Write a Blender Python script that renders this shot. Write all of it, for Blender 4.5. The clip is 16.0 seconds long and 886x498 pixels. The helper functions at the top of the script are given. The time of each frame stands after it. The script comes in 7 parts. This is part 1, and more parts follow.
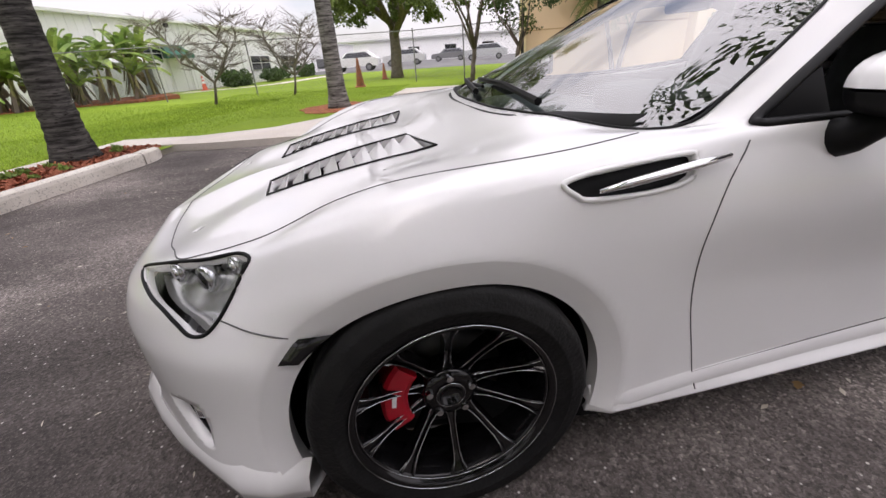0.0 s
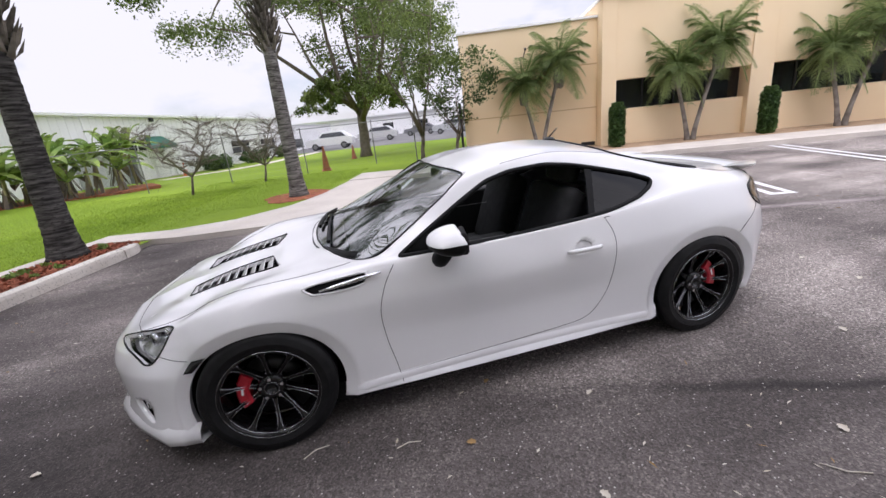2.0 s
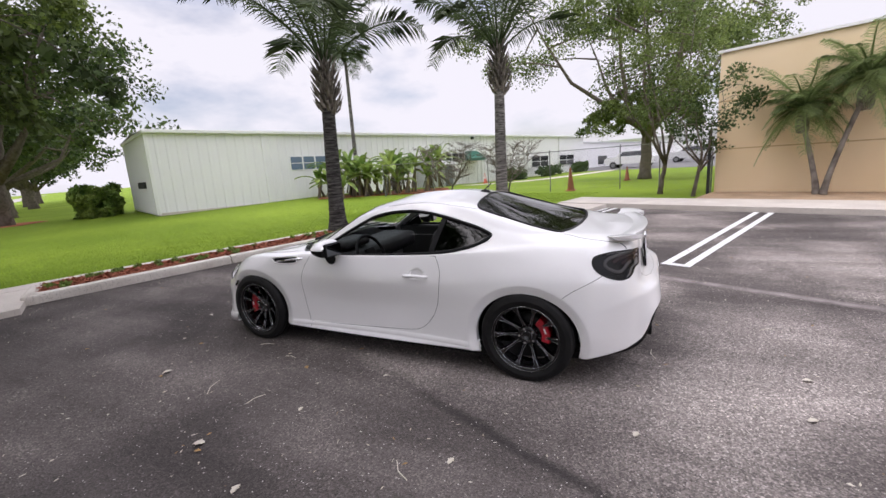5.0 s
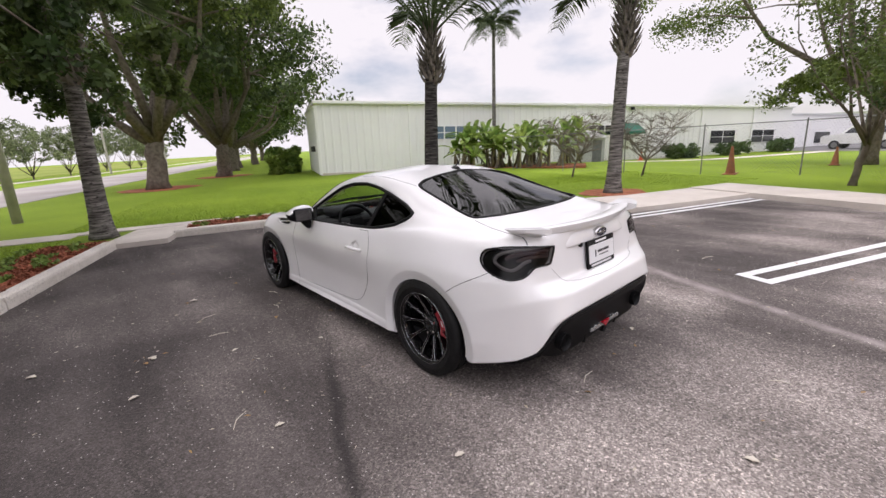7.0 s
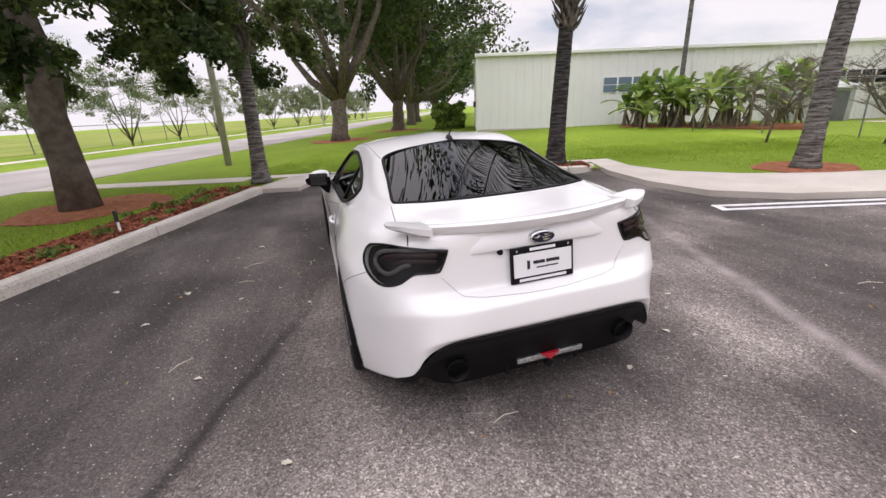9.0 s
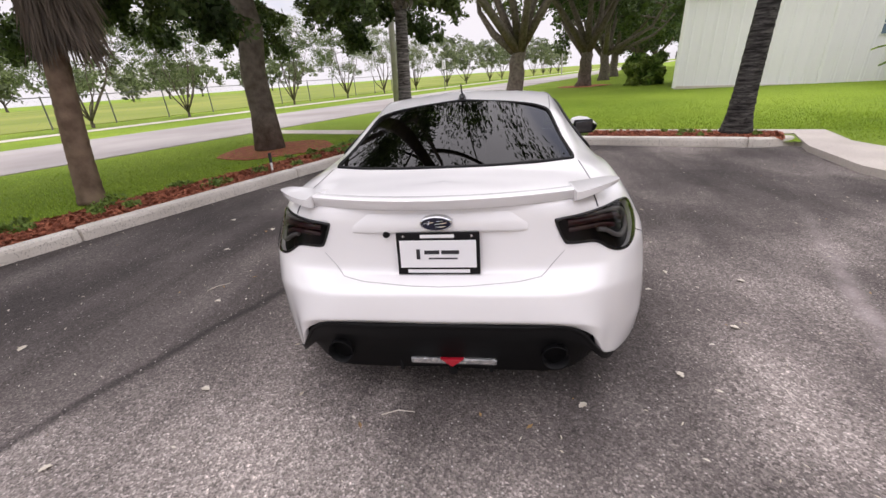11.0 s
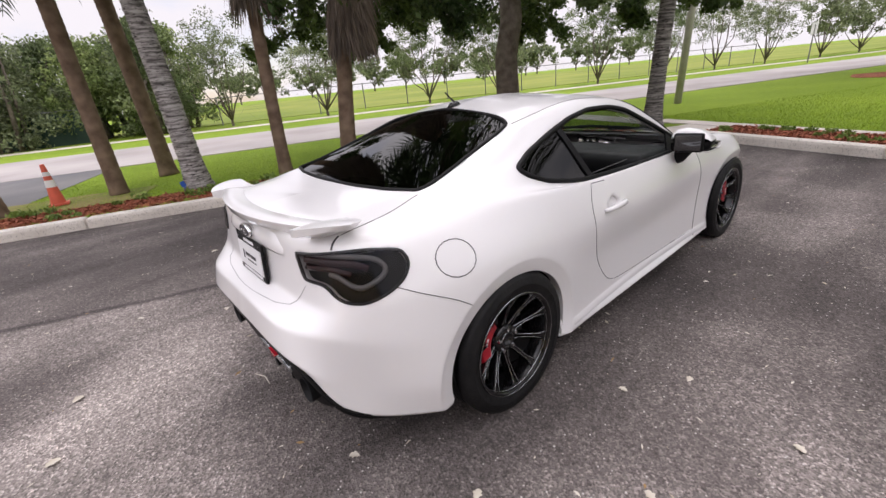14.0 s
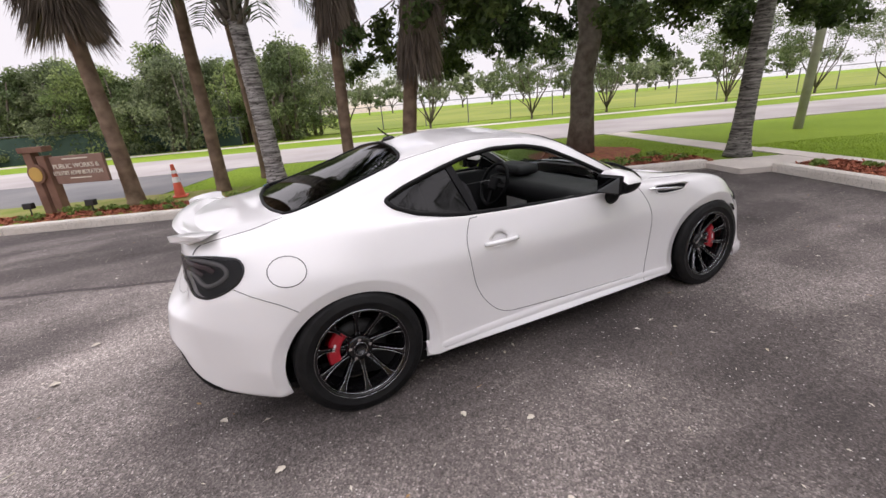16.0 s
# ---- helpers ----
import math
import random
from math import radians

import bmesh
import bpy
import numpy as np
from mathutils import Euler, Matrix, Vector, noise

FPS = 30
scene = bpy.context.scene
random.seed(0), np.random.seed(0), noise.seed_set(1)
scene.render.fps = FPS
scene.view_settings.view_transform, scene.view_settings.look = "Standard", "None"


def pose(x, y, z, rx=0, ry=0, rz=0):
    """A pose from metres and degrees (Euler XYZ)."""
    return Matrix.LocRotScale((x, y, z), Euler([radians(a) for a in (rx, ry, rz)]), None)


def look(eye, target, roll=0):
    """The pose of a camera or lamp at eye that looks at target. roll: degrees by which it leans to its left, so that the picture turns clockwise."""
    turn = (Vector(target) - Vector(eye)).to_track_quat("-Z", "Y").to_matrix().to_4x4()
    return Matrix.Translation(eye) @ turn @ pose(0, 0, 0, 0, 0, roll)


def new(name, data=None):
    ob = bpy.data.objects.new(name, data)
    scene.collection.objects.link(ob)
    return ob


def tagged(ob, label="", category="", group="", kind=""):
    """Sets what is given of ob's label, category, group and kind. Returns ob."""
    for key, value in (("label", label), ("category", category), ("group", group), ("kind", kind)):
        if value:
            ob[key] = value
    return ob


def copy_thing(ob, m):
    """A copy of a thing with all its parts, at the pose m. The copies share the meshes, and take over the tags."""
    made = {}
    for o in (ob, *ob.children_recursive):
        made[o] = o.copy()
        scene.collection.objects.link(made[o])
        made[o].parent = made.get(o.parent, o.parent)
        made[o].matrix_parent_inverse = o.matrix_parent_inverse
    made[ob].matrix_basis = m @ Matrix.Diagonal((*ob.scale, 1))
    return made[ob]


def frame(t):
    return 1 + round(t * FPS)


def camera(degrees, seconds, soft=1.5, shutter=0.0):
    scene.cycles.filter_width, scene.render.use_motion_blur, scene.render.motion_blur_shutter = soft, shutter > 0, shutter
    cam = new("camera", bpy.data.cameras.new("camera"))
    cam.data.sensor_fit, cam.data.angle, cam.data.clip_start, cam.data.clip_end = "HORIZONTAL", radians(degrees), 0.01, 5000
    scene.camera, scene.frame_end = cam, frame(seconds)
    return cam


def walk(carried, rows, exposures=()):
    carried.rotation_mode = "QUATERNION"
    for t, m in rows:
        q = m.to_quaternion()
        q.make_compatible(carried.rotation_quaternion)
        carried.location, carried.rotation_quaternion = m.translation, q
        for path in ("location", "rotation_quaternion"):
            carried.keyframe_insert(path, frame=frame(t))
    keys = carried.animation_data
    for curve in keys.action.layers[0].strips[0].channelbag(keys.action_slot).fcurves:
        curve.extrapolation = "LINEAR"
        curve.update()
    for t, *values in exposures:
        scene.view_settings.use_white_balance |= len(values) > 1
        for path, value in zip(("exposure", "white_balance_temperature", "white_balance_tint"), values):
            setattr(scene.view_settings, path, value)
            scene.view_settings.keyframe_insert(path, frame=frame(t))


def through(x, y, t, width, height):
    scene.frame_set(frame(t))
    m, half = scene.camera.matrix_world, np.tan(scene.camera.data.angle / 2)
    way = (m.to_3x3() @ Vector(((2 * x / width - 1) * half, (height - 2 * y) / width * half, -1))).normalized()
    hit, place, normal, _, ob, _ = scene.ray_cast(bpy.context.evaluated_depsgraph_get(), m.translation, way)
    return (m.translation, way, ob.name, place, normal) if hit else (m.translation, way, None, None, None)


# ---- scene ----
cam = camera(93.8, 16.0)
PATH = [
    (0, (-1.411, -1.507, 1.032), (-1.052, 0.251, 0.15), -4.2),
    (0.5, (-1.377, -1.857, 1.217), (-0.948, -0.1, 0.364), -2.6),
    (1, (-1.421, -2.193, 1.341), (-0.891, -0.432, 0.555), -2.2),
    (1.5, (-1.228, -2.462, 1.452), (-0.675, -0.677, 0.739), -4.0),
    (2, (-0.84, -2.721, 1.482), (-0.361, -0.879, 0.867), -6.3),
    (2.5, (-0.404, -2.817, 1.458), (-0.118, -0.917, 0.903), -7.2),
    (3, (0.083, -3.07, 1.483), (0.172, -1.143, 0.955), -6.7),
    (3.5, (0.592, -3.271, 1.485), (0.474, -1.337, 0.99), -6.3),
    (4, (1.099, -3.395, 1.506), (0.719, -1.487, 1.041), -5.8),
    (4.5, (1.578, -3.484, 1.522), (0.937, -1.639, 1.093), -5.1),
    (5, (1.996, -3.402, 1.525), (1.115, -1.656, 1.107), -4.7),
    (5.2, (2.15, -3.358, 1.518), (1.194, -1.651, 1.104), -4.4),
    (7.3, (3.284, -2.102, 1.431), (1.761, -0.918, 0.903), -3.3),
    (7.5, (3.331, -1.943, 1.439), (1.766, -0.826, 0.89), -3.4),
    (8, (3.47, -1.585, 1.434), (1.795, -0.654, 0.863), -3.6),
    (8.5, (3.549, -1.252, 1.431), (1.795, -0.508, 0.825), -3.7),
    (9, (3.542, -0.929, 1.432), (1.727, -0.389, 0.786), -3.6),
    (9.5, (3.57, -0.615, 1.438), (1.722, -0.287, 0.746), -3.9),
    (9.7, (3.583, -0.497, 1.434), (1.729, -0.254, 0.724), -3.9),
    (11.8, (3.156, 0.682, 1.341), (1.429, 0.048, 0.556), -4.5),
    (12, (3.081, 0.784, 1.348), (1.388, 0.067, 0.56), -4.6),
    (12.5, (2.94, 1.08, 1.344), (1.356, 0.148, 0.555), -5.3),
    (13, (2.737, 1.309, 1.321), (1.284, 0.18, 0.538), -5.7),
    (13.5, (2.559, 1.548, 1.34), (1.248, 0.249, 0.569), -5.9),
    (14, (2.408, 1.83, 1.366), (1.24, 0.39, 0.617), -5.9),
    (14.5, (2.203, 2.003, 1.354), (1.155, 0.461, 0.63), -5.4),
    (15, (2.059, 2.276, 1.383), (1.122, 0.649, 0.692), -5.4),
    (15.5, (1.889, 2.477, 1.388), (1.039, 0.795, 0.719), -5.2),
    (16, (1.595, 2.623, 1.405), (0.823, 0.897, 0.752), -5.1),
]
walk(cam, [(t, look(eye, target, roll)) for t, eye, target, roll in PATH], [(0.0, 0.76, 6650, 19), (1.0, 0.74, 6450, 19), (2.0, 0.68, 6250, 19), (3.0, 0.60, 6250, 19), (5.0, 0.62, 6400, 19), (7.0, 0.64, 6650, 19), (16.0, 0.64, 6650, 19)])

# ---------------------------------------------------------------- world and light
W = bpy.data.worlds.new("overcast_sky")
scene.world = W
W.use_nodes = True
wn, wl = W.node_tree.nodes, W.node_tree.links
wn.clear()
w_out, w_bg = wn.new("ShaderNodeOutputWorld"), wn.new("ShaderNodeBackground")
w_sky = wn.new("ShaderNodeTexSky")
w_sky.sky_type, w_sky.sun_disc = "NISHITA", False
w_sky.sun_elevation, w_sky.sun_rotation = radians(52), radians(200)
w_gain = wn.new("ShaderNodeMixRGB")
w_gain.blend_type, w_gain.inputs[0].default_value, w_gain.inputs[2].default_value = "MULTIPLY", 1, (1.1, 1.1, 1.15, 1)
w_co, w_map, w_noise, w_ramp, w_mix = (wn.new("ShaderNode" + k) for k in ("TexCoord", "Mapping", "TexNoise", "ValToRGB", "MixRGB"))
w_map.inputs["Scale"].default_value = (1.3, 1.3, 3.2)
w_noise.inputs["Scale"].default_value, w_noise.inputs["Detail"].default_value, w_noise.inputs["Roughness"].default_value = 1.7, 6, 0.55
w_ramp.color_ramp.elements[0].position, w_ramp.color_ramp.elements[1].position = 0.24, 0.48
w_mix.inputs[2].default_value = (9.3, 9.4, 9.8, 1)
wl.new(w_co.outputs["Generated"], w_map.inputs[0])
wl.new(w_map.outputs[0], w_noise.inputs["Vector"])
wl.new(w_noise.outputs["Fac"], w_ramp.inputs[0])
wl.new(w_sky.outputs[0], w_gain.inputs[1])
wl.new(w_ramp.outputs[0], w_mix.inputs[0])
wl.new(w_gain.outputs[0], w_mix.inputs[1])
w_sep, w_rise, w_zen = wn.new("ShaderNodeSeparateXYZ"), wn.new("ShaderNodeMapRange"), wn.new("ShaderNodeMixRGB")
w_rise.inputs[1].default_value, w_rise.inputs[2].default_value = 0.30, 0.75
w_rise.inputs[3].default_value, w_rise.inputs[4].default_value = 0.63, 1.70
w_zen.blend_type, w_zen.inputs[0].default_value = "MULTIPLY", 1
wl.new(w_co.outputs["Generated"], w_sep.inputs[0])
wl.new(w_sep.outputs["Z"], w_rise.inputs[0])
wl.new(w_mix.outputs[0], w_zen.inputs[1])
wl.new(w_rise.outputs[0], w_zen.inputs[2])
wl.new(w_zen.outputs[0], w_bg.inputs[0])
w_bg.inputs[1].default_value = 0.1
wl.new(w_bg.outputs[0], w_out.inputs[0])

sun_data = bpy.data.lights.new("sun", "SUN")
sun_data.energy, sun_data.angle, sun_data.color = 0.6, radians(30), (1.0, 0.97, 0.93)
sun = new("sun", sun_data)
sun.matrix_world = look((0, 0, 0), (0.35, 0.3, -0.85))


# ---------------------------------------------------------------- materials
def material(name, colour, rough=0.6, metal=0.0, second=None, scale=4.0, fine=60.0, bump=0.0, mix=(0.35, 0.65), spec=0.5, coat=0.0, third=None, island=0.0, detail=5.0):
    """A principled material: two colours over a broad noise, a fine grain in value and in relief."""
    m = bpy.data.materials.new(name)
    m.use_nodes = True
    n, l = m.node_tree.nodes, m.node_tree.links
    b = n["Principled BSDF"]
    b.inputs["Roughness"].default_value, b.inputs["Metallic"].default_value = rough, metal
    b.inputs["Specular IOR Level"].default_value, b.inputs["Coat Weight"].default_value = spec, coat
    b.inputs["Coat Roughness"].default_value = 0.04
    if second is None:
        b.inputs["Base Color"].default_value = (*colour, 1)
        if bump <= 0:
            return m
    co = n.new("ShaderNodeTexCoord")
    if second is not None:
        big, ramp = n.new("ShaderNodeTexNoise"), n.new("ShaderNodeValToRGB")
        big.inputs["Scale"].default_value, big.inputs["Detail"].default_value = scale, detail
        ramp.color_ramp.elements[0].position, ramp.color_ramp.elements[1].position = mix
        ramp.color_ramp.elements[0].color, ramp.color_ramp.elements[1].color = (*colour, 1), (*second, 1)
        l.new(co.outputs["Object"], big.inputs["Vector"])
        l.new(big.outputs["Fac"], ramp.inputs[0])
        last = ramp.outputs[0]
        if third is not None:
            sm, r2, mx = n.new("ShaderNodeTexNoise"), n.new("ShaderNodeValToRGB"), n.new("ShaderNodeMixRGB")
            sm.inputs["Scale"].default_value, sm.inputs["Detail"].default_value = fine, 3
            r2.color_ramp.elements[0].position, r2.color_ramp.elements[1].position = 0.56, 0.68
            l.new(co.outputs["Object"], sm.inputs["Vector"])
            l.new(sm.outputs["Fac"], r2.inputs[0])
            l.new(r2.outputs[0], mx.inputs[0])
            l.new(last, mx.inputs[1])
            mx.inputs[2].default_value = (*third, 1)
            last = mx.outputs[0]
        if island:
            g, mul = n.new("ShaderNodeNewGeometry"), n.new("ShaderNodeHueSaturation")
            rng = n.new("ShaderNodeMapRange")
            rng.inputs[3].default_value, rng.inputs[4].default_value = 1 - island, 1 + island
            l.new(g.outputs["Random Per Island"], rng.inputs[0])
            l.new(rng.outputs[0], mul.inputs["Value"])
            l.new(last, mul.inputs["Color"])
            last = mul.outputs[0]
        l.new(last, b.inputs["Base Color"])
    if bump > 0:
        nz, bp = n.new("ShaderNodeTexNoise"), n.new("ShaderNodeBump")
        nz.inputs["Scale"].default_value, nz.inputs["Detail"].default_value = fine, 4
        bp.inputs["Strength"].default_value, bp.inputs["Distance"].default_value = min(1, bump), 0.01
        l.new(co.outputs["Object"], nz.inputs["Vector"])
        l.new(nz.outputs["Fac"], bp.inputs["Height"])
        l.new(bp.outputs[0], b.inputs["Normal"])
    return m


def leafy(name, colour, second, rough=0.55, through=0.35, scale=0.8):
    """Leaf material: two greens, brightness that differs leaf by leaf, light shining through."""
    m = material(name, colour, rough, 0, second, scale, 30, 0, (0.35, 0.65), 0.3, island=0.45)
    n, l = m.node_tree.nodes, m.node_tree.links
    b, t, mx = n["Principled BSDF"], n.new("ShaderNodeBsdfTranslucent"), n.new("ShaderNodeMixShader")
    l.new(b.inputs["Base Color"].links[0].from_socket, t.inputs[0])
    mx.inputs[0].default_value = through
    l.new(b.outputs[0], mx.inputs[1])
    l.new(t.outputs[0], mx.inputs[2])
    l.new(mx.outputs[0], n["Material Output"].inputs[0])
    return m


def glass(name, tint, rough=0.0, clear=0.1, ior=1.85):
    """Tinted glazing: a clear sheet that passes a share of the light and mirrors by its angle."""
    m = bpy.data.materials.new(name)
    m.use_nodes = True
    n, l = m.node_tree.nodes, m.node_tree.links
    n.remove(n["Principled BSDF"])
    tr, gl, mx, lw, pw, sc = (n.new("ShaderNode" + k) for k in ("BsdfTransparent", "BsdfGlossy", "MixShader", "LayerWeight", "Math", "MapRange"))
    tr.inputs[0].default_value = (*[c * clear for c in tint], 1)
    gl.inputs["Roughness"].default_value = rough
    # the mirrored share: r0 face on, all of it at a grazing angle, the same from either side
    lw.inputs["Blend"].default_value = 0.5
    pw.operation, pw.inputs[1].default_value = "POWER", 5.0
    sc.inputs[3].default_value, sc.inputs[4].default_value = ((ior - 1) / (ior + 1)) ** 2, 1.0
    l.new(lw.outputs["Facing"], pw.inputs[0])
    l.new(pw.outputs[0], sc.inputs[0])
    l.new(sc.outputs[0], mx.inputs[0])
    l.new(tr.outputs[0], mx.inputs[1])
    l.new(gl.outputs[0], mx.inputs[2])
    l.new(mx.outputs[0], n["Material Output"].inputs[0])
    return m


def asphalt():
    """Worn asphalt: dark binder, pale chippings set in it, broad worn patches and old streaks."""
    m = material("asphalt", (0.040, 0.037, 0.037), 0.86, spec=0.18)
    n, l = m.node_tree.nodes, m.node_tree.links
    b, co = n["Principled BSDF"], n.new("ShaderNodeTexCoord")

    def tex(kind, scale, detail=None, stretch=None):
        t = n.new("ShaderNodeTex" + kind)
        t.inputs["Scale"].default_value = scale
        if detail is not None:
            t.inputs["Detail"].default_value = detail
        src = co.outputs["Object"]
        if stretch:
            mp = n.new("ShaderNodeMapping")
            mp.inputs["Scale"].default_value = stretch
            mp.inputs["Rotation"].default_value = (0, 0, radians(35))
            l.new(src, mp.inputs[0])
            src = mp.outputs[0]
        l.new(src, t.inputs["Vector"])
        return t

    def ramp(src, *stops):
        r = n.new("ShaderNodeValToRGB")
        while len(r.color_ramp.elements) < len(stops):
            r.color_ramp.elements.new(0.5)
        for e, (at_, c) in zip(r.color_ramp.elements, stops):
            e.position, e.color = at_, (*c, 1) if isinstance(c, tuple) else (c, c, c, 1)
        l.new(src, r.inputs[0])
        return r.outputs[0]

    def mixed(fac, a, c, how="MIX"):
        x = n.new("ShaderNodeMixRGB")
        x.blend_type = how
        for k, v in ((0, fac), (1, a), (2, c)):
            if isinstance(v, (int, float)):
                x.inputs[k].default_value = v if k == 0 else (v, v, v, 1)
            elif isinstance(v, tuple):
                x.inputs[k].default_value = (*v, 1)
            else:
                l.new(v, x.inputs[k])
        return x.outputs[0]

    # older, paler paving towards the east; the lane along the south kerb is newer and dark
    turn, sep = n.new("ShaderNodeMapping"), n.new("ShaderNodeSeparateXYZ")
    turn.inputs["Rotation"].default_value = (0, 0, radians(22))
    l.new(co.outputs["Object"], turn.inputs[0])
    l.new(turn.outputs[0], sep.inputs[0])

    def span(src, a, c, lo, hi):
        r = n.new("ShaderNodeMapRange")
        for k, v_ in zip((1, 2, 3, 4), (a, c, lo, hi)):
            r.inputs[k].default_value = v_
        l.new(src, r.inputs[0])
        return r.outputs[0]

    def maths(how, a, c):
        x = n.new("ShaderNodeMath")
        x.operation, x.use_clamp = how, True
        for k, v_ in ((0, a), (1, c)):
            if isinstance(v_, (int, float)):
                x.inputs[k].default_value = v_
            else:
                l.new(v_, x.inputs[k])
        return x.outputs[0]

    east = maths("ADD", span(sep.outputs["X"], -3.4, -0.4, 0.20, 0.26), span(sep.outputs["X"], 1.2, 5.0, 0.0, 0.22))
    lane = maths("MULTIPLY", maths("SUBTRACT", 1.0, maths("MULTIPLY", span(sep.outputs["Y"], -0.95, -0.80, 1.0, 0.0), span(sep.outputs["X"], -1.0, 1.8, 0.02, 0.28))), span(sep.outputs["Y"], -1.2, 2.2, 0.85, 1.0))
    cloud = span(tex("Noise", 0.55, 7).outputs["Fac"], 0.38, 0.62, 0.0, 0.50)
    worn = maths("MULTIPLY", maths("ADD", east, cloud), lane)
    broad = ramp(worn, (0.10, (0.052, 0.045, 0.043)), (0.50, (0.136, 0.118, 0.110)), (1.0, (0.385, 0.340, 0.312)))
    streak = ramp(tex("Noise", 1.1, 5, (0.25, 1.6, 1)).outputs["Fac"], (0.40, 0.72), (0.68, 1.32))
    col = mixed(1.0, broad, streak, "MULTIPLY")
    stones = tex("Voronoi", 118)
    chips = ramp(stones.outputs["Color"], (0.0, 0.36), (0.40, 0.80), (0.72, 1.28), (0.92, 2.2))
    col = mixed(span(worn, 0.10, 0.65, 0.40, 0.85), col, mixed(1.0, col, chips, "MULTIPLY"))
    # longer stones and pits, lying every way
    warp = tex("Noise", 46, 2)
    warp.inputs["Distortion"].default_value = 1.6
    col = mixed(span(worn, 0.10, 0.65, 0.40, 1.0), col, mixed(1.0, col, ramp(warp.outputs["Fac"], (0.32, 0.58), (0.45, 0.98), (0.56, 1.02), (0.68, 1.5)), "MULTIPLY"))
    specks = ramp(tex("Noise", 210, 2).outputs["Fac"], (0.60, 0.0), (0.70, 1.0))
    col = mixed(mixed(1.0, specks, 0.5, "MULTIPLY"), col, (0.21, 0.195, 0.185))
    # the tarred joint between two lanes
    wob = span(tex("Noise", 1.6, 3).outputs["Fac"], 0.3, 0.7, -0.02, 0.02)
    off = n.new("ShaderNodeMath")
    off.operation = "ADD"
    l.new(sep.outputs["Y"], off.inputs[0])
    l.new(wob, off.inputs[1])
    rim = n.new("ShaderNodeMath")
    rim.operation = "ADD"
    l.new(off.outputs[0], rim.inputs[0])
    rim.inputs[1].default_value = 0.90
    mag = n.new("ShaderNodeMath")
    mag.operation = "ABSOLUTE"
    l.new(rim.outputs[0], mag.inputs[0])
    joint = maths("MULTIPLY", span(mag.outputs[0], 0.012, 0.055, 0.62, 0.0), span(sep.outputs["X"], 0.6, 1.4, 0.0, 1.0))
    col = mixed(joint, col, (0.020, 0.018, 0.018))
    # a dusty, worn band where two layings of asphalt meet
    aside = n.new("ShaderNodeMath")
    aside.operation = "SUBTRACT"
    l.new(off.outputs[0], aside.inputs[0])
    aside.inputs[1].default_value = 2.49
    away = n.new("ShaderNodeMath")
    away.operation = "ABSOLUTE"
    l.new(aside.outputs[0], away.inputs[0])
    band = maths("MULTIPLY", span(away.outputs[0], 0.015, 0.095, 0.72, 0.0), span(sep.outputs["X"], -2.2, 0.4, 0.0, 1.0))
    band = maths("MULTIPLY", band, span(tex("Noise", 5.5, 5).outputs["Fac"], 0.30, 0.62, 0.30, 1.0))
    col = mixed(band, col, (0.36, 0.315, 0.305))
    # loose pale grit
    grit = tex("Voronoi", 42)
    near = span(grit.outputs["Distance"], 0.12, 0.20, 1.0, 0.0)
    few = ramp(grit.outputs["Color"], (0.68, 0.0), (0.71, 1.0))
    col = mixed(maths("MULTIPLY", near, few), col, (0.50, 0.47, 0.44))
    l.new(col, b.inputs["Base Color"])
    bp = n.new("ShaderNodeBump")
    bp.inputs["Strength"].default_value, bp.inputs["Distance"].default_value = 0.7, 0.006
    l.new(stones.outputs["Distance"], bp.inputs["Height"])
    l.new(bp.outputs[0], b.inputs["Normal"])
    return m


ASPHALT = asphalt()
ROAD = material("pale_road", (0.27, 0.245, 0.235), 0.85, 0, (0.38, 0.35, 0.335), 0.3, 40, 0.3)
DRIVE = material("grey_drive", (0.10, 0.10, 0.105), 0.85, 0, (0.16, 0.155, 0.15), 0.5, 60, 0.3)
GRASS = material("lawn_ground", (0.142, 0.222, 0.020), 0.9, 0, (0.228, 0.322, 0.034), 0.22, 45, 1.0, (0.3, 0.7), 0.1, third=(0.085, 0.15, 0.012))
DRYGRASS = material("dry_grass", (0.26, 0.22, 0.09), 0.9, 0, (0.15, 0.19, 0.04), 1.4, 45, 0.8, (0.35, 0.65), 0.1)
FIELD = material("far_field", (0.14, 0.19, 0.035), 0.9, 0, (0.24, 0.26, 0.06), 0.06, 30, 0.5, (0.35, 0.65), 0.1)
MULCH = material("red_mulch", (0.23, 0.075, 0.044), 0.9, 0, (0.42, 0.155, 0.090), 9, 70, 1.0, (0.35, 0.65), 0.15, third=(0.055, 0.02, 0.012), island=0.3)
CONCRETE = material("concrete", (0.52, 0.47, 0.42), 0.85, 0, (0.63, 0.58, 0.52), 1.6, 70, 0.35, (0.3, 0.7), 0.3, third=(0.44, 0.40, 0.36))
KERB = material("kerb_concrete", (0.56, 0.515, 0.455), 0.85, 0, (0.70, 0.655, 0.59), 2.5, 60, 0.4, (0.3, 0.7), 0.3, third=(0.36, 0.33, 0.29))
PAINTLINE = material("line_paint", (0.72, 0.72, 0.72), 0.7, 0, (0.58, 0.57, 0.56), 6, 80, 0.3, (0.45, 0.75), 0.4)
STUCCO = material("tan_stucco", (0.84, 0.655, 0.42), 0.9, 0, (0.87, 0.70, 0.47), 0.7, 90, 0.25, (0.3, 0.7), 0.2)
STUCCO_DARK = material("tan_groove", (0.60, 0.42, 0.23), 0.9)
METALWALL = material("white_sheet_metal", (0.82, 0.815, 0.82), 0.5, 0, (0.86, 0.855, 0.86), 0.4, 30, 0, (0.3, 0.7), 0.4)
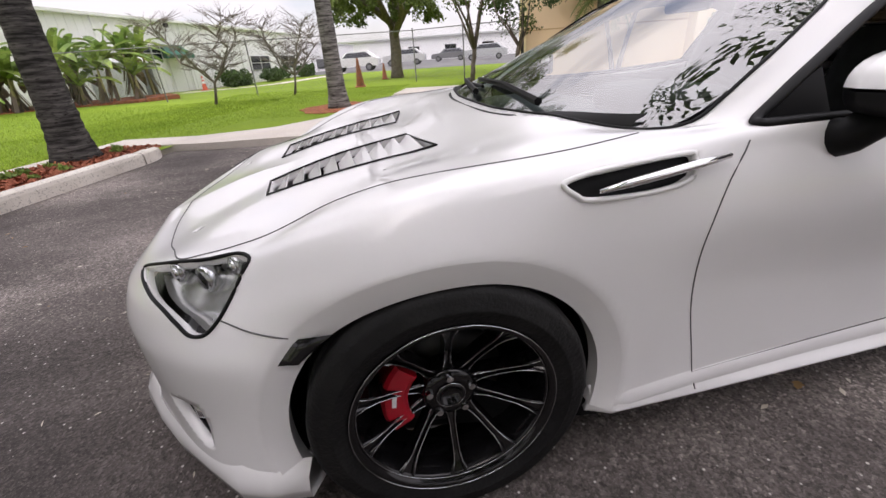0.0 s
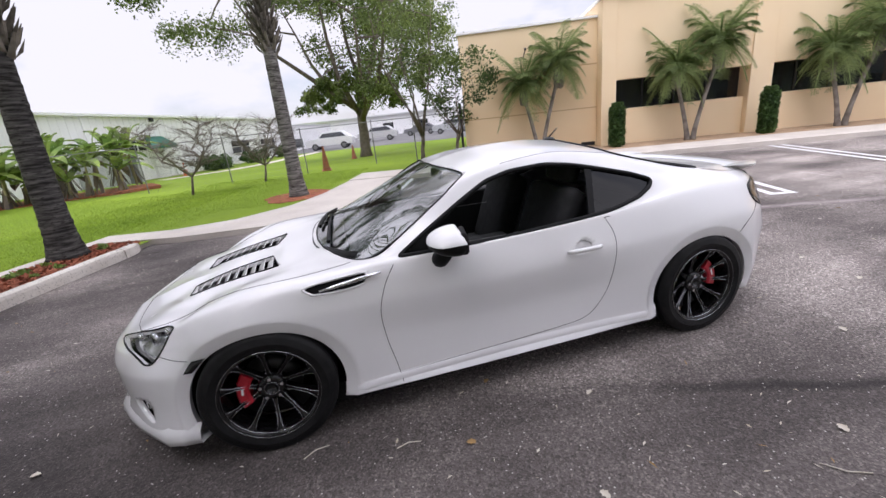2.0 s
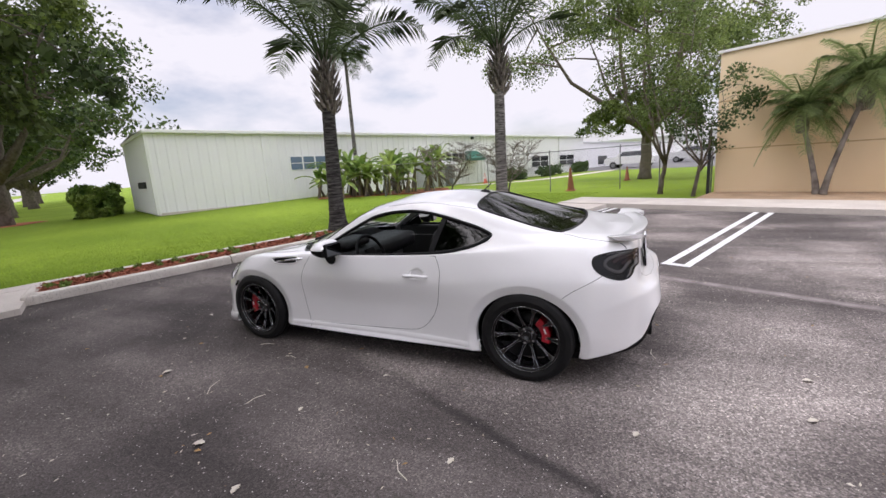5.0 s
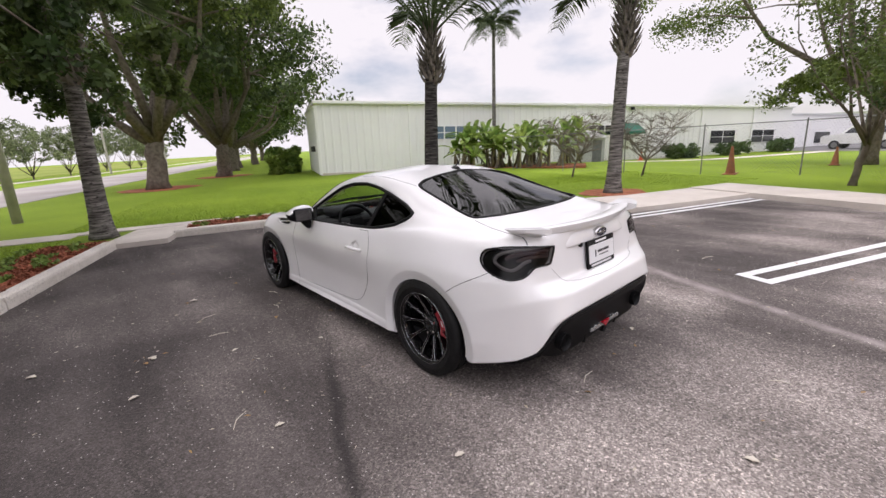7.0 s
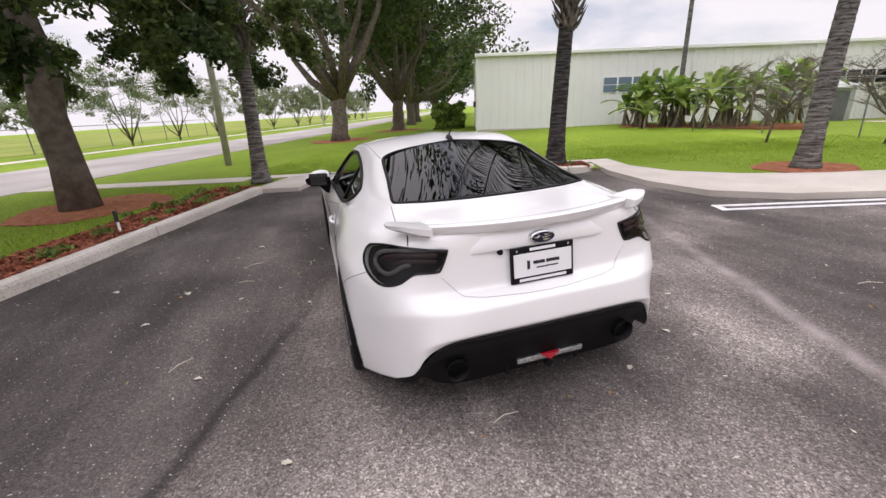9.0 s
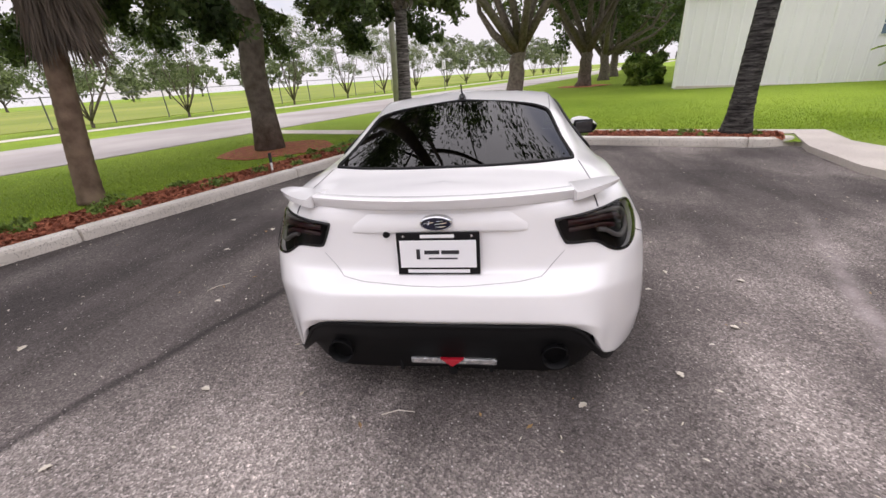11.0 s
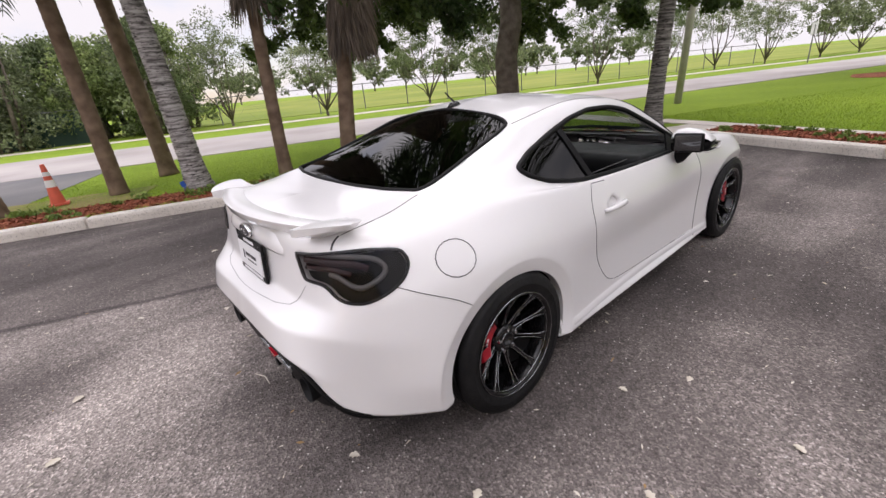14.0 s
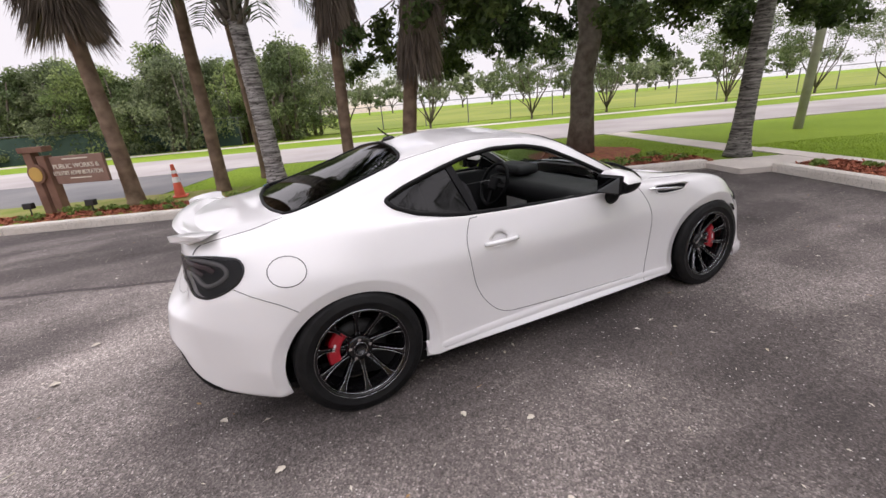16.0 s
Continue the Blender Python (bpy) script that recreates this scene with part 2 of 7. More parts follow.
WHITETRIM = material("white_trim", (0.86, 0.86, 0.85), 0.5)
ROOFMETAL = material("roof_metal", (0.55, 0.56, 0.56), 0.4, 0.3)
DARKGLASS = material("dark_glazing", (0.012, 0.014, 0.018), 0.08, 0, spec=0.6)
BLUEGLASS = material("pale_glazing", (0.16, 0.22, 0.30), 0.12, 0, spec=0.6)
BARK = material("oak_bark", (0.10, 0.082, 0.066), 0.95, 0, (0.20, 0.17, 0.145), 7, 26, 1.0, (0.3, 0.7), 0.1)
PALMBARK = material("palm_bark", (0.060, 0.055, 0.050), 0.92, 0, (0.30, 0.285, 0.265), 3.0, 40, 0.9, (0.34, 0.70), 0.1, third=(0.022, 0.020, 0.018))
DARKBARK = material("dark_palm_bark", (0.022, 0.021, 0.020), 0.92, 0, (0.135, 0.128, 0.120), 3.0, 40, 0.9, (0.36, 0.72), 0.1, third=(0.022, 0.020, 0.018))
GREYBARK = material("pale_grey_palm_bark", (0.10, 0.092, 0.086), 0.92, 0, (0.46, 0.44, 0.42), 3.0, 40, 0.9, (0.34, 0.62), 0.1, third=(0.022, 0.020, 0.018))
for ringed in (PALMBARK, DARKBARK, GREYBARK):
    tree = ringed.node_tree
    for nd in list(tree.nodes):
        if nd.type == "TEX_NOISE":
            mp = tree.nodes.new("ShaderNodeMapping")
            mp.inputs["Scale"].default_value = (1.3, 1.3, 11.0) if nd.inputs["Scale"].default_value < 10 else (0.35, 0.35, 1.6)
            co_ = nd.inputs["Vector"].links[0].from_socket
            tree.links.new(co_, mp.inputs[0])
            tree.links.new(mp.outputs[0], nd.inputs["Vector"])
PALEBARK = material("pale_palm_bark", (0.13, 0.11, 0.095), 0.92, 0, (0.30, 0.27, 0.24), 5, 30, 0.8, (0.35, 0.65), 0.1)
PALMBROWN = material("palm_brown_bark", (0.14, 0.098, 0.07), 0.92, 0, (0.25, 0.18, 0.13), 5, 30, 0.8, (0.35, 0.65), 0.1)
BOOT = material("palm_boots", (0.10, 0.088, 0.075), 0.95, 0, (0.22, 0.20, 0.17), 9, 40, 0.6, (0.3, 0.7), 0.1, island=0.35)
OAKLEAF = leafy("oak_leaves", (0.036, 0.066, 0.020), (0.098, 0.138, 0.036))
LIGHTLEAF = leafy("light_leaves", (0.070, 0.108, 0.026), (0.165, 0.210, 0.055))
# far foliage: the haze of distance is put into a paler, greyer green
FARLEAF = leafy("hazed_far_leaves", (0.13, 0.165, 0.085), (0.24, 0.275, 0.150), scale=0.25, through=0.5)
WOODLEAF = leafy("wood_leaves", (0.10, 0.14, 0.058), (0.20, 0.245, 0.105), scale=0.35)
PALMLEAF = leafy("palm_leaves", (0.040, 0.065, 0.026), (0.085, 0.115, 0.045))
GREENPALM = leafy("green_palm_leaves", (0.145, 0.205, 0.072), (0.27, 0.33, 0.12), through=0.5)
FANPALM = leafy("fan_palm_leaves", (0.035, 0.085, 0.028), (0.10, 0.16, 0.05))
BANANA = leafy("banana_leaves", (0.12, 0.21, 0.045), (0.26, 0.33, 0.075))
DEADLEAF = leafy("dead_fronds", (0.10, 0.078, 0.060), (0.20, 0.155, 0.115), through=0.15)
HEDGE = leafy("hedge_leaves", (0.03, 0.07, 0.018), (0.075, 0.125, 0.03), through=0.2)
TWIG = material("bare_twigs", (0.13, 0.11, 0.095), 0.9, 0, (0.22, 0.185, 0.16), 4, 30, 0.3)
STEEL = material("galvanised_steel", (0.16, 0.165, 0.165), 0.6, 0.3, (0.24, 0.24, 0.24), 6, 60, 0.1)
BLACKSTEEL = material("dark_post", (0.03, 0.03, 0.032), 0.6, 0.2)
POLEWOOD = material("weathered_pole", (0.36, 0.34, 0.31), 0.9, 0, (0.48, 0.455, 0.42), 3, 40, 0.4)
CONE_ORANGE = material("cone_orange", (0.72, 0.13, 0.075), 0.55, 0, (0.60, 0.11, 0.06), 8, 60, 0.1)
CONE_WORN = material("worn_cone", (0.34, 0.11, 0.05), 0.7, 0, (0.22, 0.08, 0.045), 9, 60, 0.2)
REFLECT = material("white_band", (0.8, 0.8, 0.8), 0.4)
SIGNWOOD = material("sign_wood", (0.15, 0.075, 0.048), 0.7, 0, (0.21, 0.11, 0.075), 5, 60, 0.3)
SIGNBOARD = material("sign_board", (0.20, 0.115, 0.085), 0.6, 0, (0.25, 0.15, 0.115), 4, 60, 0.15)
LETTER = material("sign_letters", (0.72, 0.68, 0.58), 0.6)
GOLD = material("sign_gold", (0.55, 0.36, 0.10), 0.45, 0.3)
AWNING = material("green_canvas", (0.012, 0.11, 0.075), 0.75, 0, (0.018, 0.14, 0.095), 3, 60, 0.2)

# ---------------------------------------------------------------- building blocks
LOT = pose(0, 0, 0, 0, 0, -22)


def L(u, v, z=0.0):
    """A place in the world from the car park's own axes."""
    return LOT @ Vector((u, v, z))


def mesh_ob(name, verts, faces, mat, parent=None, label="", smooth=False):
    me = bpy.data.meshes.new(name)
    me.from_pydata([tuple(v) for v in verts], [], [tuple(f) for f in faces])
    me.materials.append(mat)
    if smooth:
        me.polygons.foreach_set("use_smooth", [True] * len(me.polygons))
    me.update()
    ob = new(name, me)
    ob.parent = parent
    if label:
        ob["label"] = label
    return ob


def part(name, bm, mat, parent=None, label="", smooth=False):
    me = bpy.data.meshes.new(name)
    bm.to_mesh(me)
    bm.free()
    me.materials.append(mat)
    if smooth:
        me.polygons.foreach_set("use_smooth", [True] * len(me.polygons))
    ob = new(name, me)
    ob.parent = parent
    if label:
        ob["label"] = label
    return ob


def thing(name, label, category, m=None, group="", kind=""):
    ob = new(name)
    ob.empty_display_size = 0.1
    if m is not None:
        ob.matrix_world = m
    return tagged(ob, label, category, group, kind)


def box_bm(sx, sy, sz, at=(0, 0, 0), bevel=0.0, bm=None, rot=None):
    """A box of that size whose base stands on at, its edges bevelled."""
    own = bm is None
    bm = bm or bmesh.new()
    r = bmesh.ops.create_cube(bm, size=1)
    vs = r["verts"]
    bmesh.ops.scale(bm, vec=(sx, sy, sz), verts=vs)
    if bevel > 0:
        es = list({e for v in vs for e in v.link_edges})
        res = bmesh.ops.bevel(bm, geom=es, offset=bevel, segments=2, affect="EDGES", profile=0.6)
        vs = list({v for f in res["faces"] for v in f.verts} | {v for v in vs if v.is_valid})
    if rot is not None:
        bmesh.ops.rotate(bm, cent=(0, 0, 0), matrix=rot, verts=vs)
    bmesh.ops.translate(bm, vec=(at[0], at[1], at[2] + sz / 2), verts=vs)
    return bm


def slab(name, pts, z0, z1, mat, parent=None, label=""):
    """A level slab from an outline, with sides."""
    n = len(pts)
    v = [(x, y, z1) for x, y in pts] + [(x, y, z0) for x, y in pts]
    f = [tuple(range(n))] + [(i, i + n, (i + 1) % n + n, (i + 1) % n) for i in range(n)]
    ob = mesh_ob(name, v, f, mat, parent, label)
    bm = bmesh.new()
    bm.from_mesh(ob.data)
    bmesh.ops.recalc_face_normals(bm, faces=bm.faces)
    if sum(x.normal.z for x in bm.faces if abs(x.normal.z) > 0.9) < 0:
        bmesh.ops.reverse_faces(bm, faces=bm.faces)
    bm.to_mesh(ob.data)
    bm.free()
    return ob


def tube(path, radii, sides=8, cap=True):
    """Vertices and faces of a tube along a path; radii one a point."""
    path = [Vector(p) for p in path]
    verts, faces = [], []
    ref = Vector((0.31, 0.17, 0.93))
    for i, p in enumerate(path):
        d = (path[min(i + 1, len(path) - 1)] - path[max(i - 1, 0)]).normalized()
        a = d.cross(ref if abs(d.dot(ref)) < 0.95 else Vector((1, 0, 0))).normalized()
        b = d.cross(a)
        for k in range(sides):
            w = 2 * math.pi * k / sides
            verts.append(p + (a * math.cos(w) + b * math.sin(w)) * radii[i])
        if i:
            o = (i - 1) * sides
            faces += [(o + k, o + (k + 1) % sides, o + sides + (k + 1) % sides, o + sides + k) for k in range(sides)]
    if cap:
        faces += [tuple(range(sides - 1, -1, -1)), tuple(range(len(verts) - sides, len(verts)))]
    return verts, faces


class Pile:
    """Collects vertices and faces of many pieces for one mesh."""

    def __init__(self):
        self.v, self.f = [], []

    def add(self, v, f):
        o = len(self.v)
        self.v += [tuple(p) for p in v]
        self.f += [tuple(i + o for i in q) for q in f]

    def ob(self, name, mat, parent=None, label="", smooth=False):
        return mesh_ob(name, self.v, self.f, mat, parent, label, smooth)


def leaf_cloud(rng, centres, radii, count, size, squash=0.75, long=1.8):
    """Many small leaf blades scattered in clumps; arrays for one mesh."""
    centres, radii = np.array(centres), np.array(radii)
    pick = rng.integers(0, len(centres), count)
    d = rng.normal(size=(count, 3))
    d /= np.linalg.norm(d, axis=1)[:, None]
    r = rng.random(count) ** 0.5
    p = centres[pick] + d * (r * radii[pick])[:, None] * np.array([1, 1, squash])
    a = rng.normal(size=(count, 3))
    a[:, 2] -= 0.35
    a /= np.linalg.norm(a, axis=1)[:, None]
    b = np.cross(a, rng.normal(size=(count, 3)))
    b /= np.linalg.norm(b, axis=1)[:, None] + 1e-9
    s = size * (0.6 + 0.8 * rng.random(count))[:, None]
    v = np.stack([p - a * s * long / 2, p + b * s / 2, p + a * s * long / 2, p - b * s / 2], 1).reshape(-1, 3)
    f = np.arange(count * 4).reshape(-1, 4)
    return v, f


def cloud_ob(name, v, f, mat, parent):
    me = bpy.data.meshes.new(name)
    me.vertices.add(len(v))
    me.vertices.foreach_set("co", np.asarray(v, np.float32).ravel())
    me.loops.add(f.size)
    me.loops.foreach_set("vertex_index", f.ravel().astype(np.int32))
    me.polygons.add(len(f))
    me.polygons.foreach_set("loop_start", np.arange(0, f.size, f.shape[1], dtype=np.int32))
    me.update(calc_edges=True)
    me.materials.append(mat)
    ob = new(name, me)
    ob.parent = parent
    return ob


def rect(u0, u1, v0, v1):
    return [tuple(L(u, v).xy) for u, v in ((u0, v0), (u1, v0), (u1, v1), (u0, v1))]


# ---------------------------------------------------------------- ground, road, kerbs, walks
NORTH, SOUTH, WEST = 7.75, -3.9, -4.95


def fall(v):
    """The lawn falls gently away to the north."""
    return -0.04 * max(0.0, min(v, 24.0) - 9.0) - 0.012 * max(0.0, min(v, 150.0) - 24.0)


def ground():
    """One sheet of lawn to the horizon, with a hole where the car park lies."""
    us = [-900, -300, -120, -60, -30, -12, WEST - 0.2, 45, 300, 900]
    vs = [-900, -300, -100, -45, -27, -12, SOUTH - 0.2, NORTH + 0.2, 9.0, 16, 24, 60, 150, 900]
    v, f, at = [], [], {}
    for j, b in enumerate(vs):
        for i, a in enumerate(us):
            at[i, j] = len(v)
            v.append(L(a, b, 0.07 + fall(b)))
    for j in range(len(vs) - 1):
        for i in range(len(us) - 1):
            if us[i] >= WEST - 0.2 and us[i] < 40 and abs(vs[j] - (SOUTH - 0.2)) < 0.01:
                continue
            f.append((at[i, j], at[i + 1, j], at[i + 1, j + 1], at[i, j + 1]))
    return tagged(mesh_ob("ground", v, f, GRASS), "bright green mown lawn reaching to the horizon", "lawn", kind="structure")


ground()
tagged(slab("car_park", rect(WEST - 0.2, 45.1, SOUTH - 0.2, NORTH + 0.2), -0.3, 0.0, ASPHALT), "dark worn asphalt car park with pale scuffs", "car park", kind="structure")
tagged(slab("road", rect(-320, 80, -17.3, -10.6), -0.2, 0.085, ROAD), "pale grey concrete street beyond the lawn", "road", kind="structure")
tagged(slab("driveway", rect(6.2, 40, -10.7, -6.4), -0.2, 0.08, DRIVE), "grey asphalt driveway meeting the street", "driveway", kind="structure")
tagged(slab("field", rect(-300, 14, -160, -29.0), -0.2, 0.10, FIELD), "yellow-green open field behind the fence", "field", kind="structure")
tagged(slab("far_walk", rect(-300, 60, -23.6, -22.2), -0.2, 0.085, CONCRETE), "narrow pale walk along the verge", "path", kind="structure")
tagged(slab("verge", rect(4.2, 12, -6.4, -5.2), -0.1, 0.082, DRYGRASS), "patchy dry grass verge by the street", "verge", kind="structure")


def kerb_run(name, a, b, label, width=0.19, height=0.14, step=3.0):
    """A kerb of separate cast lengths with rounded top edges, from a to b in the lot's axes."""
    base = thing(name, label, "kerb", kind="structure")
    a, b = Vector(a), Vector(b)
    n = max(1, round((b - a).length / step))
    d = (b - a) / n
    side = Vector((-d.y, d.x)).normalized() * width
    ln = d.length
    bm = box_bm(ln - 0.004, width, height + 0.1, (0, 0, -0.1), 0.045)
    first = None
    for i in range(n):
        c = a + d * (i + 0.5) + side / 2
        m = LOT @ pose(c.x, c.y, 0.004 * math.sin(i * 2.3), 0.2 * math.sin(i * 1.7), 0, math.degrees(math.atan2(d.y, d.x)) + 0.25 * math.sin(i * 3.1))
        if first is None:
            first = part("kerb_stone", bm, KERB, base)
            first.matrix_world = m
        else:
            o = new("kerb_stone", first.data)
            o.parent = base
            o.matrix_world = m
    return base


kerb_run("kerb_south", (34, SOUTH), (WEST + 0.5, SOUTH), "pale cast concrete kerb along the mulch bed")


def kerb_bend(name, corner, reach, label, width=0.19, height=0.14):
    """A cast kerb length that rounds a corner and sinks towards its end."""
    base = thing(name, label, "kerb", kind="structure")
    v, f, n = [], [], 14
    for i in range(n + 1):
        a = math.pi / 2 * i / n
        out = Vector((math.cos(a), math.sin(a)))
        p = Vector(corner) + Vector((reach[0] * out.x, reach[1] * out.y))
        h = height - 0.05 * (i / n) ** 2
        for off, z in ((0, -.1), (0, h - .045), (-.012, h - .016), (-.045, h), (.045 - width, h), (.012 - width, h - .016), (-width, h - .045), (-width, -.1)):
            q = p + out * off
            v.append(L(q.x, q.y, z))
    for i in range(n):
        for k in range(7):
            f.append((i * 8 + k, i * 8 + k + 8, i * 8 + k + 9, i * 8 + k + 1))
    f += [tuple(range(8)), tuple(range(n * 8 + 7, n * 8 - 1, -1))]
    mesh_ob("kerb_stone", v, f, KERB, base, "", True).data.set_sharp_from_angle(angle=radians(40))


kerb_bend("kerb_nose", (WEST - 0.72, 2.30), (0.70, 0.66), "rounded pale kerb nose at the bed's end")
kerb_run("kerb_west", (WEST, SOUTH + 0.75), (WEST - 0.02, 2.30), "pale cast concrete kerb beside the red mulch bed")
kerb_run("kerb_return", (WEST - 0.9, SOUTH + 0.78), (WEST, SOUTH + 0.72), "short return of pale kerb at the corner")
tagged(slab("mulch_bed_west", [tuple(L(*p).xy) for p in ((WEST - 0.95, SOUTH + 0.85), (WEST - 0.16, SOUTH + 0.85), (WEST - 0.16, 2.3), (WEST - 0.25, 2.55), (WEST - 0.42, 2.72), (WEST - 0.72, 2.82), (WEST - 0.95, 2.82))], -0.1, 0.115, MULCH), "red bark mulch bed with low weeds", "flower bed", kind="structure")
tagged(slab("mulch_bed_south", rect(WEST + 0.3, 34, SOUTH - 1.05, SOUTH - 0.16), -0.1, 0.115, MULCH), "red bark mulch bed beside the kerb", "flower bed", kind="structure")
walk_pts = [(-6.35, -5.0), (-5.92, -5.0), (-5.92, 2.98), (-4.7, 2.98), (-3.4, 3.25), (-2.5, 3.75), (-2.1, 4.6), (-2.0, 6.2), (-2.0, NORTH + 0.25), (-3.4, NORTH + 0.25), (-3.45, 6.0), (-3.7, 4.9), (-4.3, 4.0), (-5.2, 3.55), (-6.35, 3.45)]
tagged(slab("footpath_west", [tuple(L(*p).xy) for p in walk_pts], -0.1, 0.09, CONCRETE), "pale concrete footpath curving round the lawn", "footpath", kind="structure")
tagged(slab("footpath_north", rect(-3.4, 45, NORTH, 9.0), -0.1, 0.11, CONCRETE), "pale pinkish concrete footpath before the tan building", "footpath", kind="structure")
tagged(slab("building_bed", rect(-0.4, 45, 9.0, 10.7), -0.1, 0.10, material("bare_soil", (0.36, 0.26, 0.17), 0.95, 0, (0.48, 0.34, 0.22), 2.2, 50, 0.6, third=(0.25, 0.12, 0.06))), "bare sandy planting bed along the tan wall", "flower bed", kind="structure")
tagged(slab("footpath_corner", [tuple(L(*p).xy) for p in ((-5.95, -4.0), (WEST + 0.55, -4.15), (WEST + 0.5, -3.15), (-5.95, -3.1))], -0.1, 0.085, CONCRETE), "pale concrete ramp at the corner of the car park", "footpath", kind="structure")
tagged(slab("footpath_road", rect(-6.3, -5.6, -10.6, -5.0), -0.1, 0.083, CONCRETE), "narrow pale footpath leading to the street", "footpath", kind="structure")


tagged(slab("lawn_corner", [tuple(L(*p).xy) for p in ((WEST - 0.3, 3.35), (-5.2, 3.5), (-4.3, 3.95), (-3.7, 4.85), (-3.44, 6.0), (-3.38, NORTH + 0.3), (WEST - 0.3, NORTH + 0.3))], -0.1, 0.074, GRASS), "corner of mown lawn inside the footpath's curve", "lawn", kind="structure")


def long_walk():
    """A narrow walk that follows the fall of the lawn before the shed."""
    way = [(-16.9, 17.6), (-16.3, 19.5), (-15.9, 22.0), (-15.7, 25.0), (-15.6, 30.0), (-15.6, 36.0)]
    v = [L(u + k, w, 0.085 + fall(w)) for u, w in way for k in (-0.55, 0.55)]
    f = [(2 * i, 2 * i + 1, 2 * i + 3, 2 * i + 2) for i in range(len(way) - 1)]
    return tagged(mesh_ob("footpath_shed", v, f, CONCRETE), "narrow pale concrete walk before the shed", "footpath", kind="structure")


long_walk()
tagged(slab("grass_strip", [tuple(L(3.1 + 0.5 * i, SOUTH - 0.17).xy) for i in range(23)] + [tuple(L(14.1 - 0.25 * i, SOUTH - 0.40 - 0.05 * math.sin(i * 1.9) - 0.03 * math.sin(i * 4.3)).xy) for i in range(45)], -0.1, 0.128, GRASS), "thin strip of grass between kerb and mulch", "lawn", kind="structure")


def stall_line(name, pts, w, label):
    """A painted line: a ribbon a few millimetres above the asphalt."""
    n = len(pts)
    v, f = [], []
    for i, p in enumerate(pts):
        p, q = Vector(p), Vector(pts[(i + 1) % n] if i < n - 1 else pts[i - 1])
        d = (q - p).normalized() * (1 if i < n - 1 else -1)
        s = Vector((-d.y, d.x)) * w / 2
        v += [L(*(p + s), 0.005), L(*(p - s), 0.005)]
        if i:
            f.append((2 * i - 2, 2 * i - 1, 2 * i + 1, 2 * i))
    return mesh_ob(name, v, f, PAINTLINE)


def hairpin(u0, v0, u1, v1, gap):
    """A double stall line with a closed end."""
    base = thing("stall_marking", "worn white double parking line on the asphalt", "road marking", group="stall markings", kind="structure")
    d = (Vector((u1, v1)) - Vector((u0, v0))).normalized()
    s = Vector((-d.y, d.x)) * gap / 2
    for k in (-1, 1):
        a, b = Vector((u0, v0)) + s * k, Vector((u1, v1)) + s * k
        stall_line("line", [a, b], 0.095, "").parent = base
    e0, e1 = Vector((u0, v0)) - s - s.normalized() * 0.052, Vector((u0, v0)) + s + s.normalized() * 0.052
    o = stall_line("line_end", [e0 - d * 0.05, e1 - d * 0.05], 0.1, "")
    o.parent = base


for u in (1.27, 4.12, 6.85, 9.6, 12.4):
    hairpin(u, 3.15, u, NORTH - 0.02, 0.24)
hairpin(-1.82, 3.6, -1.82, NORTH - 0.02, 0.2)

# ---------------------------------------------------------------- the tan building
def flat_box(name, u0, u1, v0, v1, z0, z1, mat, parent, label="", bevel=0.0):
    bm = box_bm(u1 - u0, v1 - v0, z1 - z0, ((u0 + u1) / 2, (v0 + v1) / 2, z0), bevel)
    ob = part(name, bm, mat, parent, label)
    ob.matrix_local = Matrix.Identity(4)
    return ob


def tan_building():
    b = thing("tan_building", "tan stucco office building with a flat parapet and dark ribbon windows", "building", LOT)
    # lower west block, then the taller front in bays between piers
    flat_box("west_block", -0.4, 3.55, 10.6, 26, 0, 3.60, STUCCO, b, bevel=0.02)
    flat_box("parapet_cap", -0.45, 3.55, 10.55, 26, 3.60, 3.66, WHITETRIM, b)
    for z in (1.2, 2.4):
        flat_box("groove", -0.4, 3.55, 10.592, 10.62, z, z + 0.03, STUCCO_DARK, b)
    bays = [(3.55, 3.95), (7.45, 8.02), (11.6, 12.2), (15.8, 16.4)]
    flat_box("pier", 3.55, 3.95, 10.08, 26, 0, 3.95, STUCCO, b, bevel=0.02)
    for i in range(1, 4):
        flat_box("pier", bays[i][0], bays[i][1], 10.08, 26, 0, 3.95, STUCCO, b, bevel=0.02)
    for i in range(3):
        u0, u1 = bays[i][1], bays[i + 1][0]
        flat_box("sill_wall", u0, u1, 10.3, 26, 0, 1.08, STUCCO, b, bevel=0.01)
        flat_box("upper_wall", u0, u1, 10.12, 26, 1.88, 3.95, STUCCO, b, bevel=0.01)
        win = flat_box("window", u0, u1, 10.62, 10.7, 1.08, 1.88, DARKGLASS, b, "dark ribbon window")
        for k in range(1, 4):
            w = u0 + (u1 - u0) * k / 4
            o = flat_box("mullion", w - 0.02, w + 0.02, 10.58, 10.62, 1.08, 1.88, BLACKSTEEL, b)
    flat_box("east_block", 16.4, 44, 10.1, 26, 0, 3.95, STUCCO, b)
    flat_box("parapet_cap", 3.5, 44, 10.03, 26, 3.95, 4.02, WHITETRIM, b)
    v, f = tube([(1.45, 10.56, 2.78), (1.5, 10.5, 2.95), (1.52, 10.45, 3.02)], [0.015, 0.015, 0.04], 6)
    o = mesh_ob("wall_fitting", v, f, BLACKSTEEL, b)
    flat_box("foundation_vent", 3.1, 3.5, 10.57, 10.61, 0.12, 0.22, BLACKSTEEL, b)
    return b


tan_building()


# ---------------------------------------------------------------- the white shed
SHED = LOT @ pose(-19.4, 0.5, 0.08, 0, 0, 1) @ pose(0, 0, 0, -1.6, 0, 0)


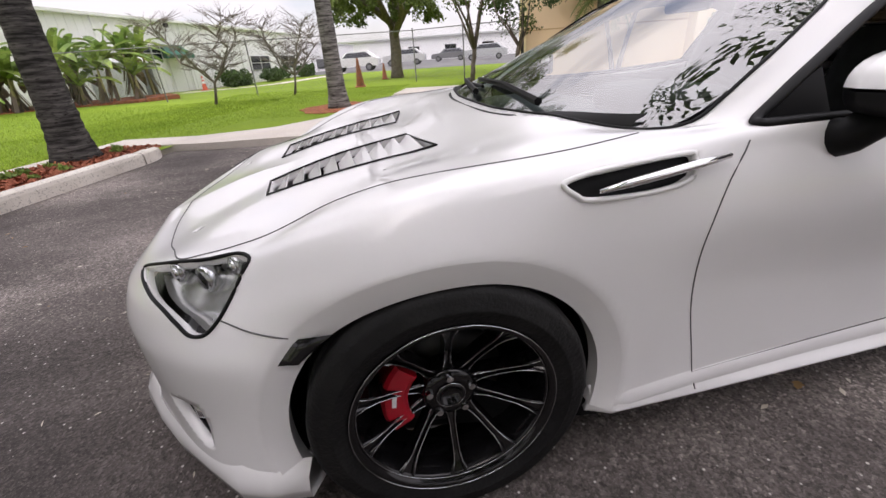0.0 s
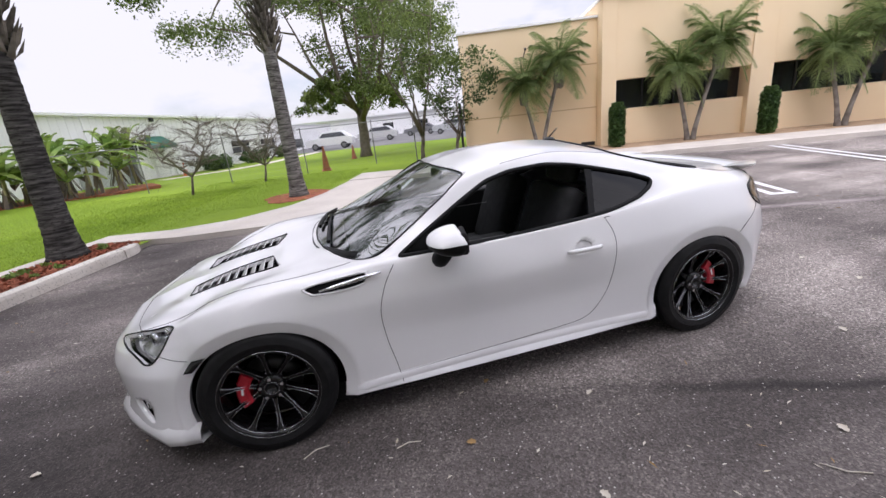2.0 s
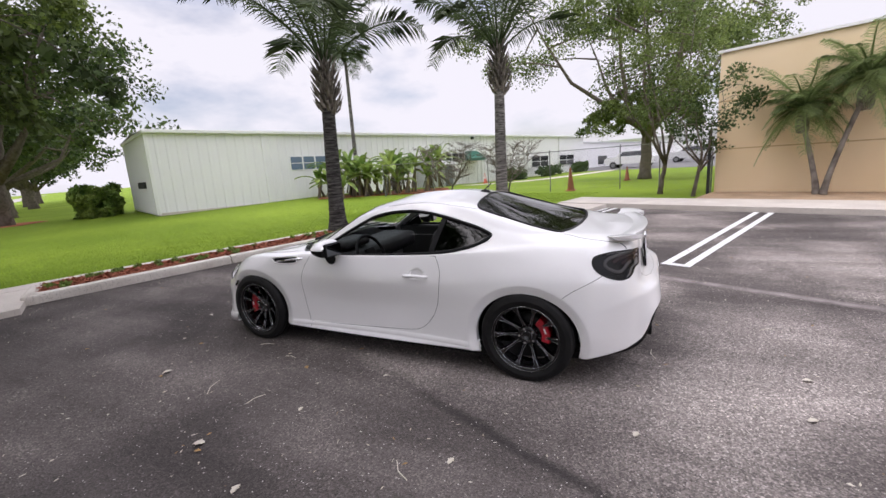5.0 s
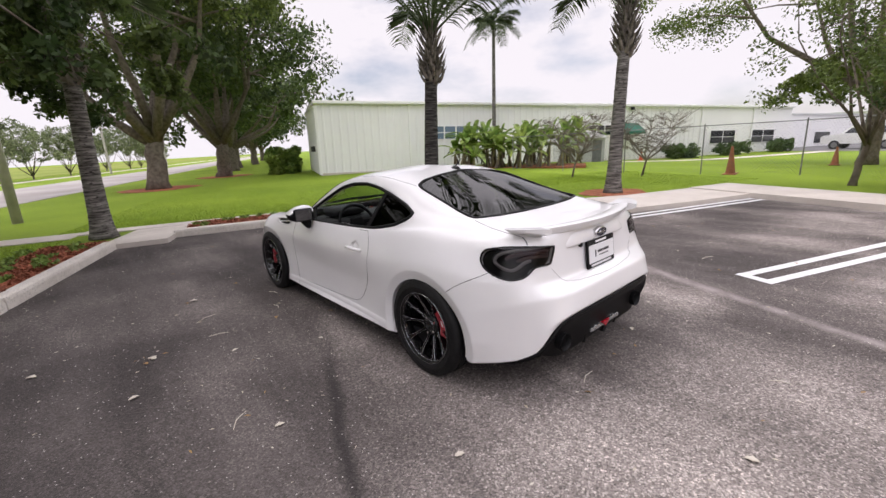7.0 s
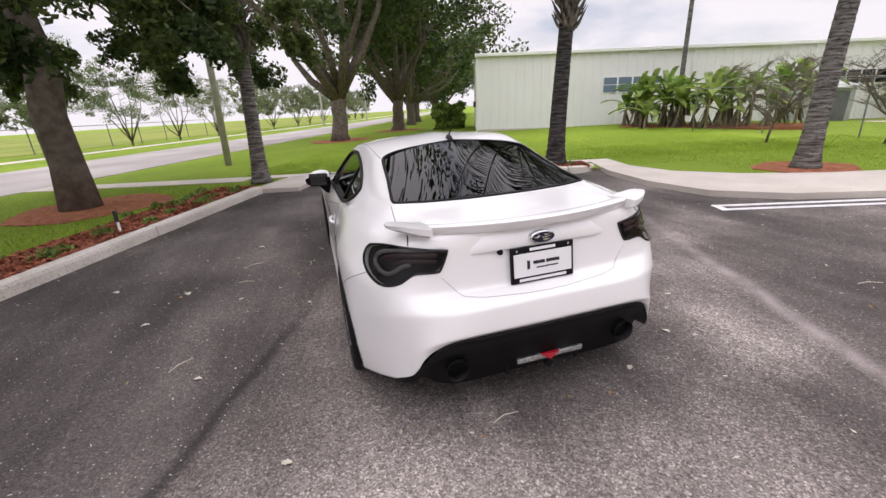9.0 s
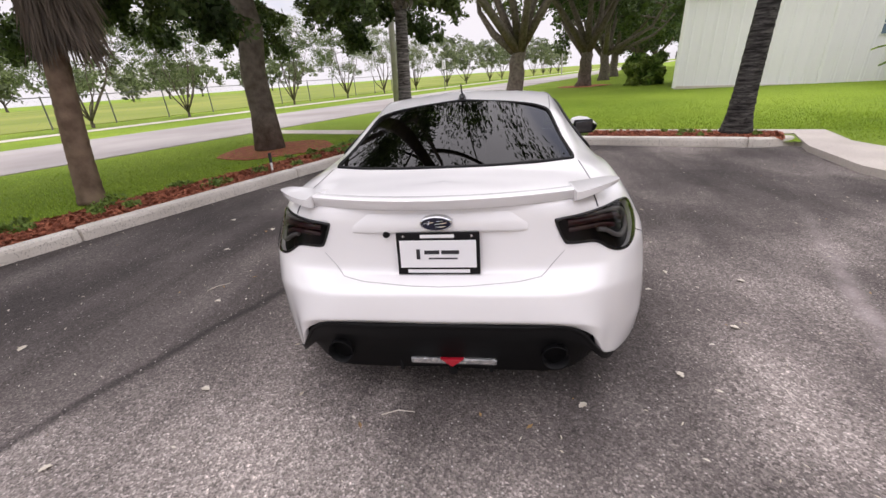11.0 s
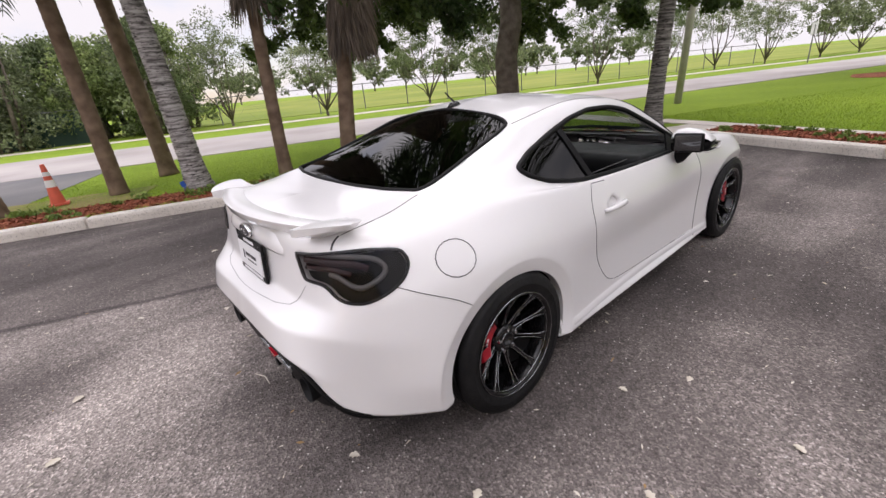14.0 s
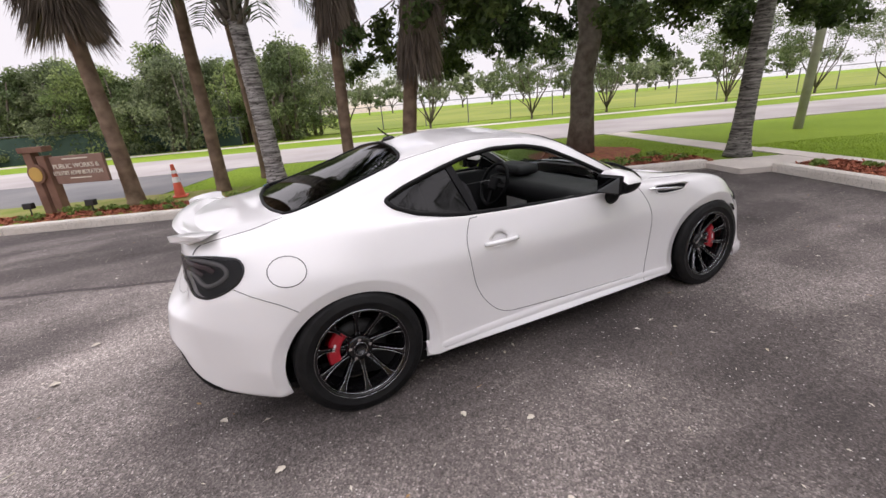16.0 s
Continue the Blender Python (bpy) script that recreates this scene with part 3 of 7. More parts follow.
def shed():
    """Long white sheet-metal shed: x runs back from its face, y along its face."""
    b = thing("white_shed", "long white sheet-metal shed with ribbed walls and low roof", "building", SHED)
    h, ln, deep = 3.76, 38.0, 7.5

    def bx(name, x0, x1, y0, y1, z0, z1, mat, parent=b, label="", bevel=0.0):
        bm = box_bm(x1 - x0, y1 - y0, z1 - z0, ((x0 + x1) / 2, (y0 + y1) / 2, z0), bevel)
        o = part(name, bm, mat, parent, label)
        return o

    bx("wall_body", -deep, -0.06, 0.06, ln, -0.6, h, METALWALL)
    # ribbed cladding: a folded sheet along the front and the end
    pile = Pile()

    def ribs(p0, p1, out, z0, z1, pitch=0.3):
        n = int((p1 - p0).length / pitch)
        d = (p1 - p0) / n
        v, f = [], []
        for i in range(n):
            for t, o in ((0, 0), (0.70, 0), (0.76, 0.03), (0.94, 0.03)):
                q = p0 + d * (i + t) + out * o
                v += [(q.x, q.y, z0), (q.x, q.y, z1)]
        m = len(v) // 2
        f = [(2 * i, 2 * i + 2, 2 * i + 3, 2 * i + 1) for i in range(m - 1)]
        pile.add(v, f)

    ribs(Vector((0, 0, 0)), Vector((0, 27.0, 0)), Vector((1, 0, 0)), 0.05, h, 0.42)
    ribs(Vector((-deep, 0, 0)), Vector((0, 0, 0)), Vector((0, -1, 0)), 0.05, h)
    o = pile.ob("ribbed_cladding", METALWALL, b, "white ribbed metal cladding")
    o["kind"] = "stuff"
    bx("plain_wall", -0.06, -0.02, 27.0, ln, -0.6, h, METALWALL)
    bx("plinth", -0.04, 0.04, 0, ln, 0, 0.12, CONCRETE)
    # roof with an eaves fascia and a gutter
    v = [(0.10, -0.06, h + 0.02), (0.10, ln, h + 0.02), (-deep / 2, ln, h + 0.16), (-deep / 2, -0.06, h + 0.16), (-deep - 0.1, -0.06, h + 0.02), (-deep - 0.1, ln, h + 0.02)]
    mesh_ob("roof", v, [(0, 1, 2, 3), (3, 2, 5, 4)], ROOFMETAL, b, "pale grey metal roof")
    bx("gable_trim", -deep, 0.05, -0.09, 0.04, h - 0.14, h + 0.015, WHITETRIM)
    bx("corner_trim", -0.12, 0.05, -0.06, 0.10, 0.05, h - 0.14, WHITETRIM)
    bx("gutter", 0.06, 0.2, -0.1, ln, h - 0.12, h + 0.03, WHITETRIM, label="pale painted gutter", bevel=0.02)
    for y in [0.05] + [5.0 + 5.65 * i for i in range(6)]:
        bx("downpipe", 0.0, 0.09, y - 0.045, y + 0.045, 0.1, h - 0.1, WHITETRIM, bevel=0.015)

    def window(y0, y1, z0, z1, n, mat):
        w = bx("window", -0.012, 0.035, y0, y1, z0, z1, WHITETRIM, label="white framed louvre window", bevel=0.01)
        step = (y1 - y0) / n
        for i in range(n):
            for k in range(2):
                zz = z0 + 0.05 + k * (z1 - z0 - 0.05) / 2
                o = bx("pane", 0.03, 0.05, y0 + step * i + 0.05, y0 + step * (i + 1) - 0.04, zz, zz + (z1 - z0) / 2 - 0.07, mat, w)

    window(6.35, 9.25, 1.72, 2.50, 4, BLUEGLASS)
    window(17.3, 20.0, 1.75, 2.45, 4, DARKGLASS)
    for y in (28.7, 33.3):
        window(y, y + 2.7, 0.95, 1.98, 2, DARKGLASS)
    bx("door", 0.03, 0.06, 20.35, 21.3, -0.2, 1.85, WHITETRIM, label="white metal door")
    v = [(0.0, 20.1, 2.55), (0.0, 21.5, 2.55), (1.1, 21.2, 1.98), (1.1, 19.2, 1.98), (1.1, 21.2, 1.80), (1.1, 19.2, 1.80), (0, 20.1, 1.85), (0, 21.5, 1.85)]
    mesh_ob("awning", v, [(0, 3, 2, 1), (3, 5, 4, 2), (0, 6, 5, 3), (1, 2, 4, 7)], AWNING, b, "dark green canvas awning")
    for i in range(4):
        o = bx("meter_box", -1.9 - 0.45 * i, -1.7 - 0.45 * i, -0.16, -0.03, 1.25, 1.55, BLACKSTEEL)
    for y in (20.8,):
        bx("wall_lamp", 0.0, 0.16, y, y + 0.22, 3.40, 3.60, BLACKSTEEL, bevel=0.02)
    return b


shed()
annex = thing("white_annex", "lower white sheet-metal annex behind the end of the shed", "building", SHED @ pose(-2.0, 38.3, 0))
part("wall", box_bm(7.0, 20.0, 3.9, (-3.5, 10.0, -0.7)), METALWALL, annex)
part("roof", box_bm(7.2, 20.2, 0.16, (-3.5, 10.0, 3.2)), ROOFMETAL, annex)
part("door", box_bm(0.06, 1.0, 2.2, (0.02, 3.0, -0.6)), WHITETRIM, annex)
part("window", box_bm(0.06, 2.2, 1.0, (0.02, 8.0, 0.7)), DARKGLASS, annex)
low = thing("low_white_building", "low white warehouse far across the lawn", "building", LOT @ pose(-9, 78, fall(78), 0, 0, 4))
part("wall", box_bm(64, 10, 3.6, (1, 5, 0)), METALWALL, low)
part("roof", box_bm(65, 11, 0.25, (1, 5, 3.6)), ROOFMETAL, low)
for i in range(6):
    part("window", box_bm(2.0, 0.08, 1.2, (-9 + 6.5 * i, 0, 1.1)), DARKGLASS, low)


# ---------------------------------------------------------------- trees
def bent(rng, base, top, n, wobble):
    base, top = Vector(base), Vector(top)
    pts = []
    for i in range(n + 1):
        t = i / n
        p = base.lerp(top, t)
        s = math.sin(math.pi * t) * wobble
        pts.append(p + Vector((rng.normal() * s, rng.normal() * s, 0)) if 0 < i < n else p)
    return pts


def palm_trunk(rng, height, r0, r1, lean, rings=True, flare=1.5):
    """A ringed palm stem: leaf scars stand proud as it rises."""
    n = int(height / 0.055)
    path, rad = [], []
    for i in range(n + 1):
        t = i / n
        path.append((lean[0] * t ** 1.25, lean[1] * t ** 1.25, height * t))
        r = r0 + (r1 - r0) * t
        r *= 1 + (flare - 1) * math.exp(-t * height / 0.22)
        if rings:
            r *= 1 + (0.022 if i % 2 else -0.014) + rng.normal() * 0.012
        rad.append(r)
    return tube(path, rad, 14)


def frond(rng, length, droop, rise, leaf, pairs, width=0.035, split=0.5):
    """An arching feather frond: a tapered rib and two rows of narrow leaflets."""
    rib, leaves = Pile(), Pile()
    pts = []
    for i in range(13):
        t = i / 12
        pts.append(Vector((length * (t - 0.12 * t * t * droop), 0, length * (rise * t - droop * 0.62 * t * t))))
    rib.add(*tube(pts, [0.028 * (1 - 0.85 * i / 12) for i in range(13)], 5))
    for k in range(pairs):
        t = 0.12 + 0.87 * k / pairs
        i = min(11, int(t * 12))
        p = pts[i].lerp(pts[i + 1], t * 12 - i)
        d = (pts[i + 1] - pts[i]).normalized()
        ln = leaf * (0.55 + 0.75 * math.sin(math.pi * min(1, t * 0.92 + 0.1))) * (0.85 + 0.3 * rng.random())
        for s in (-1, 1):
            out = (Vector((0, s, 0)) * 0.9 + d * 0.55 + Vector((0, 0, split * (rng.random() - 0.35)))).normalized()
            tip = p + out * ln + Vector((0, 0, -ln * 0.32))
            mid = p + out * ln * 0.55 + Vector((0, 0, -ln * 0.05))
            w = d * width / 2
            leaves.add([p - w * 0.6, p + w * 0.6, mid + w, tip, mid - w], [(0, 1, 2, 3, 4)])
    return rib, leaves


def feather_palm(name, label, m, height, r0, r1, lean, seed, fronds=16, length=2.3, green=PALMLEAF, bark=PALMBARK, boots=True, leaf=0.42, pairs=46, up=0.75, group="", blade=0.030, steep=1.35, low=0.2):
    rng = np.random.default_rng(seed)
    p = thing(name, label, "palm tree", m, group)
    mesh_ob("trunk", *palm_trunk(rng, height, r0, r1, lean), bark, p, "grey ringed trunk", True)
    top = Vector((lean[0], lean[1], height))
    if boots:
        pile, k = Pile(), min(1, height / 3.2) ** 1.6
        for i in range(90):
            a, t = i * 2.4, i / 90
            z = height + (1.1 * t - 0.75) * k
            r = r1 * (1.1 + 1.3 * math.sin(math.pi * min(1, 0.2 + t * 0.8)))
            c = top + Vector((math.cos(a) * r * 0.55, math.sin(a) * r * 0.55, z - height))
            o = Vector((math.cos(a), math.sin(a), 1.5)).normalized()
            s = Vector((-math.sin(a), math.cos(a), 0))
            w, ln = 0.06 * k * (1 - 0.5 * t), k * (0.26 + 0.12 * rng.random())
            tip = c + o * ln
            pile.add([c - s * w, c + s * w, tip + s * w * 0.35, tip - s * w * 0.35, c + Vector((math.cos(a), math.sin(a), 0)) * 0.05 + o * ln * 0.3], [(0, 1, 4), (1, 2, 4), (2, 3, 4), (3, 0, 4), (3, 2, 1, 0)])
        v, f = tube([top + Vector((0, 0, -0.6 * k)), top + Vector((0, 0, -0.1 * k)), top + Vector((0, 0, 0.45 * k))], [r1, r1 * 1.35, r1 * 0.5], 12)
        pile.add(v, f)
        pile.ob("boot_collar", BOOT, p, "shaggy grey leaf bases")
    for i in range(fronds):
        a = i * 2.399 + rng.random() * 0.3
        t = i / fronds
        rise, droop = up * (steep - (steep - low) * t), 0.85 + 0.45 * t + 0.2 * rng.random()
        rib, lv = frond(rng, length * (0.85 + 0.25 * rng.random()), droop, rise, leaf, pairs, blade)
        fr = lv.ob("frond", green, p)
        rb = rib.ob("rib", green, fr)
        fr.matrix_local = Matrix.Translation(top + Vector((0, 0, 0.25 + 0.15 * (1 - t)))) @ pose(0, 0, 0, rng.normal() * 12, 0, math.degrees(a))
    return p


def cabbage_palm(label, m, height, r, lean, seed, skirt=1.5, group="", shag=0.30):
    """A sabal: brown stem, a skirt of dead fan leaves, green fans above."""
    rng = np.random.default_rng(seed)
    p = thing("cabbage_palm", label, "palm tree", m, group)
    mesh_ob("trunk", *palm_trunk(rng, height, r * 1.1, r * 0.9, lean, True, 1.25), PALMBROWN, p, "brown fibrous trunk", True)
    top = Vector((lean[0], lean[1], height))

    def fan(pile, base, d, size, drop, blades=13, spread=1.1, w=0.035):
        d = d.normalized()
        s = d.cross(Vector((0, 0, 1)))
        s = s.normalized() if s.length > 0.05 else Vector((1, 0, 0))
        for k in range(blades):
            a = (k / (blades - 1) - 0.5) * 2 * spread
            o = (d * math.cos(a) + s * math.sin(a)).normalized()
            ln = size * (0.8 + 0.35 * rng.random()) * (1 - 0.15 * abs(a))
            mid = base + o * ln * 0.5 + Vector((0, 0, -drop * ln * 0.10))
            tip = base + o * ln + Vector((0, 0, -drop * ln * 0.55))
            q = o.cross(Vector((0.2, 0.3, 1))).normalized() * w
            pile.add([base, mid + q, tip, mid - q], [(0, 1, 2, 3)])

    dead = Pile()
    for i in range(int(90 * skirt)):
        a, t = rng.random() * 6.283, rng.random()
        z = height - skirt * t * 0.62
        d = Vector((math.cos(a) * shag, math.sin(a) * shag, -1))
        base = Vector((lean[0] * z / height, lean[1] * z / height, z)) + Vector((math.cos(a), math.sin(a), 0)) * (r * 0.9 + 0.12 * rng.random())
        fan(dead, base, d, 0.6 + 0.5 * shag, 0.25, 7, 0.28, 0.022)
    dead.ob("dead_skirt", DEADLEAF, p, "hanging skirt of dead grey-brown fronds")
    live = Pile()
    for i in range(34):
        a, e = i * 2.399, 1.2 - 1.5 * i / 34
        d = Vector((math.cos(a) * math.cos(e), math.sin(a) * math.cos(e), math.sin(e)))
        base = top + d * (0.7 + 0.3 * rng.random())
        live.add(*tube([top, top + d * 0.4, base], [0.02, 0.016, 0.012], 4))
        fan(live, base, d, 0.95, 1.0, 17, 1.25, 0.026)
    live.ob("crown", FANPALM, p, "green fan leaves")
    return p


def broad_tree(name, label, m, height, r, seed, spread=3.0, clumps=70, leaves=9000, size=0.075, leaf_mat=None, trunk_h=None, limbs=6, lean=(0, 0), crown_low=0.4, squash=0.75, clump=0.7, bark=None, group="", long=1.8, category="tree"):
    """Tapered trunk, forking limbs, and a crown of leaf clumps at the limb ends."""
    rng = np.random.default_rng(seed)
    t = thing(name, label, category, m, group)
    th = trunk_h or height * 0.35
    ends = []
    wood = Pile()
    fork = Vector((lean[0], lean[1], th))
    tp = bent(rng, (0, 0, -0.05), fork, 6, r * 0.15)
    wood.add(*tube(tp, [r * (1.32 if i == 0 else 1.08 - 0.05 * i) for i in range(7)], 12))
    wood.ob("trunk", bark or BARK, t, "rough grey-brown trunk", True)
    for i in range(limbs):
        wood = Pile()
        a = 6.283 * i / limbs + rng.normal() * 0.3
        out = spread * (0.55 + 0.45 * rng.random())
        zt = height * (0.62 + 0.33 * rng.random()) if i % 3 else height * 0.95
        if i % 3 == 0:
            out *= 0.5
        end = Vector((lean[0] + math.cos(a) * out, lean[1] + math.sin(a) * out, zt))
        start = fork + Vector((0, 0, -th * 0.25 * rng.random()))
        mid = start.lerp(end, 0.5) + Vector((math.cos(a) * out * 0.12, math.sin(a) * out * 0.12, -0.05 * height + rng.normal() * 0.15))
        pts = [start, start.lerp(mid, 0.5) + Vector((rng.normal(), rng.normal(), 0)) * (0.22 if spread > 5 else 0.08), mid, mid.lerp(end, 0.5) + Vector((rng.normal(), rng.normal(), rng.normal())) * (0.32 if spread > 5 else 0.12), end]
        wood.add(*tube(pts, [r * k for k in (0.58, 0.43, 0.30, 0.18, 0.06)], 8))
        ends.append(end)
        for j in range(4):
            q = pts[2].lerp(end, 0.2 + 0.25 * j)
            b = rng.random() * 6.283
            e2 = q + Vector((math.cos(b), math.sin(b), 0.25 * rng.normal())) * spread * (0.35 + 0.25 * rng.random())
            e2.z = max(e2.z, height * crown_low)
            wood.add(*tube([q, q.lerp(e2, 0.5) + Vector((0, 0, 0.12)), e2], [r * 0.2, r * 0.12, r * 0.04], 6))
            ends.append(e2)
        wood.ob("limb", bark or BARK, t, "", True)
    cs, rs = [], []
    for i in range(clumps):
        e = ends[i % len(ends)]
        cs.append((e.x + rng.normal() * clump * 0.7, e.y + rng.normal() * clump * 0.7, max(height * crown_low, e.z + rng.normal() * clump * 0.5)))
        rs.append(clump * (0.5 + 0.7 * rng.random()))
    v, f = leaf_cloud(rng, cs, rs, leaves, size, squash, long)
    cloud_ob("crown", v, f, leaf_mat or OAKLEAF, t)
    return t


def sprays(t, seed, n, h0, reach, low, leaves, size, mat):
    """Drooping outer boughs of a wide tree, each with leafy twigs hanging from it."""
    rng = np.random.default_rng(seed)
    for i in range(n):
        a = 6.283 * i / n + rng.normal() * 0.25
        out = reach * (0.45 + 0.55 * rng.random())
        end = Vector((math.cos(a) * out, math.sin(a) * out, low + 1.1 * rng.random()))
        start = Vector((math.cos(a) * 0.5, math.sin(a) * 0.5, h0 + 0.8 * rng.random()))
        mid = start.lerp(end, 0.55) + Vector((0, 0, 0.55))
        wood, cs, rs = Pile(), [], []
        wood.add(*tube([start, start.lerp(mid, 0.5) + Vector((0, 0, 0.2)), mid, mid.lerp(end, 0.5) + Vector((0, 0, 0.12)), end], [0.045, 0.036, 0.026, 0.016, 0.006], 6))
        for j in range(9):
            q = mid.lerp(end, rng.random()) if j else end
            e = q + Vector((rng.normal() * 0.35, rng.normal() * 0.35, -0.15 - 0.45 * rng.random()))
            e.z = max(e.z, low - 0.1)
            wood.add(*tube([q, q.lerp(e, 0.5) + Vector((0, 0, 0.06)), e], [0.010, 0.007, 0.003], 4))
            for w in (0.35, 0.7, 1.0):
                cs.append(tuple(q.lerp(e, w)))
                rs.append(0.13 + 0.16 * rng.random())
        b = wood.ob("bough", BARK, t, "drooping leafy bough", True)
        v, f = leaf_cloud(rng, cs, rs, leaves, size, 0.9, 2.0)
        cloud_ob("spray", v, f, mat, b)


def at(u, v, z=0.07, turn=0):
    return LOT @ pose(u, v, z + fall(v), 0, 0, turn)


# the two feather palms on the lawn edge, and their kin round the car park
feather_palm("feather_palm", "grey ringed feather palm in the mulch bed by the kerb", at(-5.73, 2.16, 0.11), 3.35, 0.18, 0.13, (-0.06, 0.2), 3, 19, 2.9, bark=DARKBARK, leaf=0.5, pairs=60, steep=3.0, low=1.15)
feather_palm("feather_palm", "grey ringed feather palm in a mulch ring on the lawn", at(-4.05, 6.1), 3.7, 0.16, 0.12, (-0.1, 0.25), 5, 18, 2.7, leaf=0.5, pairs=60, steep=3.0, low=1.15)
feather_palm("feather_palm", "grey ringed feather palm at the corner of the kerb", at(-5.3, -4.35, 0.08), 3.35, 0.16, 0.12, (-0.12, 0.1), 7, 15, 2.2, steep=3.0, low=1.1)
feather_palm("feather_palm", "pale ringed feather palm standing by the kerb", at(3.25, -5.15, 0.11), 3.6, 0.165, 0.14, (0.15, 0.0), 9, 15, 2.2, bark=GREYBARK)
cabbage_palm("brown cabbage palm with a hanging dead skirt", at(6.12, -5.4), 4.9, 0.13, (0.25, 0.0), 21, 2.2, "cabbage palms", 0.62)
cabbage_palm("slim brown cabbage palm standing over the bed", at(4.68, -6.0), 5.6, 0.115, (-0.05, 0.0), 22, 1.2, "cabbage palms")
cabbage_palm("slim brown cabbage palm set back on the verge", at(4.3, -7.7), 6.0, 0.14, (0.25, -0.1), 23, 1.3, "cabbage palms")
cabbage_palm("slim brown cabbage palm with a short skirt", at(1.88, -5.4), 5.4, 0.10, (-0.20, 0.0), 24, 3.7, "cabbage palms")
cabbage_palm("brown cabbage palm with a long shaggy skirt", at(0.72, -5.5), 5.2, 0.13, (-0.76, 0.0), 25, 4.4, "cabbage palms")
for u, v, h, s in ((-17.8, 9.95, 7.0, 31),):
    feather_palm("tall_palm", "slim tall palm rising among the banana plants", at(u, v), h, 0.115, 0.08, (0.05, 0.1), s, 16, 1.8, boots=False)


def date_palm(u, v, h, lean, seed, label):
    return feather_palm("pygmy_palm", label, at(u, v, 0.1 - fall(v)), h, 0.055, 0.045, lean, seed, 40, 0.92, GREENPALM, PALEBARK, True, 0.22, 56, 1.1, "pygmy palms", 0.010, 1.5, -0.35)


for u, v, seed in ((1.75, 10.1, 41), (5.75, 9.65, 42), (9.45, 9.55, 43), (13.6, 9.6, 44)):
    date_palm(u, v, 1.6, (-0.36, 0.05), seed, "small feathery palm leaning before the tan wall")
    date_palm(u + 0.12, v - 0.05, 2.1, (0.50, 0.0), seed + 10, "small green feathery palm before the tan wall")


def column_hedge(u, v, seed):
    rng = np.random.default_rng(seed)
    t = thing("column_shrub", "clipped green columnar shrub against the tan wall", "shrub", at(u, v, 0.1 - fall(v)), "column shrubs")
    n = 2600
    a, z = rng.random(n) * 6.283, rng.random(n) * 1.12 + 0.05
    r = 0.15 + 0.05 * rng.random(n) - 0.06 * (z > 1.05)
    c = np.stack([np.cos(a) * r, np.sin(a) * r, z], 1)
    vv, ff = leaf_cloud(rng, c, np.full(n, 0.03), 4200, 0.045, 1)
    cloud_ob("foliage", vv, ff, HEDGE, t)
    mesh_ob("stem", *tube([(0, 0, 0), (0, 0, 0.6), (0, 0, 1.1)], [0.13, 0.15, 0.10], 10), HEDGE, t)


column_hedge(3.85, 9.6, 51)
column_hedge(7.65, 9.45, 52)
column_hedge(11.9, 9.5, 53)

# shade trees
oak_l = broad_tree("live_oak", "large live oak with a thick leaning trunk in the mulch bed", at(-3.3, -6.8), 11.0, 0.26, 61, 8.2, 330, 110000, 0.060, OAKLEAF, 5.0, 10, (-0.25, -0.1), 0.46, clump=0.95)
sprays(oak_l, 601, 30, 3.4, 5.2, 2.25, 1900, 0.06, OAKLEAF)
broad_tree("live_oak", "large live oak standing on the lawn by the street", at(-18.8, -6.8), 11.8, 0.42, 62, 6.6, 230, 42000, 0.11, LIGHTLEAF, 2.4, 9, (-0.3, 0.2), 0.24, clump=1.1)
broad_tree("live_oak", "live oak further along the street lawn", at(-26.8, -5.1), 10.5, 0.42, 63, 6.0, 150, 24000, 0.13, OAKLEAF, 2.2, 8, (0.3, 0.2), 0.26, clump=1.2)
for i, (u, v) in enumerate(((-36, -5.5), (-44, -6), (-54, -5), (-66, -6), (-80, -5.5))):
    broad_tree("live_oak", "live oak in the row along the street", at(u, v), 9, 0.4, 64 + i, 5.6, 100, 9000, 0.22, OAKLEAF, 2.2, 7, (0.2, 0), 0.25, clump=1.3, group="street oaks")
oak_n = broad_tree("live_oak", "wide spreading oak with a low bough on the north lawn", at(-7.1, 22.4), 12.4, 0.31, 71, 6.8, 380, 50000, 0.080, LIGHTLEAF, 2.7, 9, (0.1, 0), 0.33, clump=1.0)
sprays(oak_n, 602, 18, 4.4, 4.2, 2.9, 900, 0.080, LIGHTLEAF)
broad_tree("slender_tree", "slender grey multi-stemmed tree by the fence", at(-1.9, 10.9), 5.2, 0.07, 72, 2.0, 60, 8000, 0.042, LIGHTLEAF, 1.0, 6, (0.1, 0.1), 0.32, clump=0.5)
broad_tree("shrub_tree", "dark leafy shrub tree beside the tan wall", at(-0.75, 10.1), 3.0, 0.05, 73, 1.25, 46, 4600, 0.046, OAKLEAF, 0.9, 6, (0.15, 0), 0.42, clump=0.4)


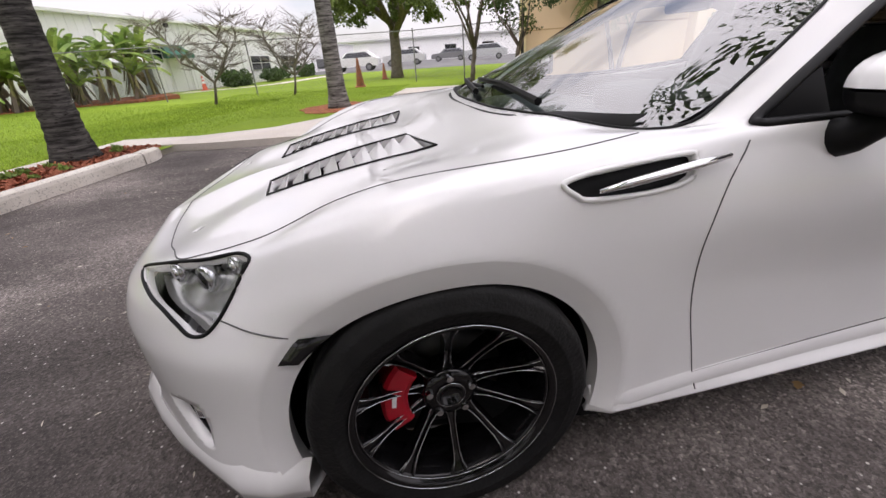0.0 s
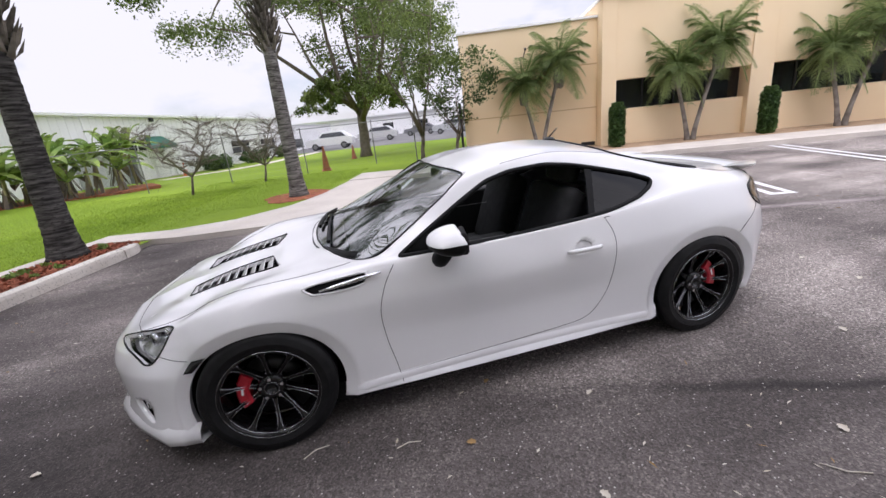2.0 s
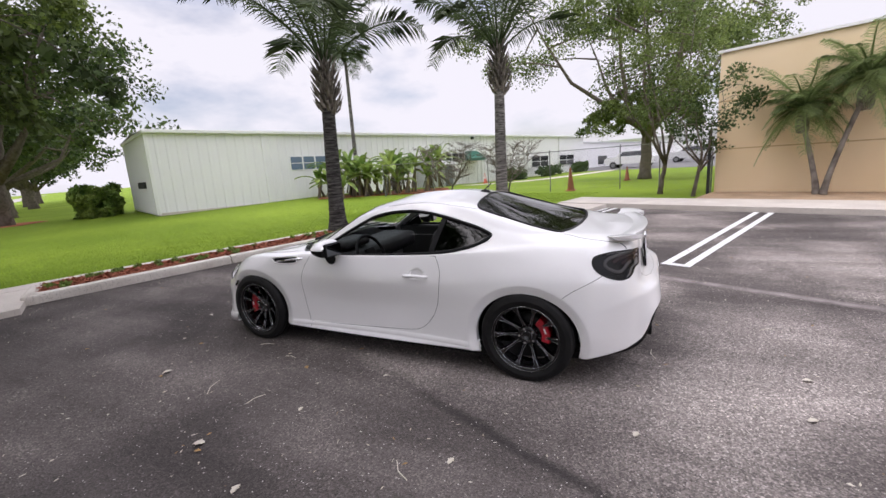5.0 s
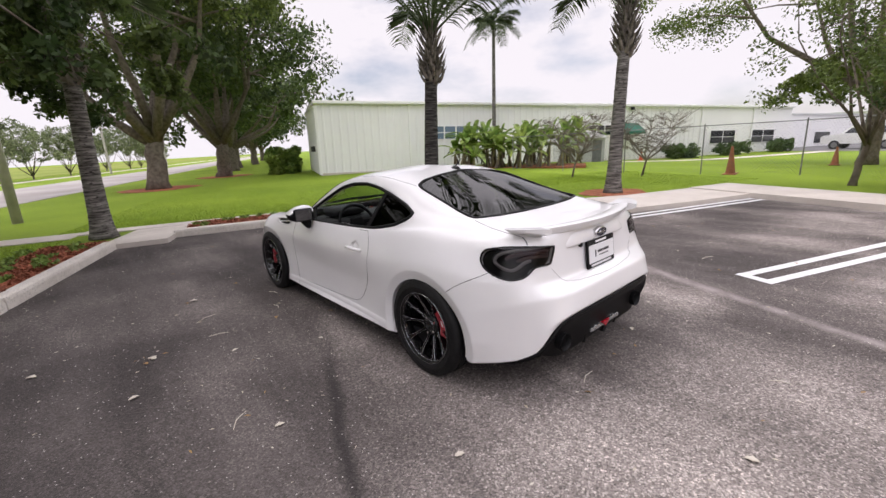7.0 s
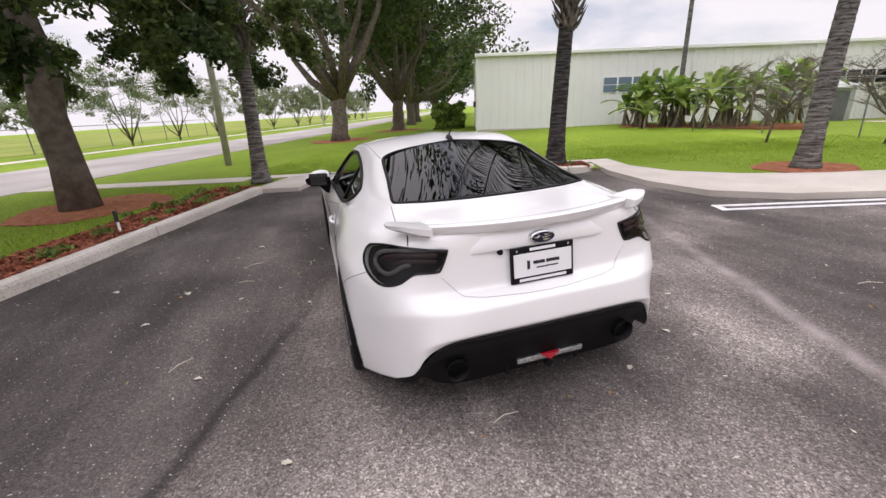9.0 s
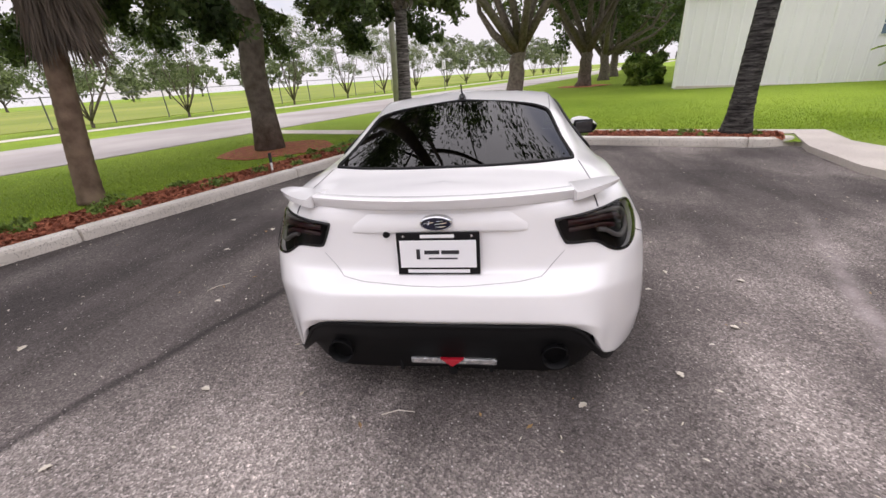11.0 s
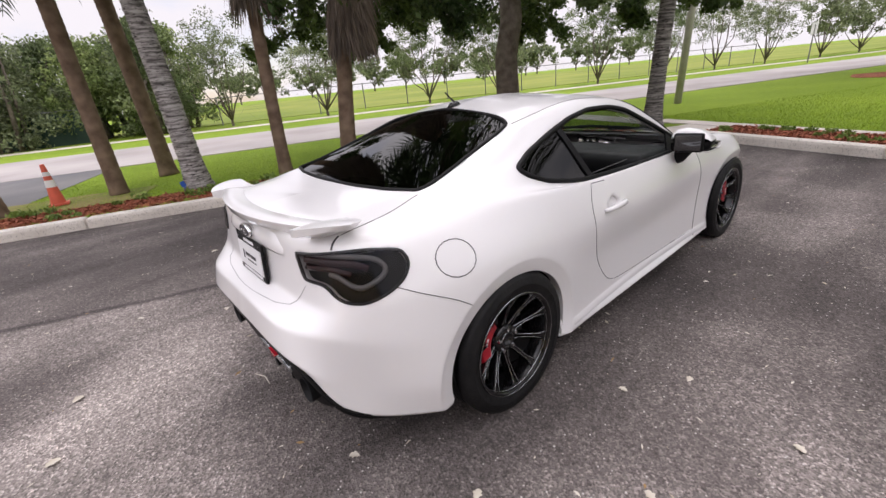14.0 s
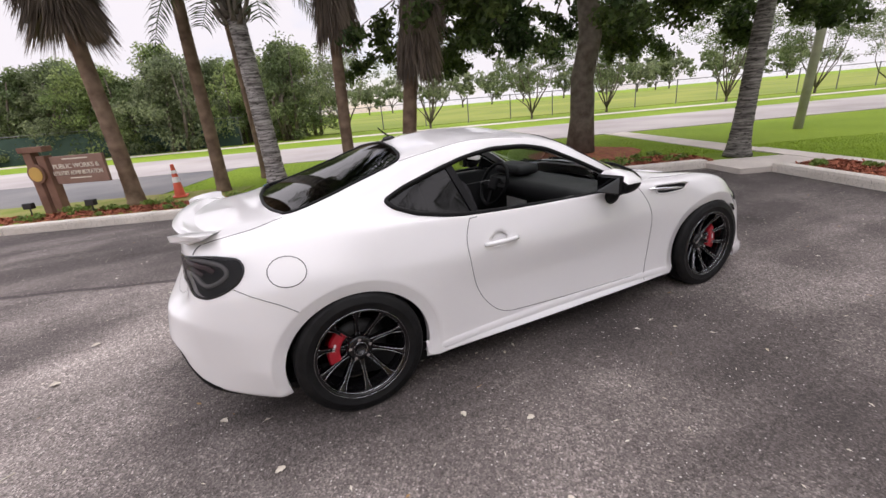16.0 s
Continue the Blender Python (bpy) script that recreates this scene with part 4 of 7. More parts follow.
def bare_tree(u, v, h, seed):
    rng = np.random.default_rng(seed)
    t = thing("bare_tree", "small bare crooked tree on the north lawn", "tree", at(u, v), "bare trees")
    for i in range(5):
        pile = Pile()
        a = 1.25 * i + rng.random()
        p = Vector((0.10, 0.05, 0.5))
        pts, rad = [Vector((0, 0, -0.05)), Vector((0.08, 0, 0.25)), p], [0.036, 0.033, 0.028]
        for k in range(5):
            p = p + Vector((math.cos(a) * 0.16 + rng.normal() * 0.1, math.sin(a) * 0.16 + rng.normal() * 0.1, (h - 0.25) / 5.4))
            pts.append(p)
            rad.append(0.024 * (1 - 0.17 * k))
            for j in range(6):
                b = rng.random() * 6.28
                e = p + Vector((math.cos(b) * 0.45, math.sin(b) * 0.45, 0.3 * rng.random() + 0.05))
                pile.add(*tube([p, p.lerp(e, 0.5) + Vector((0, 0, 0.05)), e], [0.009, 0.006, 0.003], 4))
                for q in range(5):
                    c = rng.random() * 6.28
                    e2 = e + Vector((math.cos(c) * 0.2, math.sin(c) * 0.2, 0.12 * rng.random()))
                    pile.add(*tube([p.lerp(e, 0.6), e2], [0.004, 0.002], 3))
        pile.add(*tube(pts, rad, 6))
        pile.ob("branch", TWIG, t)


bare_tree(-8.0, 7.9, 1.55, 81)
bare_tree(-6.8, 9.7, 1.5, 82)


BANANASTEM = material("banana_stem", (0.27, 0.26, 0.12), 0.8, 0, (0.36, 0.29, 0.16), 6, 40, 0.3)


def banana_clump(u, v, n, seed, spread):
    rng = np.random.default_rng(seed)
    t = thing("banana_clump", "clump of banana plants with broad torn green leaves", "plant", at(u, v), "banana clumps")
    leaves, dry = Pile(), Pile()
    for i in range(n):
        c = Vector((rng.normal() * spread * 0.55, rng.normal() * spread * 1.1, 0))
        h = 0.55 + 1.15 * rng.random()
        mesh_ob("stem", *tube([c, c + Vector((0.03, 0, h * 0.6)), c + Vector((0.05, 0.03, h))], [0.055, 0.045, 0.026], 7), BANANASTEM, t)
        for k in range(7):
            a = k * 2.4 + rng.random()
            e = 1.42 - 0.17 * k - 0.2 * rng.random()
            d = Vector((math.cos(a) * math.cos(e), math.sin(a) * math.cos(e), math.sin(e)))
            s = d.cross(Vector((0, 0, 1))).normalized()
            ln, w = 1.25 + 0.8 * rng.random(), 0.13 + 0.07 * rng.random()
            b = c + Vector((0.05, 0.03, h))
            row = []
            for q in range(8):
                x = q / 7
                p = b + d * ln * x + Vector((0, 0, -0.5 * ln * x * x))
                ww = w * math.sin(math.pi * min(1, 0.08 + 0.9 * x)) ** 0.6
                row.append((p - s * ww + Vector((0, 0, 0.05)), p, p + s * ww + Vector((0, 0, 0.05))))
            for q in range(7):
                A, B = row[q], row[q + 1]
                tgt = dry if (k > 5 and rng.random() < 0.5) else leaves
                gap = 0.12 * rng.random()
                tgt.add([A[0].lerp(B[0], gap), A[1], B[1], B[0]], [(0, 1, 2, 3)])
                tgt.add([A[1], A[2].lerp(B[2], gap), B[2], B[1]], [(0, 1, 2, 3)])
        for k in range(6):
            a = rng.random() * 6.28
            p = c + Vector((0, 0, h * (0.5 + 0.4 * rng.random())))
            o = Vector((math.cos(a), math.sin(a), 0))
            q = Vector((-o.y, o.x, 0)) * 0.05
            tip = p + o * 0.3 + Vector((0, 0, -0.75))
            dry.add([p - q, p + q, tip + q, tip - q], [(0, 1, 2, 3)])
    leaves.ob("foliage", BANANA, t)
    dry.ob("dry_foliage", DEADLEAF, t, "dry brown hanging leaves")


tagged(slab("mulch_bed_shed", [tuple(L(*p_).xy) for p_ in ((-18.4, 7.9), (-16.9, 7.0), (-12.5, 10.4), (-12.0, 11.6), (-13.2, 12.6), (-15.6, 11.2))], -0.1, 0.095, MULCH), "red mulch bed under the banana plants", "flower bed", kind="structure")
banana_clump(-17.0, 8.3, 11, 91, 0.8)
banana_clump(-15.3, 9.7, 12, 92, 0.8)
banana_clump(-13.9, 10.9, 10, 93, 0.8)
# mulch rings under the trees
for u, v, r in ((-3.3, -6.55, 1.25), (-4.05, 6.1, 0.75), (-18.8, -6.8, 1.6), (-26.8, -5.1, 1.6)):
    tagged(slab("mulch_ring", [tuple(L(u + math.cos(k * 0.42) * r * (1 + 0.1 * math.sin(k * 2.7)), v + math.sin(k * 0.42) * r * (1 + 0.1 * math.sin(k * 1.9))).xy) for k in range(15)], 0, 0.085, MULCH), "ring of red mulch round a trunk", "flower bed", kind="structure")


def bush(u, v, sx, sy, h, seed, mat, label, name="shrub", n=3000, size=0.06):
    rng = np.random.default_rng(seed)
    t = thing(name, label, "shrub", at(u, v))
    k = 40
    c = np.stack([rng.uniform(-sx, sx, k) * 0.8, rng.uniform(-sy, sy, k) * 0.8, rng.uniform(0.1, h * 0.85, k)], 1)
    vv, ff = leaf_cloud(rng, c, np.full(k, 0.32 * min(h, 1)), n, size, 0.9, 2.2)
    cloud_ob("foliage", vv, ff, mat, t)


bush(-25.0, -1.3, 1.5, 1.1, 1.7, 95, BANANA, "dense yellow-green shrub at the shed's corner", n=7000, size=0.13)
for v in (25, 30, 35):
    bush(-18.5, v, 0.5, 1.6, 0.95, 96 + v, HEDGE, "low clipped hedge before the shed windows", "hedge", 2600, 0.1)

# the row of small trees, the fence and the woods across the street
rng_far = np.random.default_rng(5)
for i in range(17):
    u = 5.5 - 6.2 * i + rng_far.normal() * 0.6
    v = -25.2 + rng_far.normal() * 0.4
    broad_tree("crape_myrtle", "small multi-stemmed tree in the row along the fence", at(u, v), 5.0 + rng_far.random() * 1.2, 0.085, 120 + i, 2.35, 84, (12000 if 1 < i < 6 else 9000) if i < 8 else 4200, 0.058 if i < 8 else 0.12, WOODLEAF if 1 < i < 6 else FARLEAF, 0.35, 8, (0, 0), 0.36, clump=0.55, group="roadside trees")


def thicket(u, v, sx, sy, h, seed, mat, n=13000):
    """Dense edge of a wood: leaf clumps from the ground up, with stems showing in the gaps."""
    rng = np.random.default_rng(seed)
    t = thing("woodland_tree", "dense green tree with low boughs in the woods across the street", "tree", at(u, v), "woodland trees")
    stems = Pile()
    for i in range(5):
        b = Vector((rng.normal() * sx * 0.3, rng.normal() * sy * 0.3, 0))
        stems.add(*tube([b, b + Vector((rng.normal() * 0.3, rng.normal() * 0.3, h * 0.45)), b + Vector((rng.normal() * 0.8, rng.normal() * 0.8, h * 0.9))], [0.13, 0.09, 0.03], 7))
    stems.ob("trunk", BARK, t, "", True)
    k = 110
    z = h * rng.random(k) ** 0.8
    wide = np.sqrt(np.clip(1 - (z / h) ** 2.2, 0.08, 1))
    c = np.stack([rng.normal(size=k) * sx * 0.55 * wide, rng.normal(size=k) * sy * 0.55 * wide, z + 0.1], 1)
    vv, ff = leaf_cloud(rng, c, rng.uniform(0.35, 0.95, k), n, 0.095, 0.8, 1.9)
    cloud_ob("crown", vv, ff, mat, t)


for i in range(20):
    u = 9.5 + 2.7 * (i % 10) + rng_far.normal() * 0.8
    v = -26.8 - 3.4 * (i // 10) + rng_far.normal() * 0.7
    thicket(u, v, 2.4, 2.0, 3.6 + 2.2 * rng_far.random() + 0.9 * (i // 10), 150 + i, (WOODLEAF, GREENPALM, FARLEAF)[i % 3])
for i in range(26):
    u, v = -150 + 13 * i + rng_far.normal() * 3, -165 + rng_far.normal() * 8
    broad_tree("distant_tree", "distant tree beyond the field, haze put into its pale leaves", at(u, v), 9 + 3 * rng_far.random(), 0.3, 190 + i, 6, 40, 900, 0.8, FARLEAF, 2, 5, (0, 0), 0.05, clump=2.2, group="distant trees")


def chain_fence(name, label, pts, h, pitch, mat, mesh_gap, rail=0.02):
    base = thing(name, label, "fence")
    wires = Pile()
    for a, b in zip(pts, pts[1:]):
        a, b = L(*a), L(*b)
        n = max(1, round((b - a).length / pitch))
        for i in range(n + (b == L(*pts[-1]))):
            p = a.lerp(b, i / n)
            o = mesh_ob("post", *tube([p, p + Vector((0, 0, h + 0.06))], [rail * 1.5] * 2, 7), mat, base)
        mesh_ob("rail", *tube([a + Vector((0, 0, h)), b + Vector((0, 0, h))], [rail] * 2, 6), mat, base)
        ln, d = (b - a).length, (b - a).normalized()
        k = int((ln + h) / mesh_gap)
        for s in (1, -1):
            for i in range(k):
                x0 = i * mesh_gap - (h if s > 0 else 0)
                x1 = x0 + h if s > 0 else x0 - h
                lo, hi = (x0, 0.0), (x1, h)
                def clip(p, q):
                    (xa, za), (xb, zb) = p, q
                    if xa < 0:
                        za, xa = za + (zb - za) * (0 - xa) / (xb - xa), 0
                    if xa > ln:
                        za, xa = za + (zb - za) * (ln - xa) / (xb - xa), ln
                    return xa, za
                if max(x0, x1) <= 0 or min(x0, x1) >= ln:
                    continue
                A, B = clip(lo, hi), clip(hi, lo)
                pa, pb = a + d * A[0] + Vector((0, 0, A[1] + 0.05)), a + d * B[0] + Vector((0, 0, B[1] + 0.02))
                nrm = Vector((-d.y, d.x, 0)) * 0.0022
                up = Vector((d.x, d.y, 0)) * 0.0022
                wires.add([pa - up, pa + up, pb + up, pb - up], [(0, 1, 2, 3)])
    o = wires.ob("mesh_wire", mat, base)
    o["kind"] = "stuff"
    return base


chain_fence("chain_fence", "galvanised chain-link fence across the north lawn", [(-12.87, 8.39), (-3.87, 12.47), (-0.5, 10.7)], 1.5, 2.47, STEEL, 0.11, 0.013)
chain_fence("chain_fence", "galvanised chain-link fence before the open field", [(12, -28), (-40, -28)], 1.7, 3.0, STEEL, 0.4, 0.025)
chain_fence("chain_fence", "galvanised chain-link fence before the woods", [(45, -23.5), (12, -26.0), (12, -28)], 1.8, 3.0, STEEL, 0.3, 0.025)
SCREENCLOTH = material("green_windscreen_cloth", (0.020, 0.045, 0.036), 0.85, 0, (0.045, 0.080, 0.062), 0.8, 60, 0.3)
cloth = thing("fence_screen", "dark green windscreen cloth tied to the fence by the woods", "screen")
for i in range(11):
    a, b = L(45, -23.44).lerp(L(12, -25.94), i / 11), L(45, -23.44).lerp(L(12, -25.94), (i + 1) / 11)
    d = (b - a) * 0.01
    v = [a + d, b - d, b - d + Vector((0, 0, 1.68 - 0.05 * (i % 3))), a + d + Vector((0, 0, 1.70 - 0.04 * (i % 2)))]
    n_ = (b - a).cross(Vector((0, 0, 1))).normalized() * 0.006
    mesh_ob("panel", v + [p + n_ for p in v], [(0, 1, 2, 3), (7, 6, 5, 4), (0, 4, 5, 1), (1, 5, 6, 2), (2, 6, 7, 3), (3, 7, 4, 0)], SCREENCLOTH, cloth)
mesh_ob("gate_post", *tube([L(-0.5, 10.45), L(-0.5, 10.45, 1.75)], [0.04, 0.04], 8), BLACKSTEEL)
tagged(bpy.data.objects["gate_post"], "dark steel gate post at the building's corner", "post")

pole = thing("utility_pole", "pale weathered utility pole on the lawn", "pole", at(-9.3, -7.5))
mesh_ob("shaft", *tube([(0, 0, -0.1), (-0.30, -0.05, 4), (-0.65, -0.1, 9)], [0.105, 0.098, 0.085], 10), POLEWOOD, pole, smooth=True)
for u, v in ((-52, -19.5), (-75, -19.5)):
    q = thing("street_pole", "slim pale street pole far along the road", "pole", at(u, v), "street poles")
    mesh_ob("shaft", *tube([(0, 0, 0), (0, 0, 7)], [0.12, 0.1], 8), POLEWOOD, q)
q = thing("road_sign", "small white sign on a post by the street", "sign", at(-33, -19))
mesh_ob("post", *tube([(0, 0, 0), (0, 0, 2.4)], [0.04, 0.04], 6), STEEL, q)
part("plate", box_bm(0.6, 0.03, 0.75, (0, 0, 1.8)), WHITETRIM, q)


def cone(u, v, mat, label, h=0.7, tilt=0, wide=1.0):
    c = thing("traffic_cone", label, "traffic cone", at(u, v, 0.09) @ pose(0, 0, 0, tilt, 0, 20))
    part("base", box_bm(0.36 * wide, 0.36 * wide, 0.03, (0, 0, 0), 0.008), mat, c)
    mesh_ob("body", *tube([(0, 0, 0.03), (0, 0, h * 0.5), (0, 0, h)], [0.135 * wide, 0.085 * wide, 0.03], 18), mat, c, smooth=False)
    if mat is CONE_ORANGE:
        for a, b in ((0.45, 0.62), (0.72, 0.82)):
            r = lambda t: (wide * (0.135 - 0.1 * t) if t < 0.5 else 0.085 * wide - (0.085 * wide - 0.03) * (t - 0.5) * 2) + 0.003
            mesh_ob("band", *tube([(0, 0, h * a), (0, 0, h * b)], [r(a), r(b)], 18, False), REFLECT, c, "white reflective band")


cone(5.45, -5.72, CONE_ORANGE, "orange traffic cone with white bands by the verge", 0.66, 0, 0.75)
cone(-5.75, 12.3, CONE_WORN, "faded brown-red traffic cone on the lawn", 0.88, 5)
cone(-7.3, 20.6, CONE_WORN, "faded orange traffic cone under the oak", 0.75)
cone(-17.6, 20.4, CONE_ORANGE, "orange traffic cone by the shed door", 0.75)


def park_sign():
    s = thing("wooden_sign", "brown wooden park sign with pale lettering in the bed", "sign", at(6.70, -5.05, 0.1, 172))
    for x in (-0.62, -0.86):
        part("post", box_bm(0.16, 0.16, 1.12 if x < -0.7 else 1.05, (x, 0, 0), 0.01), SIGNWOOD, s)
    part("cross_piece", box_bm(0.5, 0.2, 0.1, (-0.75, 0, 1.12), 0.01), SIGNWOOD, s)
    board = part("board", box_bm(1.05, 0.06, 0.5, (0.02, 0.0, 0.52), 0.012), SIGNBOARD, s)
    v, f = tube([(-0.76, -0.08, 0.74), (-0.76, -0.13, 0.74)], [0.17, 0.17], 26)
    mesh_ob("seal_rim", v, f, SIGNWOOD, s)
    v, f = tube([(-0.76, -0.131, 0.74), (-0.76, -0.14, 0.74)], [0.13, 0.13], 26)
    mesh_ob("seal", v, f, GOLD, s, "round gold-coloured seal")
    for txt, z, h in (("PUBLIC WORKS &", 0.80, 0.115), ("UTILITIES ADMINISTRATION", 0.68, 0.105)):
        c = bpy.data.curves.new("lettering", "FONT")
        c.body, c.size, c.align_x, c.extrude = txt, h, "CENTER", 0.004
        tmp = bpy.data.objects.new("tmp", c)
        scene.collection.objects.link(tmp)
        me = bpy.data.meshes.new_from_object(tmp.evaluated_get(bpy.context.evaluated_depsgraph_get()))
        bpy.data.objects.remove(tmp)
        w = max(p.co.x for p in me.vertices) - min(p.co.x for p in me.vertices)
        k = min(1, 0.98 / w)
        me.transform(pose(-0.02, -0.035, z, 90, 0, 0) @ Matrix.Diagonal((k, 1, 1, 1)))
        me.materials.append(LETTER)
        o = new("lettering", me)
        o.parent = board
    for z, w in ((0.955, 0.5), (0.61, 0.42)):
        part("small_line", box_bm(w, 0.006, 0.02, (0.0, -0.033, z)), LETTER, board)
    return s


park_sign()
BLUE = material("blue_plastic", (0.02, 0.10, 0.42), 0.4)
q = thing("valve_marker", "small blue plastic marker at the foot of a palm", "marker", at(3.42, -4.99, 0.11))
mesh_ob("stem", *tube([(0, 0, 0), (0.01, 0, 0.10)], [0.010, 0.010], 6), BLUE, q)
part("flag", box_bm(0.07, 0.02, 0.09, (0.02, 0, 0.08), 0.008, rot=Matrix.Rotation(0.3, 3, "Y")), BLUE, q)
for u, v in ((7.75, -4.95), (6.45, -4.7)):
    q = thing("spot_light", "small black ground floodlight beside the sign", "lamp", at(u, v, 0.11))
    mesh_ob("stem", *tube([(0, 0, 0), (0, 0, 0.14)], [0.012, 0.012], 6), BLACKSTEEL, q)
    part("head", box_bm(0.16, 0.1, 0.11, (0, 0, 0.13), 0.015), BLACKSTEEL, q)
q = thing("marker_post", "white stake with a black cap in the bed", "post", L(-1.35, SOUTH - 0.42, 0.1).to_4d() and Matrix.Translation(L(-1.35, SOUTH - 0.42, 0.1)))
mesh_ob("stake", *tube([(0, 0, 0), (0, 0, 0.16)], [0.017, 0.017], 8), WHITETRIM, q)
mesh_ob("cap", *tube([(0, 0, 0.15), (-0.01, 0, 0.3)], [0.024, 0.026], 8), BLACKSTEEL, q)


def far_car(u, v, turn, label, colour, length=4.7, h=1.72):
    """A parked car seen far off: body, cabin glass, wheels."""
    c = thing("parked_car", label, "car", at(u, v, 0.07, turn))
    paint = material("far_paint", colour, 0.35, 0, spec=0.5, coat=0.5)
    prof = [(-0.5, 0.25), (-0.5, 0.55), (-0.46, 0.62), (-0.27, 0.66), (-0.14, 0.97), (0.28, 1.0), (0.44, 0.66), (0.5, 0.6), (0.5, 0.25)]
    w = 0.92
    vv = [(x * length, s * w * (1 if z < 0.8 else 0.8), z * h) for s in (-1, 1) for x, z in prof]
    n = len(prof)
    ff = [tuple(range(n - 1, -1, -1)), tuple(range(n, 2 * n))] + [(i, (i + 1) % n, n + (i + 1) % n, n + i) for i in range(n)]
    body = mesh_ob("body", vv, ff, paint, c)
    for s in (-1, 1):
        gl = [(-0.21, 0.69), (-0.12, 0.93), (0.27, 0.95), (0.38, 0.69)]
        y = lambda z: s * (w * (1 - 0.2 * (z - 0.66) / 0.34) + 0.012)
        mesh_ob("side_window", [(x * length, y(z), z * h) for x, z in gl], [(0, 1, 2, 3)], DARKGLASS, c)
        for x in (-0.31, 0.31):
            wv, wf = tube([(x * length, s * 0.72, 0.34), (x * length, s * 0.94, 0.34)], [0.34, 0.34], 20)
            t = mesh_ob("wheel", wv, wf, BLACKSTEEL, c)
            wv, wf = tube([(x * length, s * 0.94, 0.34), (x * length, s * 0.955, 0.34)], [0.2, 0.19], 16)
            mesh_ob("rim", wv, wf, STEEL, t)
    mesh_ob("windscreen", [(-0.265 * length, -0.78, 0.68 * h), (-0.265 * length, 0.78, 0.68 * h), (-0.155 * length, 0.72, 0.95 * h), (-0.155 * length, -0.72, 0.95 * h)], [(3, 2, 1, 0)], DARKGLASS, c)
    return c


far_car(-15.7, 40.0, 8, "white sport utility vehicle parked beyond the lawn", (0.7, 0.7, 0.7))
far_car(-13.2, 50.0, 5, "pale grey car parked beyond the oak", (0.5, 0.5, 0.5), 4.9, 1.75)
far_car(-4.0, 53.0, 0, "silver pick-up parked by the far warehouse", (0.42, 0.43, 0.44), 5.2, 1.75)
far_car(-9.0, 58.0, 4, "dark grey car parked by the far warehouse", (0.16, 0.16, 0.17), 4.7, 1.5)
tagged(mesh_ob("parking_far", [L(u, v, 0.08 + fall(v)) for u, v in ((-24, 36), (25, 36), (60, 140), (-40, 140))], [(0, 1, 2, 3)], DRIVE), "grey asphalt parking beyond the lawn", "car park", kind="structure")


def utility_hut():
    """Small grey lean-to against the shed: walls, sloped roof, door."""
    h = thing("utility_hut", "small grey lean-to hut beside the awning", "hut", SHED @ pose(0.10, 15.1, 0.0))
    v = [(0, 0, -.2), (1.55, 0, -.2), (1.55, 2.2, -.2), (0, 2.2, -.2), (0, 0, 2.05), (1.55, 0, 1.62), (1.55, 2.2, 1.62), (0, 2.2, 2.05)]
    mesh_ob("body", v, [(0, 1, 5, 4), (1, 2, 6, 5), (2, 3, 7, 6), (3, 0, 4, 7)], STEELGREY, h, "grey sheet walls")
    v = [(-0.0, -0.12, 2.12), (1.72, -0.12, 1.62), (1.72, 2.32, 1.62), (-0.0, 2.32, 2.12)]
    mesh_ob("roof", v + [(x, y, z - 0.05) for x, y, z in v], [(0, 1, 2, 3), (7, 6, 5, 4), (0, 4, 5, 1), (1, 5, 6, 2), (2, 6, 7, 3), (3, 7, 4, 0)], ROOFMETAL, h, "pale sloped roof")
    part("door", box_bm(0.03, 0.7, 1.35, (1.56, 1.6, 0.1), 0.005), DARKDOOR, h, "dark grey door")


DARKDOOR = material("hut_door_grey", (0.10, 0.105, 0.11), 0.6, 0, (0.14, 0.145, 0.15), 4, 40, 0.1)
STEELGREY = material("hut_grey", (0.36, 0.37, 0.37), 0.7, 0, (0.44, 0.45, 0.45), 3, 40, 0.1)
utility_hut()

# ---------------------------------------------------------------- the white coupe
from mathutils.bvhtree import BVHTree

PAINT = material("pearl_white_paint", (0.77, 0.762, 0.76), 0.30, 0, (0.80, 0.792, 0.79), 1.2, 900, 0.0, (0.3, 0.7), 0.5, coat=0.9)
TRIM = material("satin_black_trim", (0.008, 0.008, 0.0085), 0.5, 0, spec=0.14)
GLOSSBLACK = material("gloss_black", (0.008, 0.008, 0.009), 0.12, 0, spec=0.5)
SOFTSEAM = material("shallow_gap", (0.36, 0.355, 0.35), 0.8)
SEAM = material("panel_gap", (0.10, 0.10, 0.10), 0.9)
RUBBER = material("tyre_rubber", (0.008, 0.008, 0.0085), 0.55, 0, (0.014, 0.014, 0.014), 14, 120, 0.25, spec=0.18)
WHEEL = material("black_alloy", (0.005, 0.005, 0.0055), 0.11, 0.0, spec=0.5)
# bright metal for beads that imitate highlights on the gloss black wheels
GLINT_METAL = material("edge_glint_metal", (0.50, 0.51, 0.53), 0.10, 1.0)
DISC = material("brake_disc", (0.035, 0.035, 0.035), 0.45, 0.8)
CALIPER = material("red_caliper", (0.40, 0.006, 0.018), 0.3, 0, coat=0.5)
CHROME = material("chrome", (0.80, 0.81, 0.82), 0.08, 1.0)
SILVER = material("lamp_silver", (0.62, 0.63, 0.64), 0.2, 0.9)
HOUSING = material("lamp_housing", (0.74, 0.75, 0.75), 0.16, 0.75)
CLOTH = material("black_cloth", (0.014, 0.014, 0.015), 0.9, 0, (0.024, 0.024, 0.026), 20, 200, 0.3)
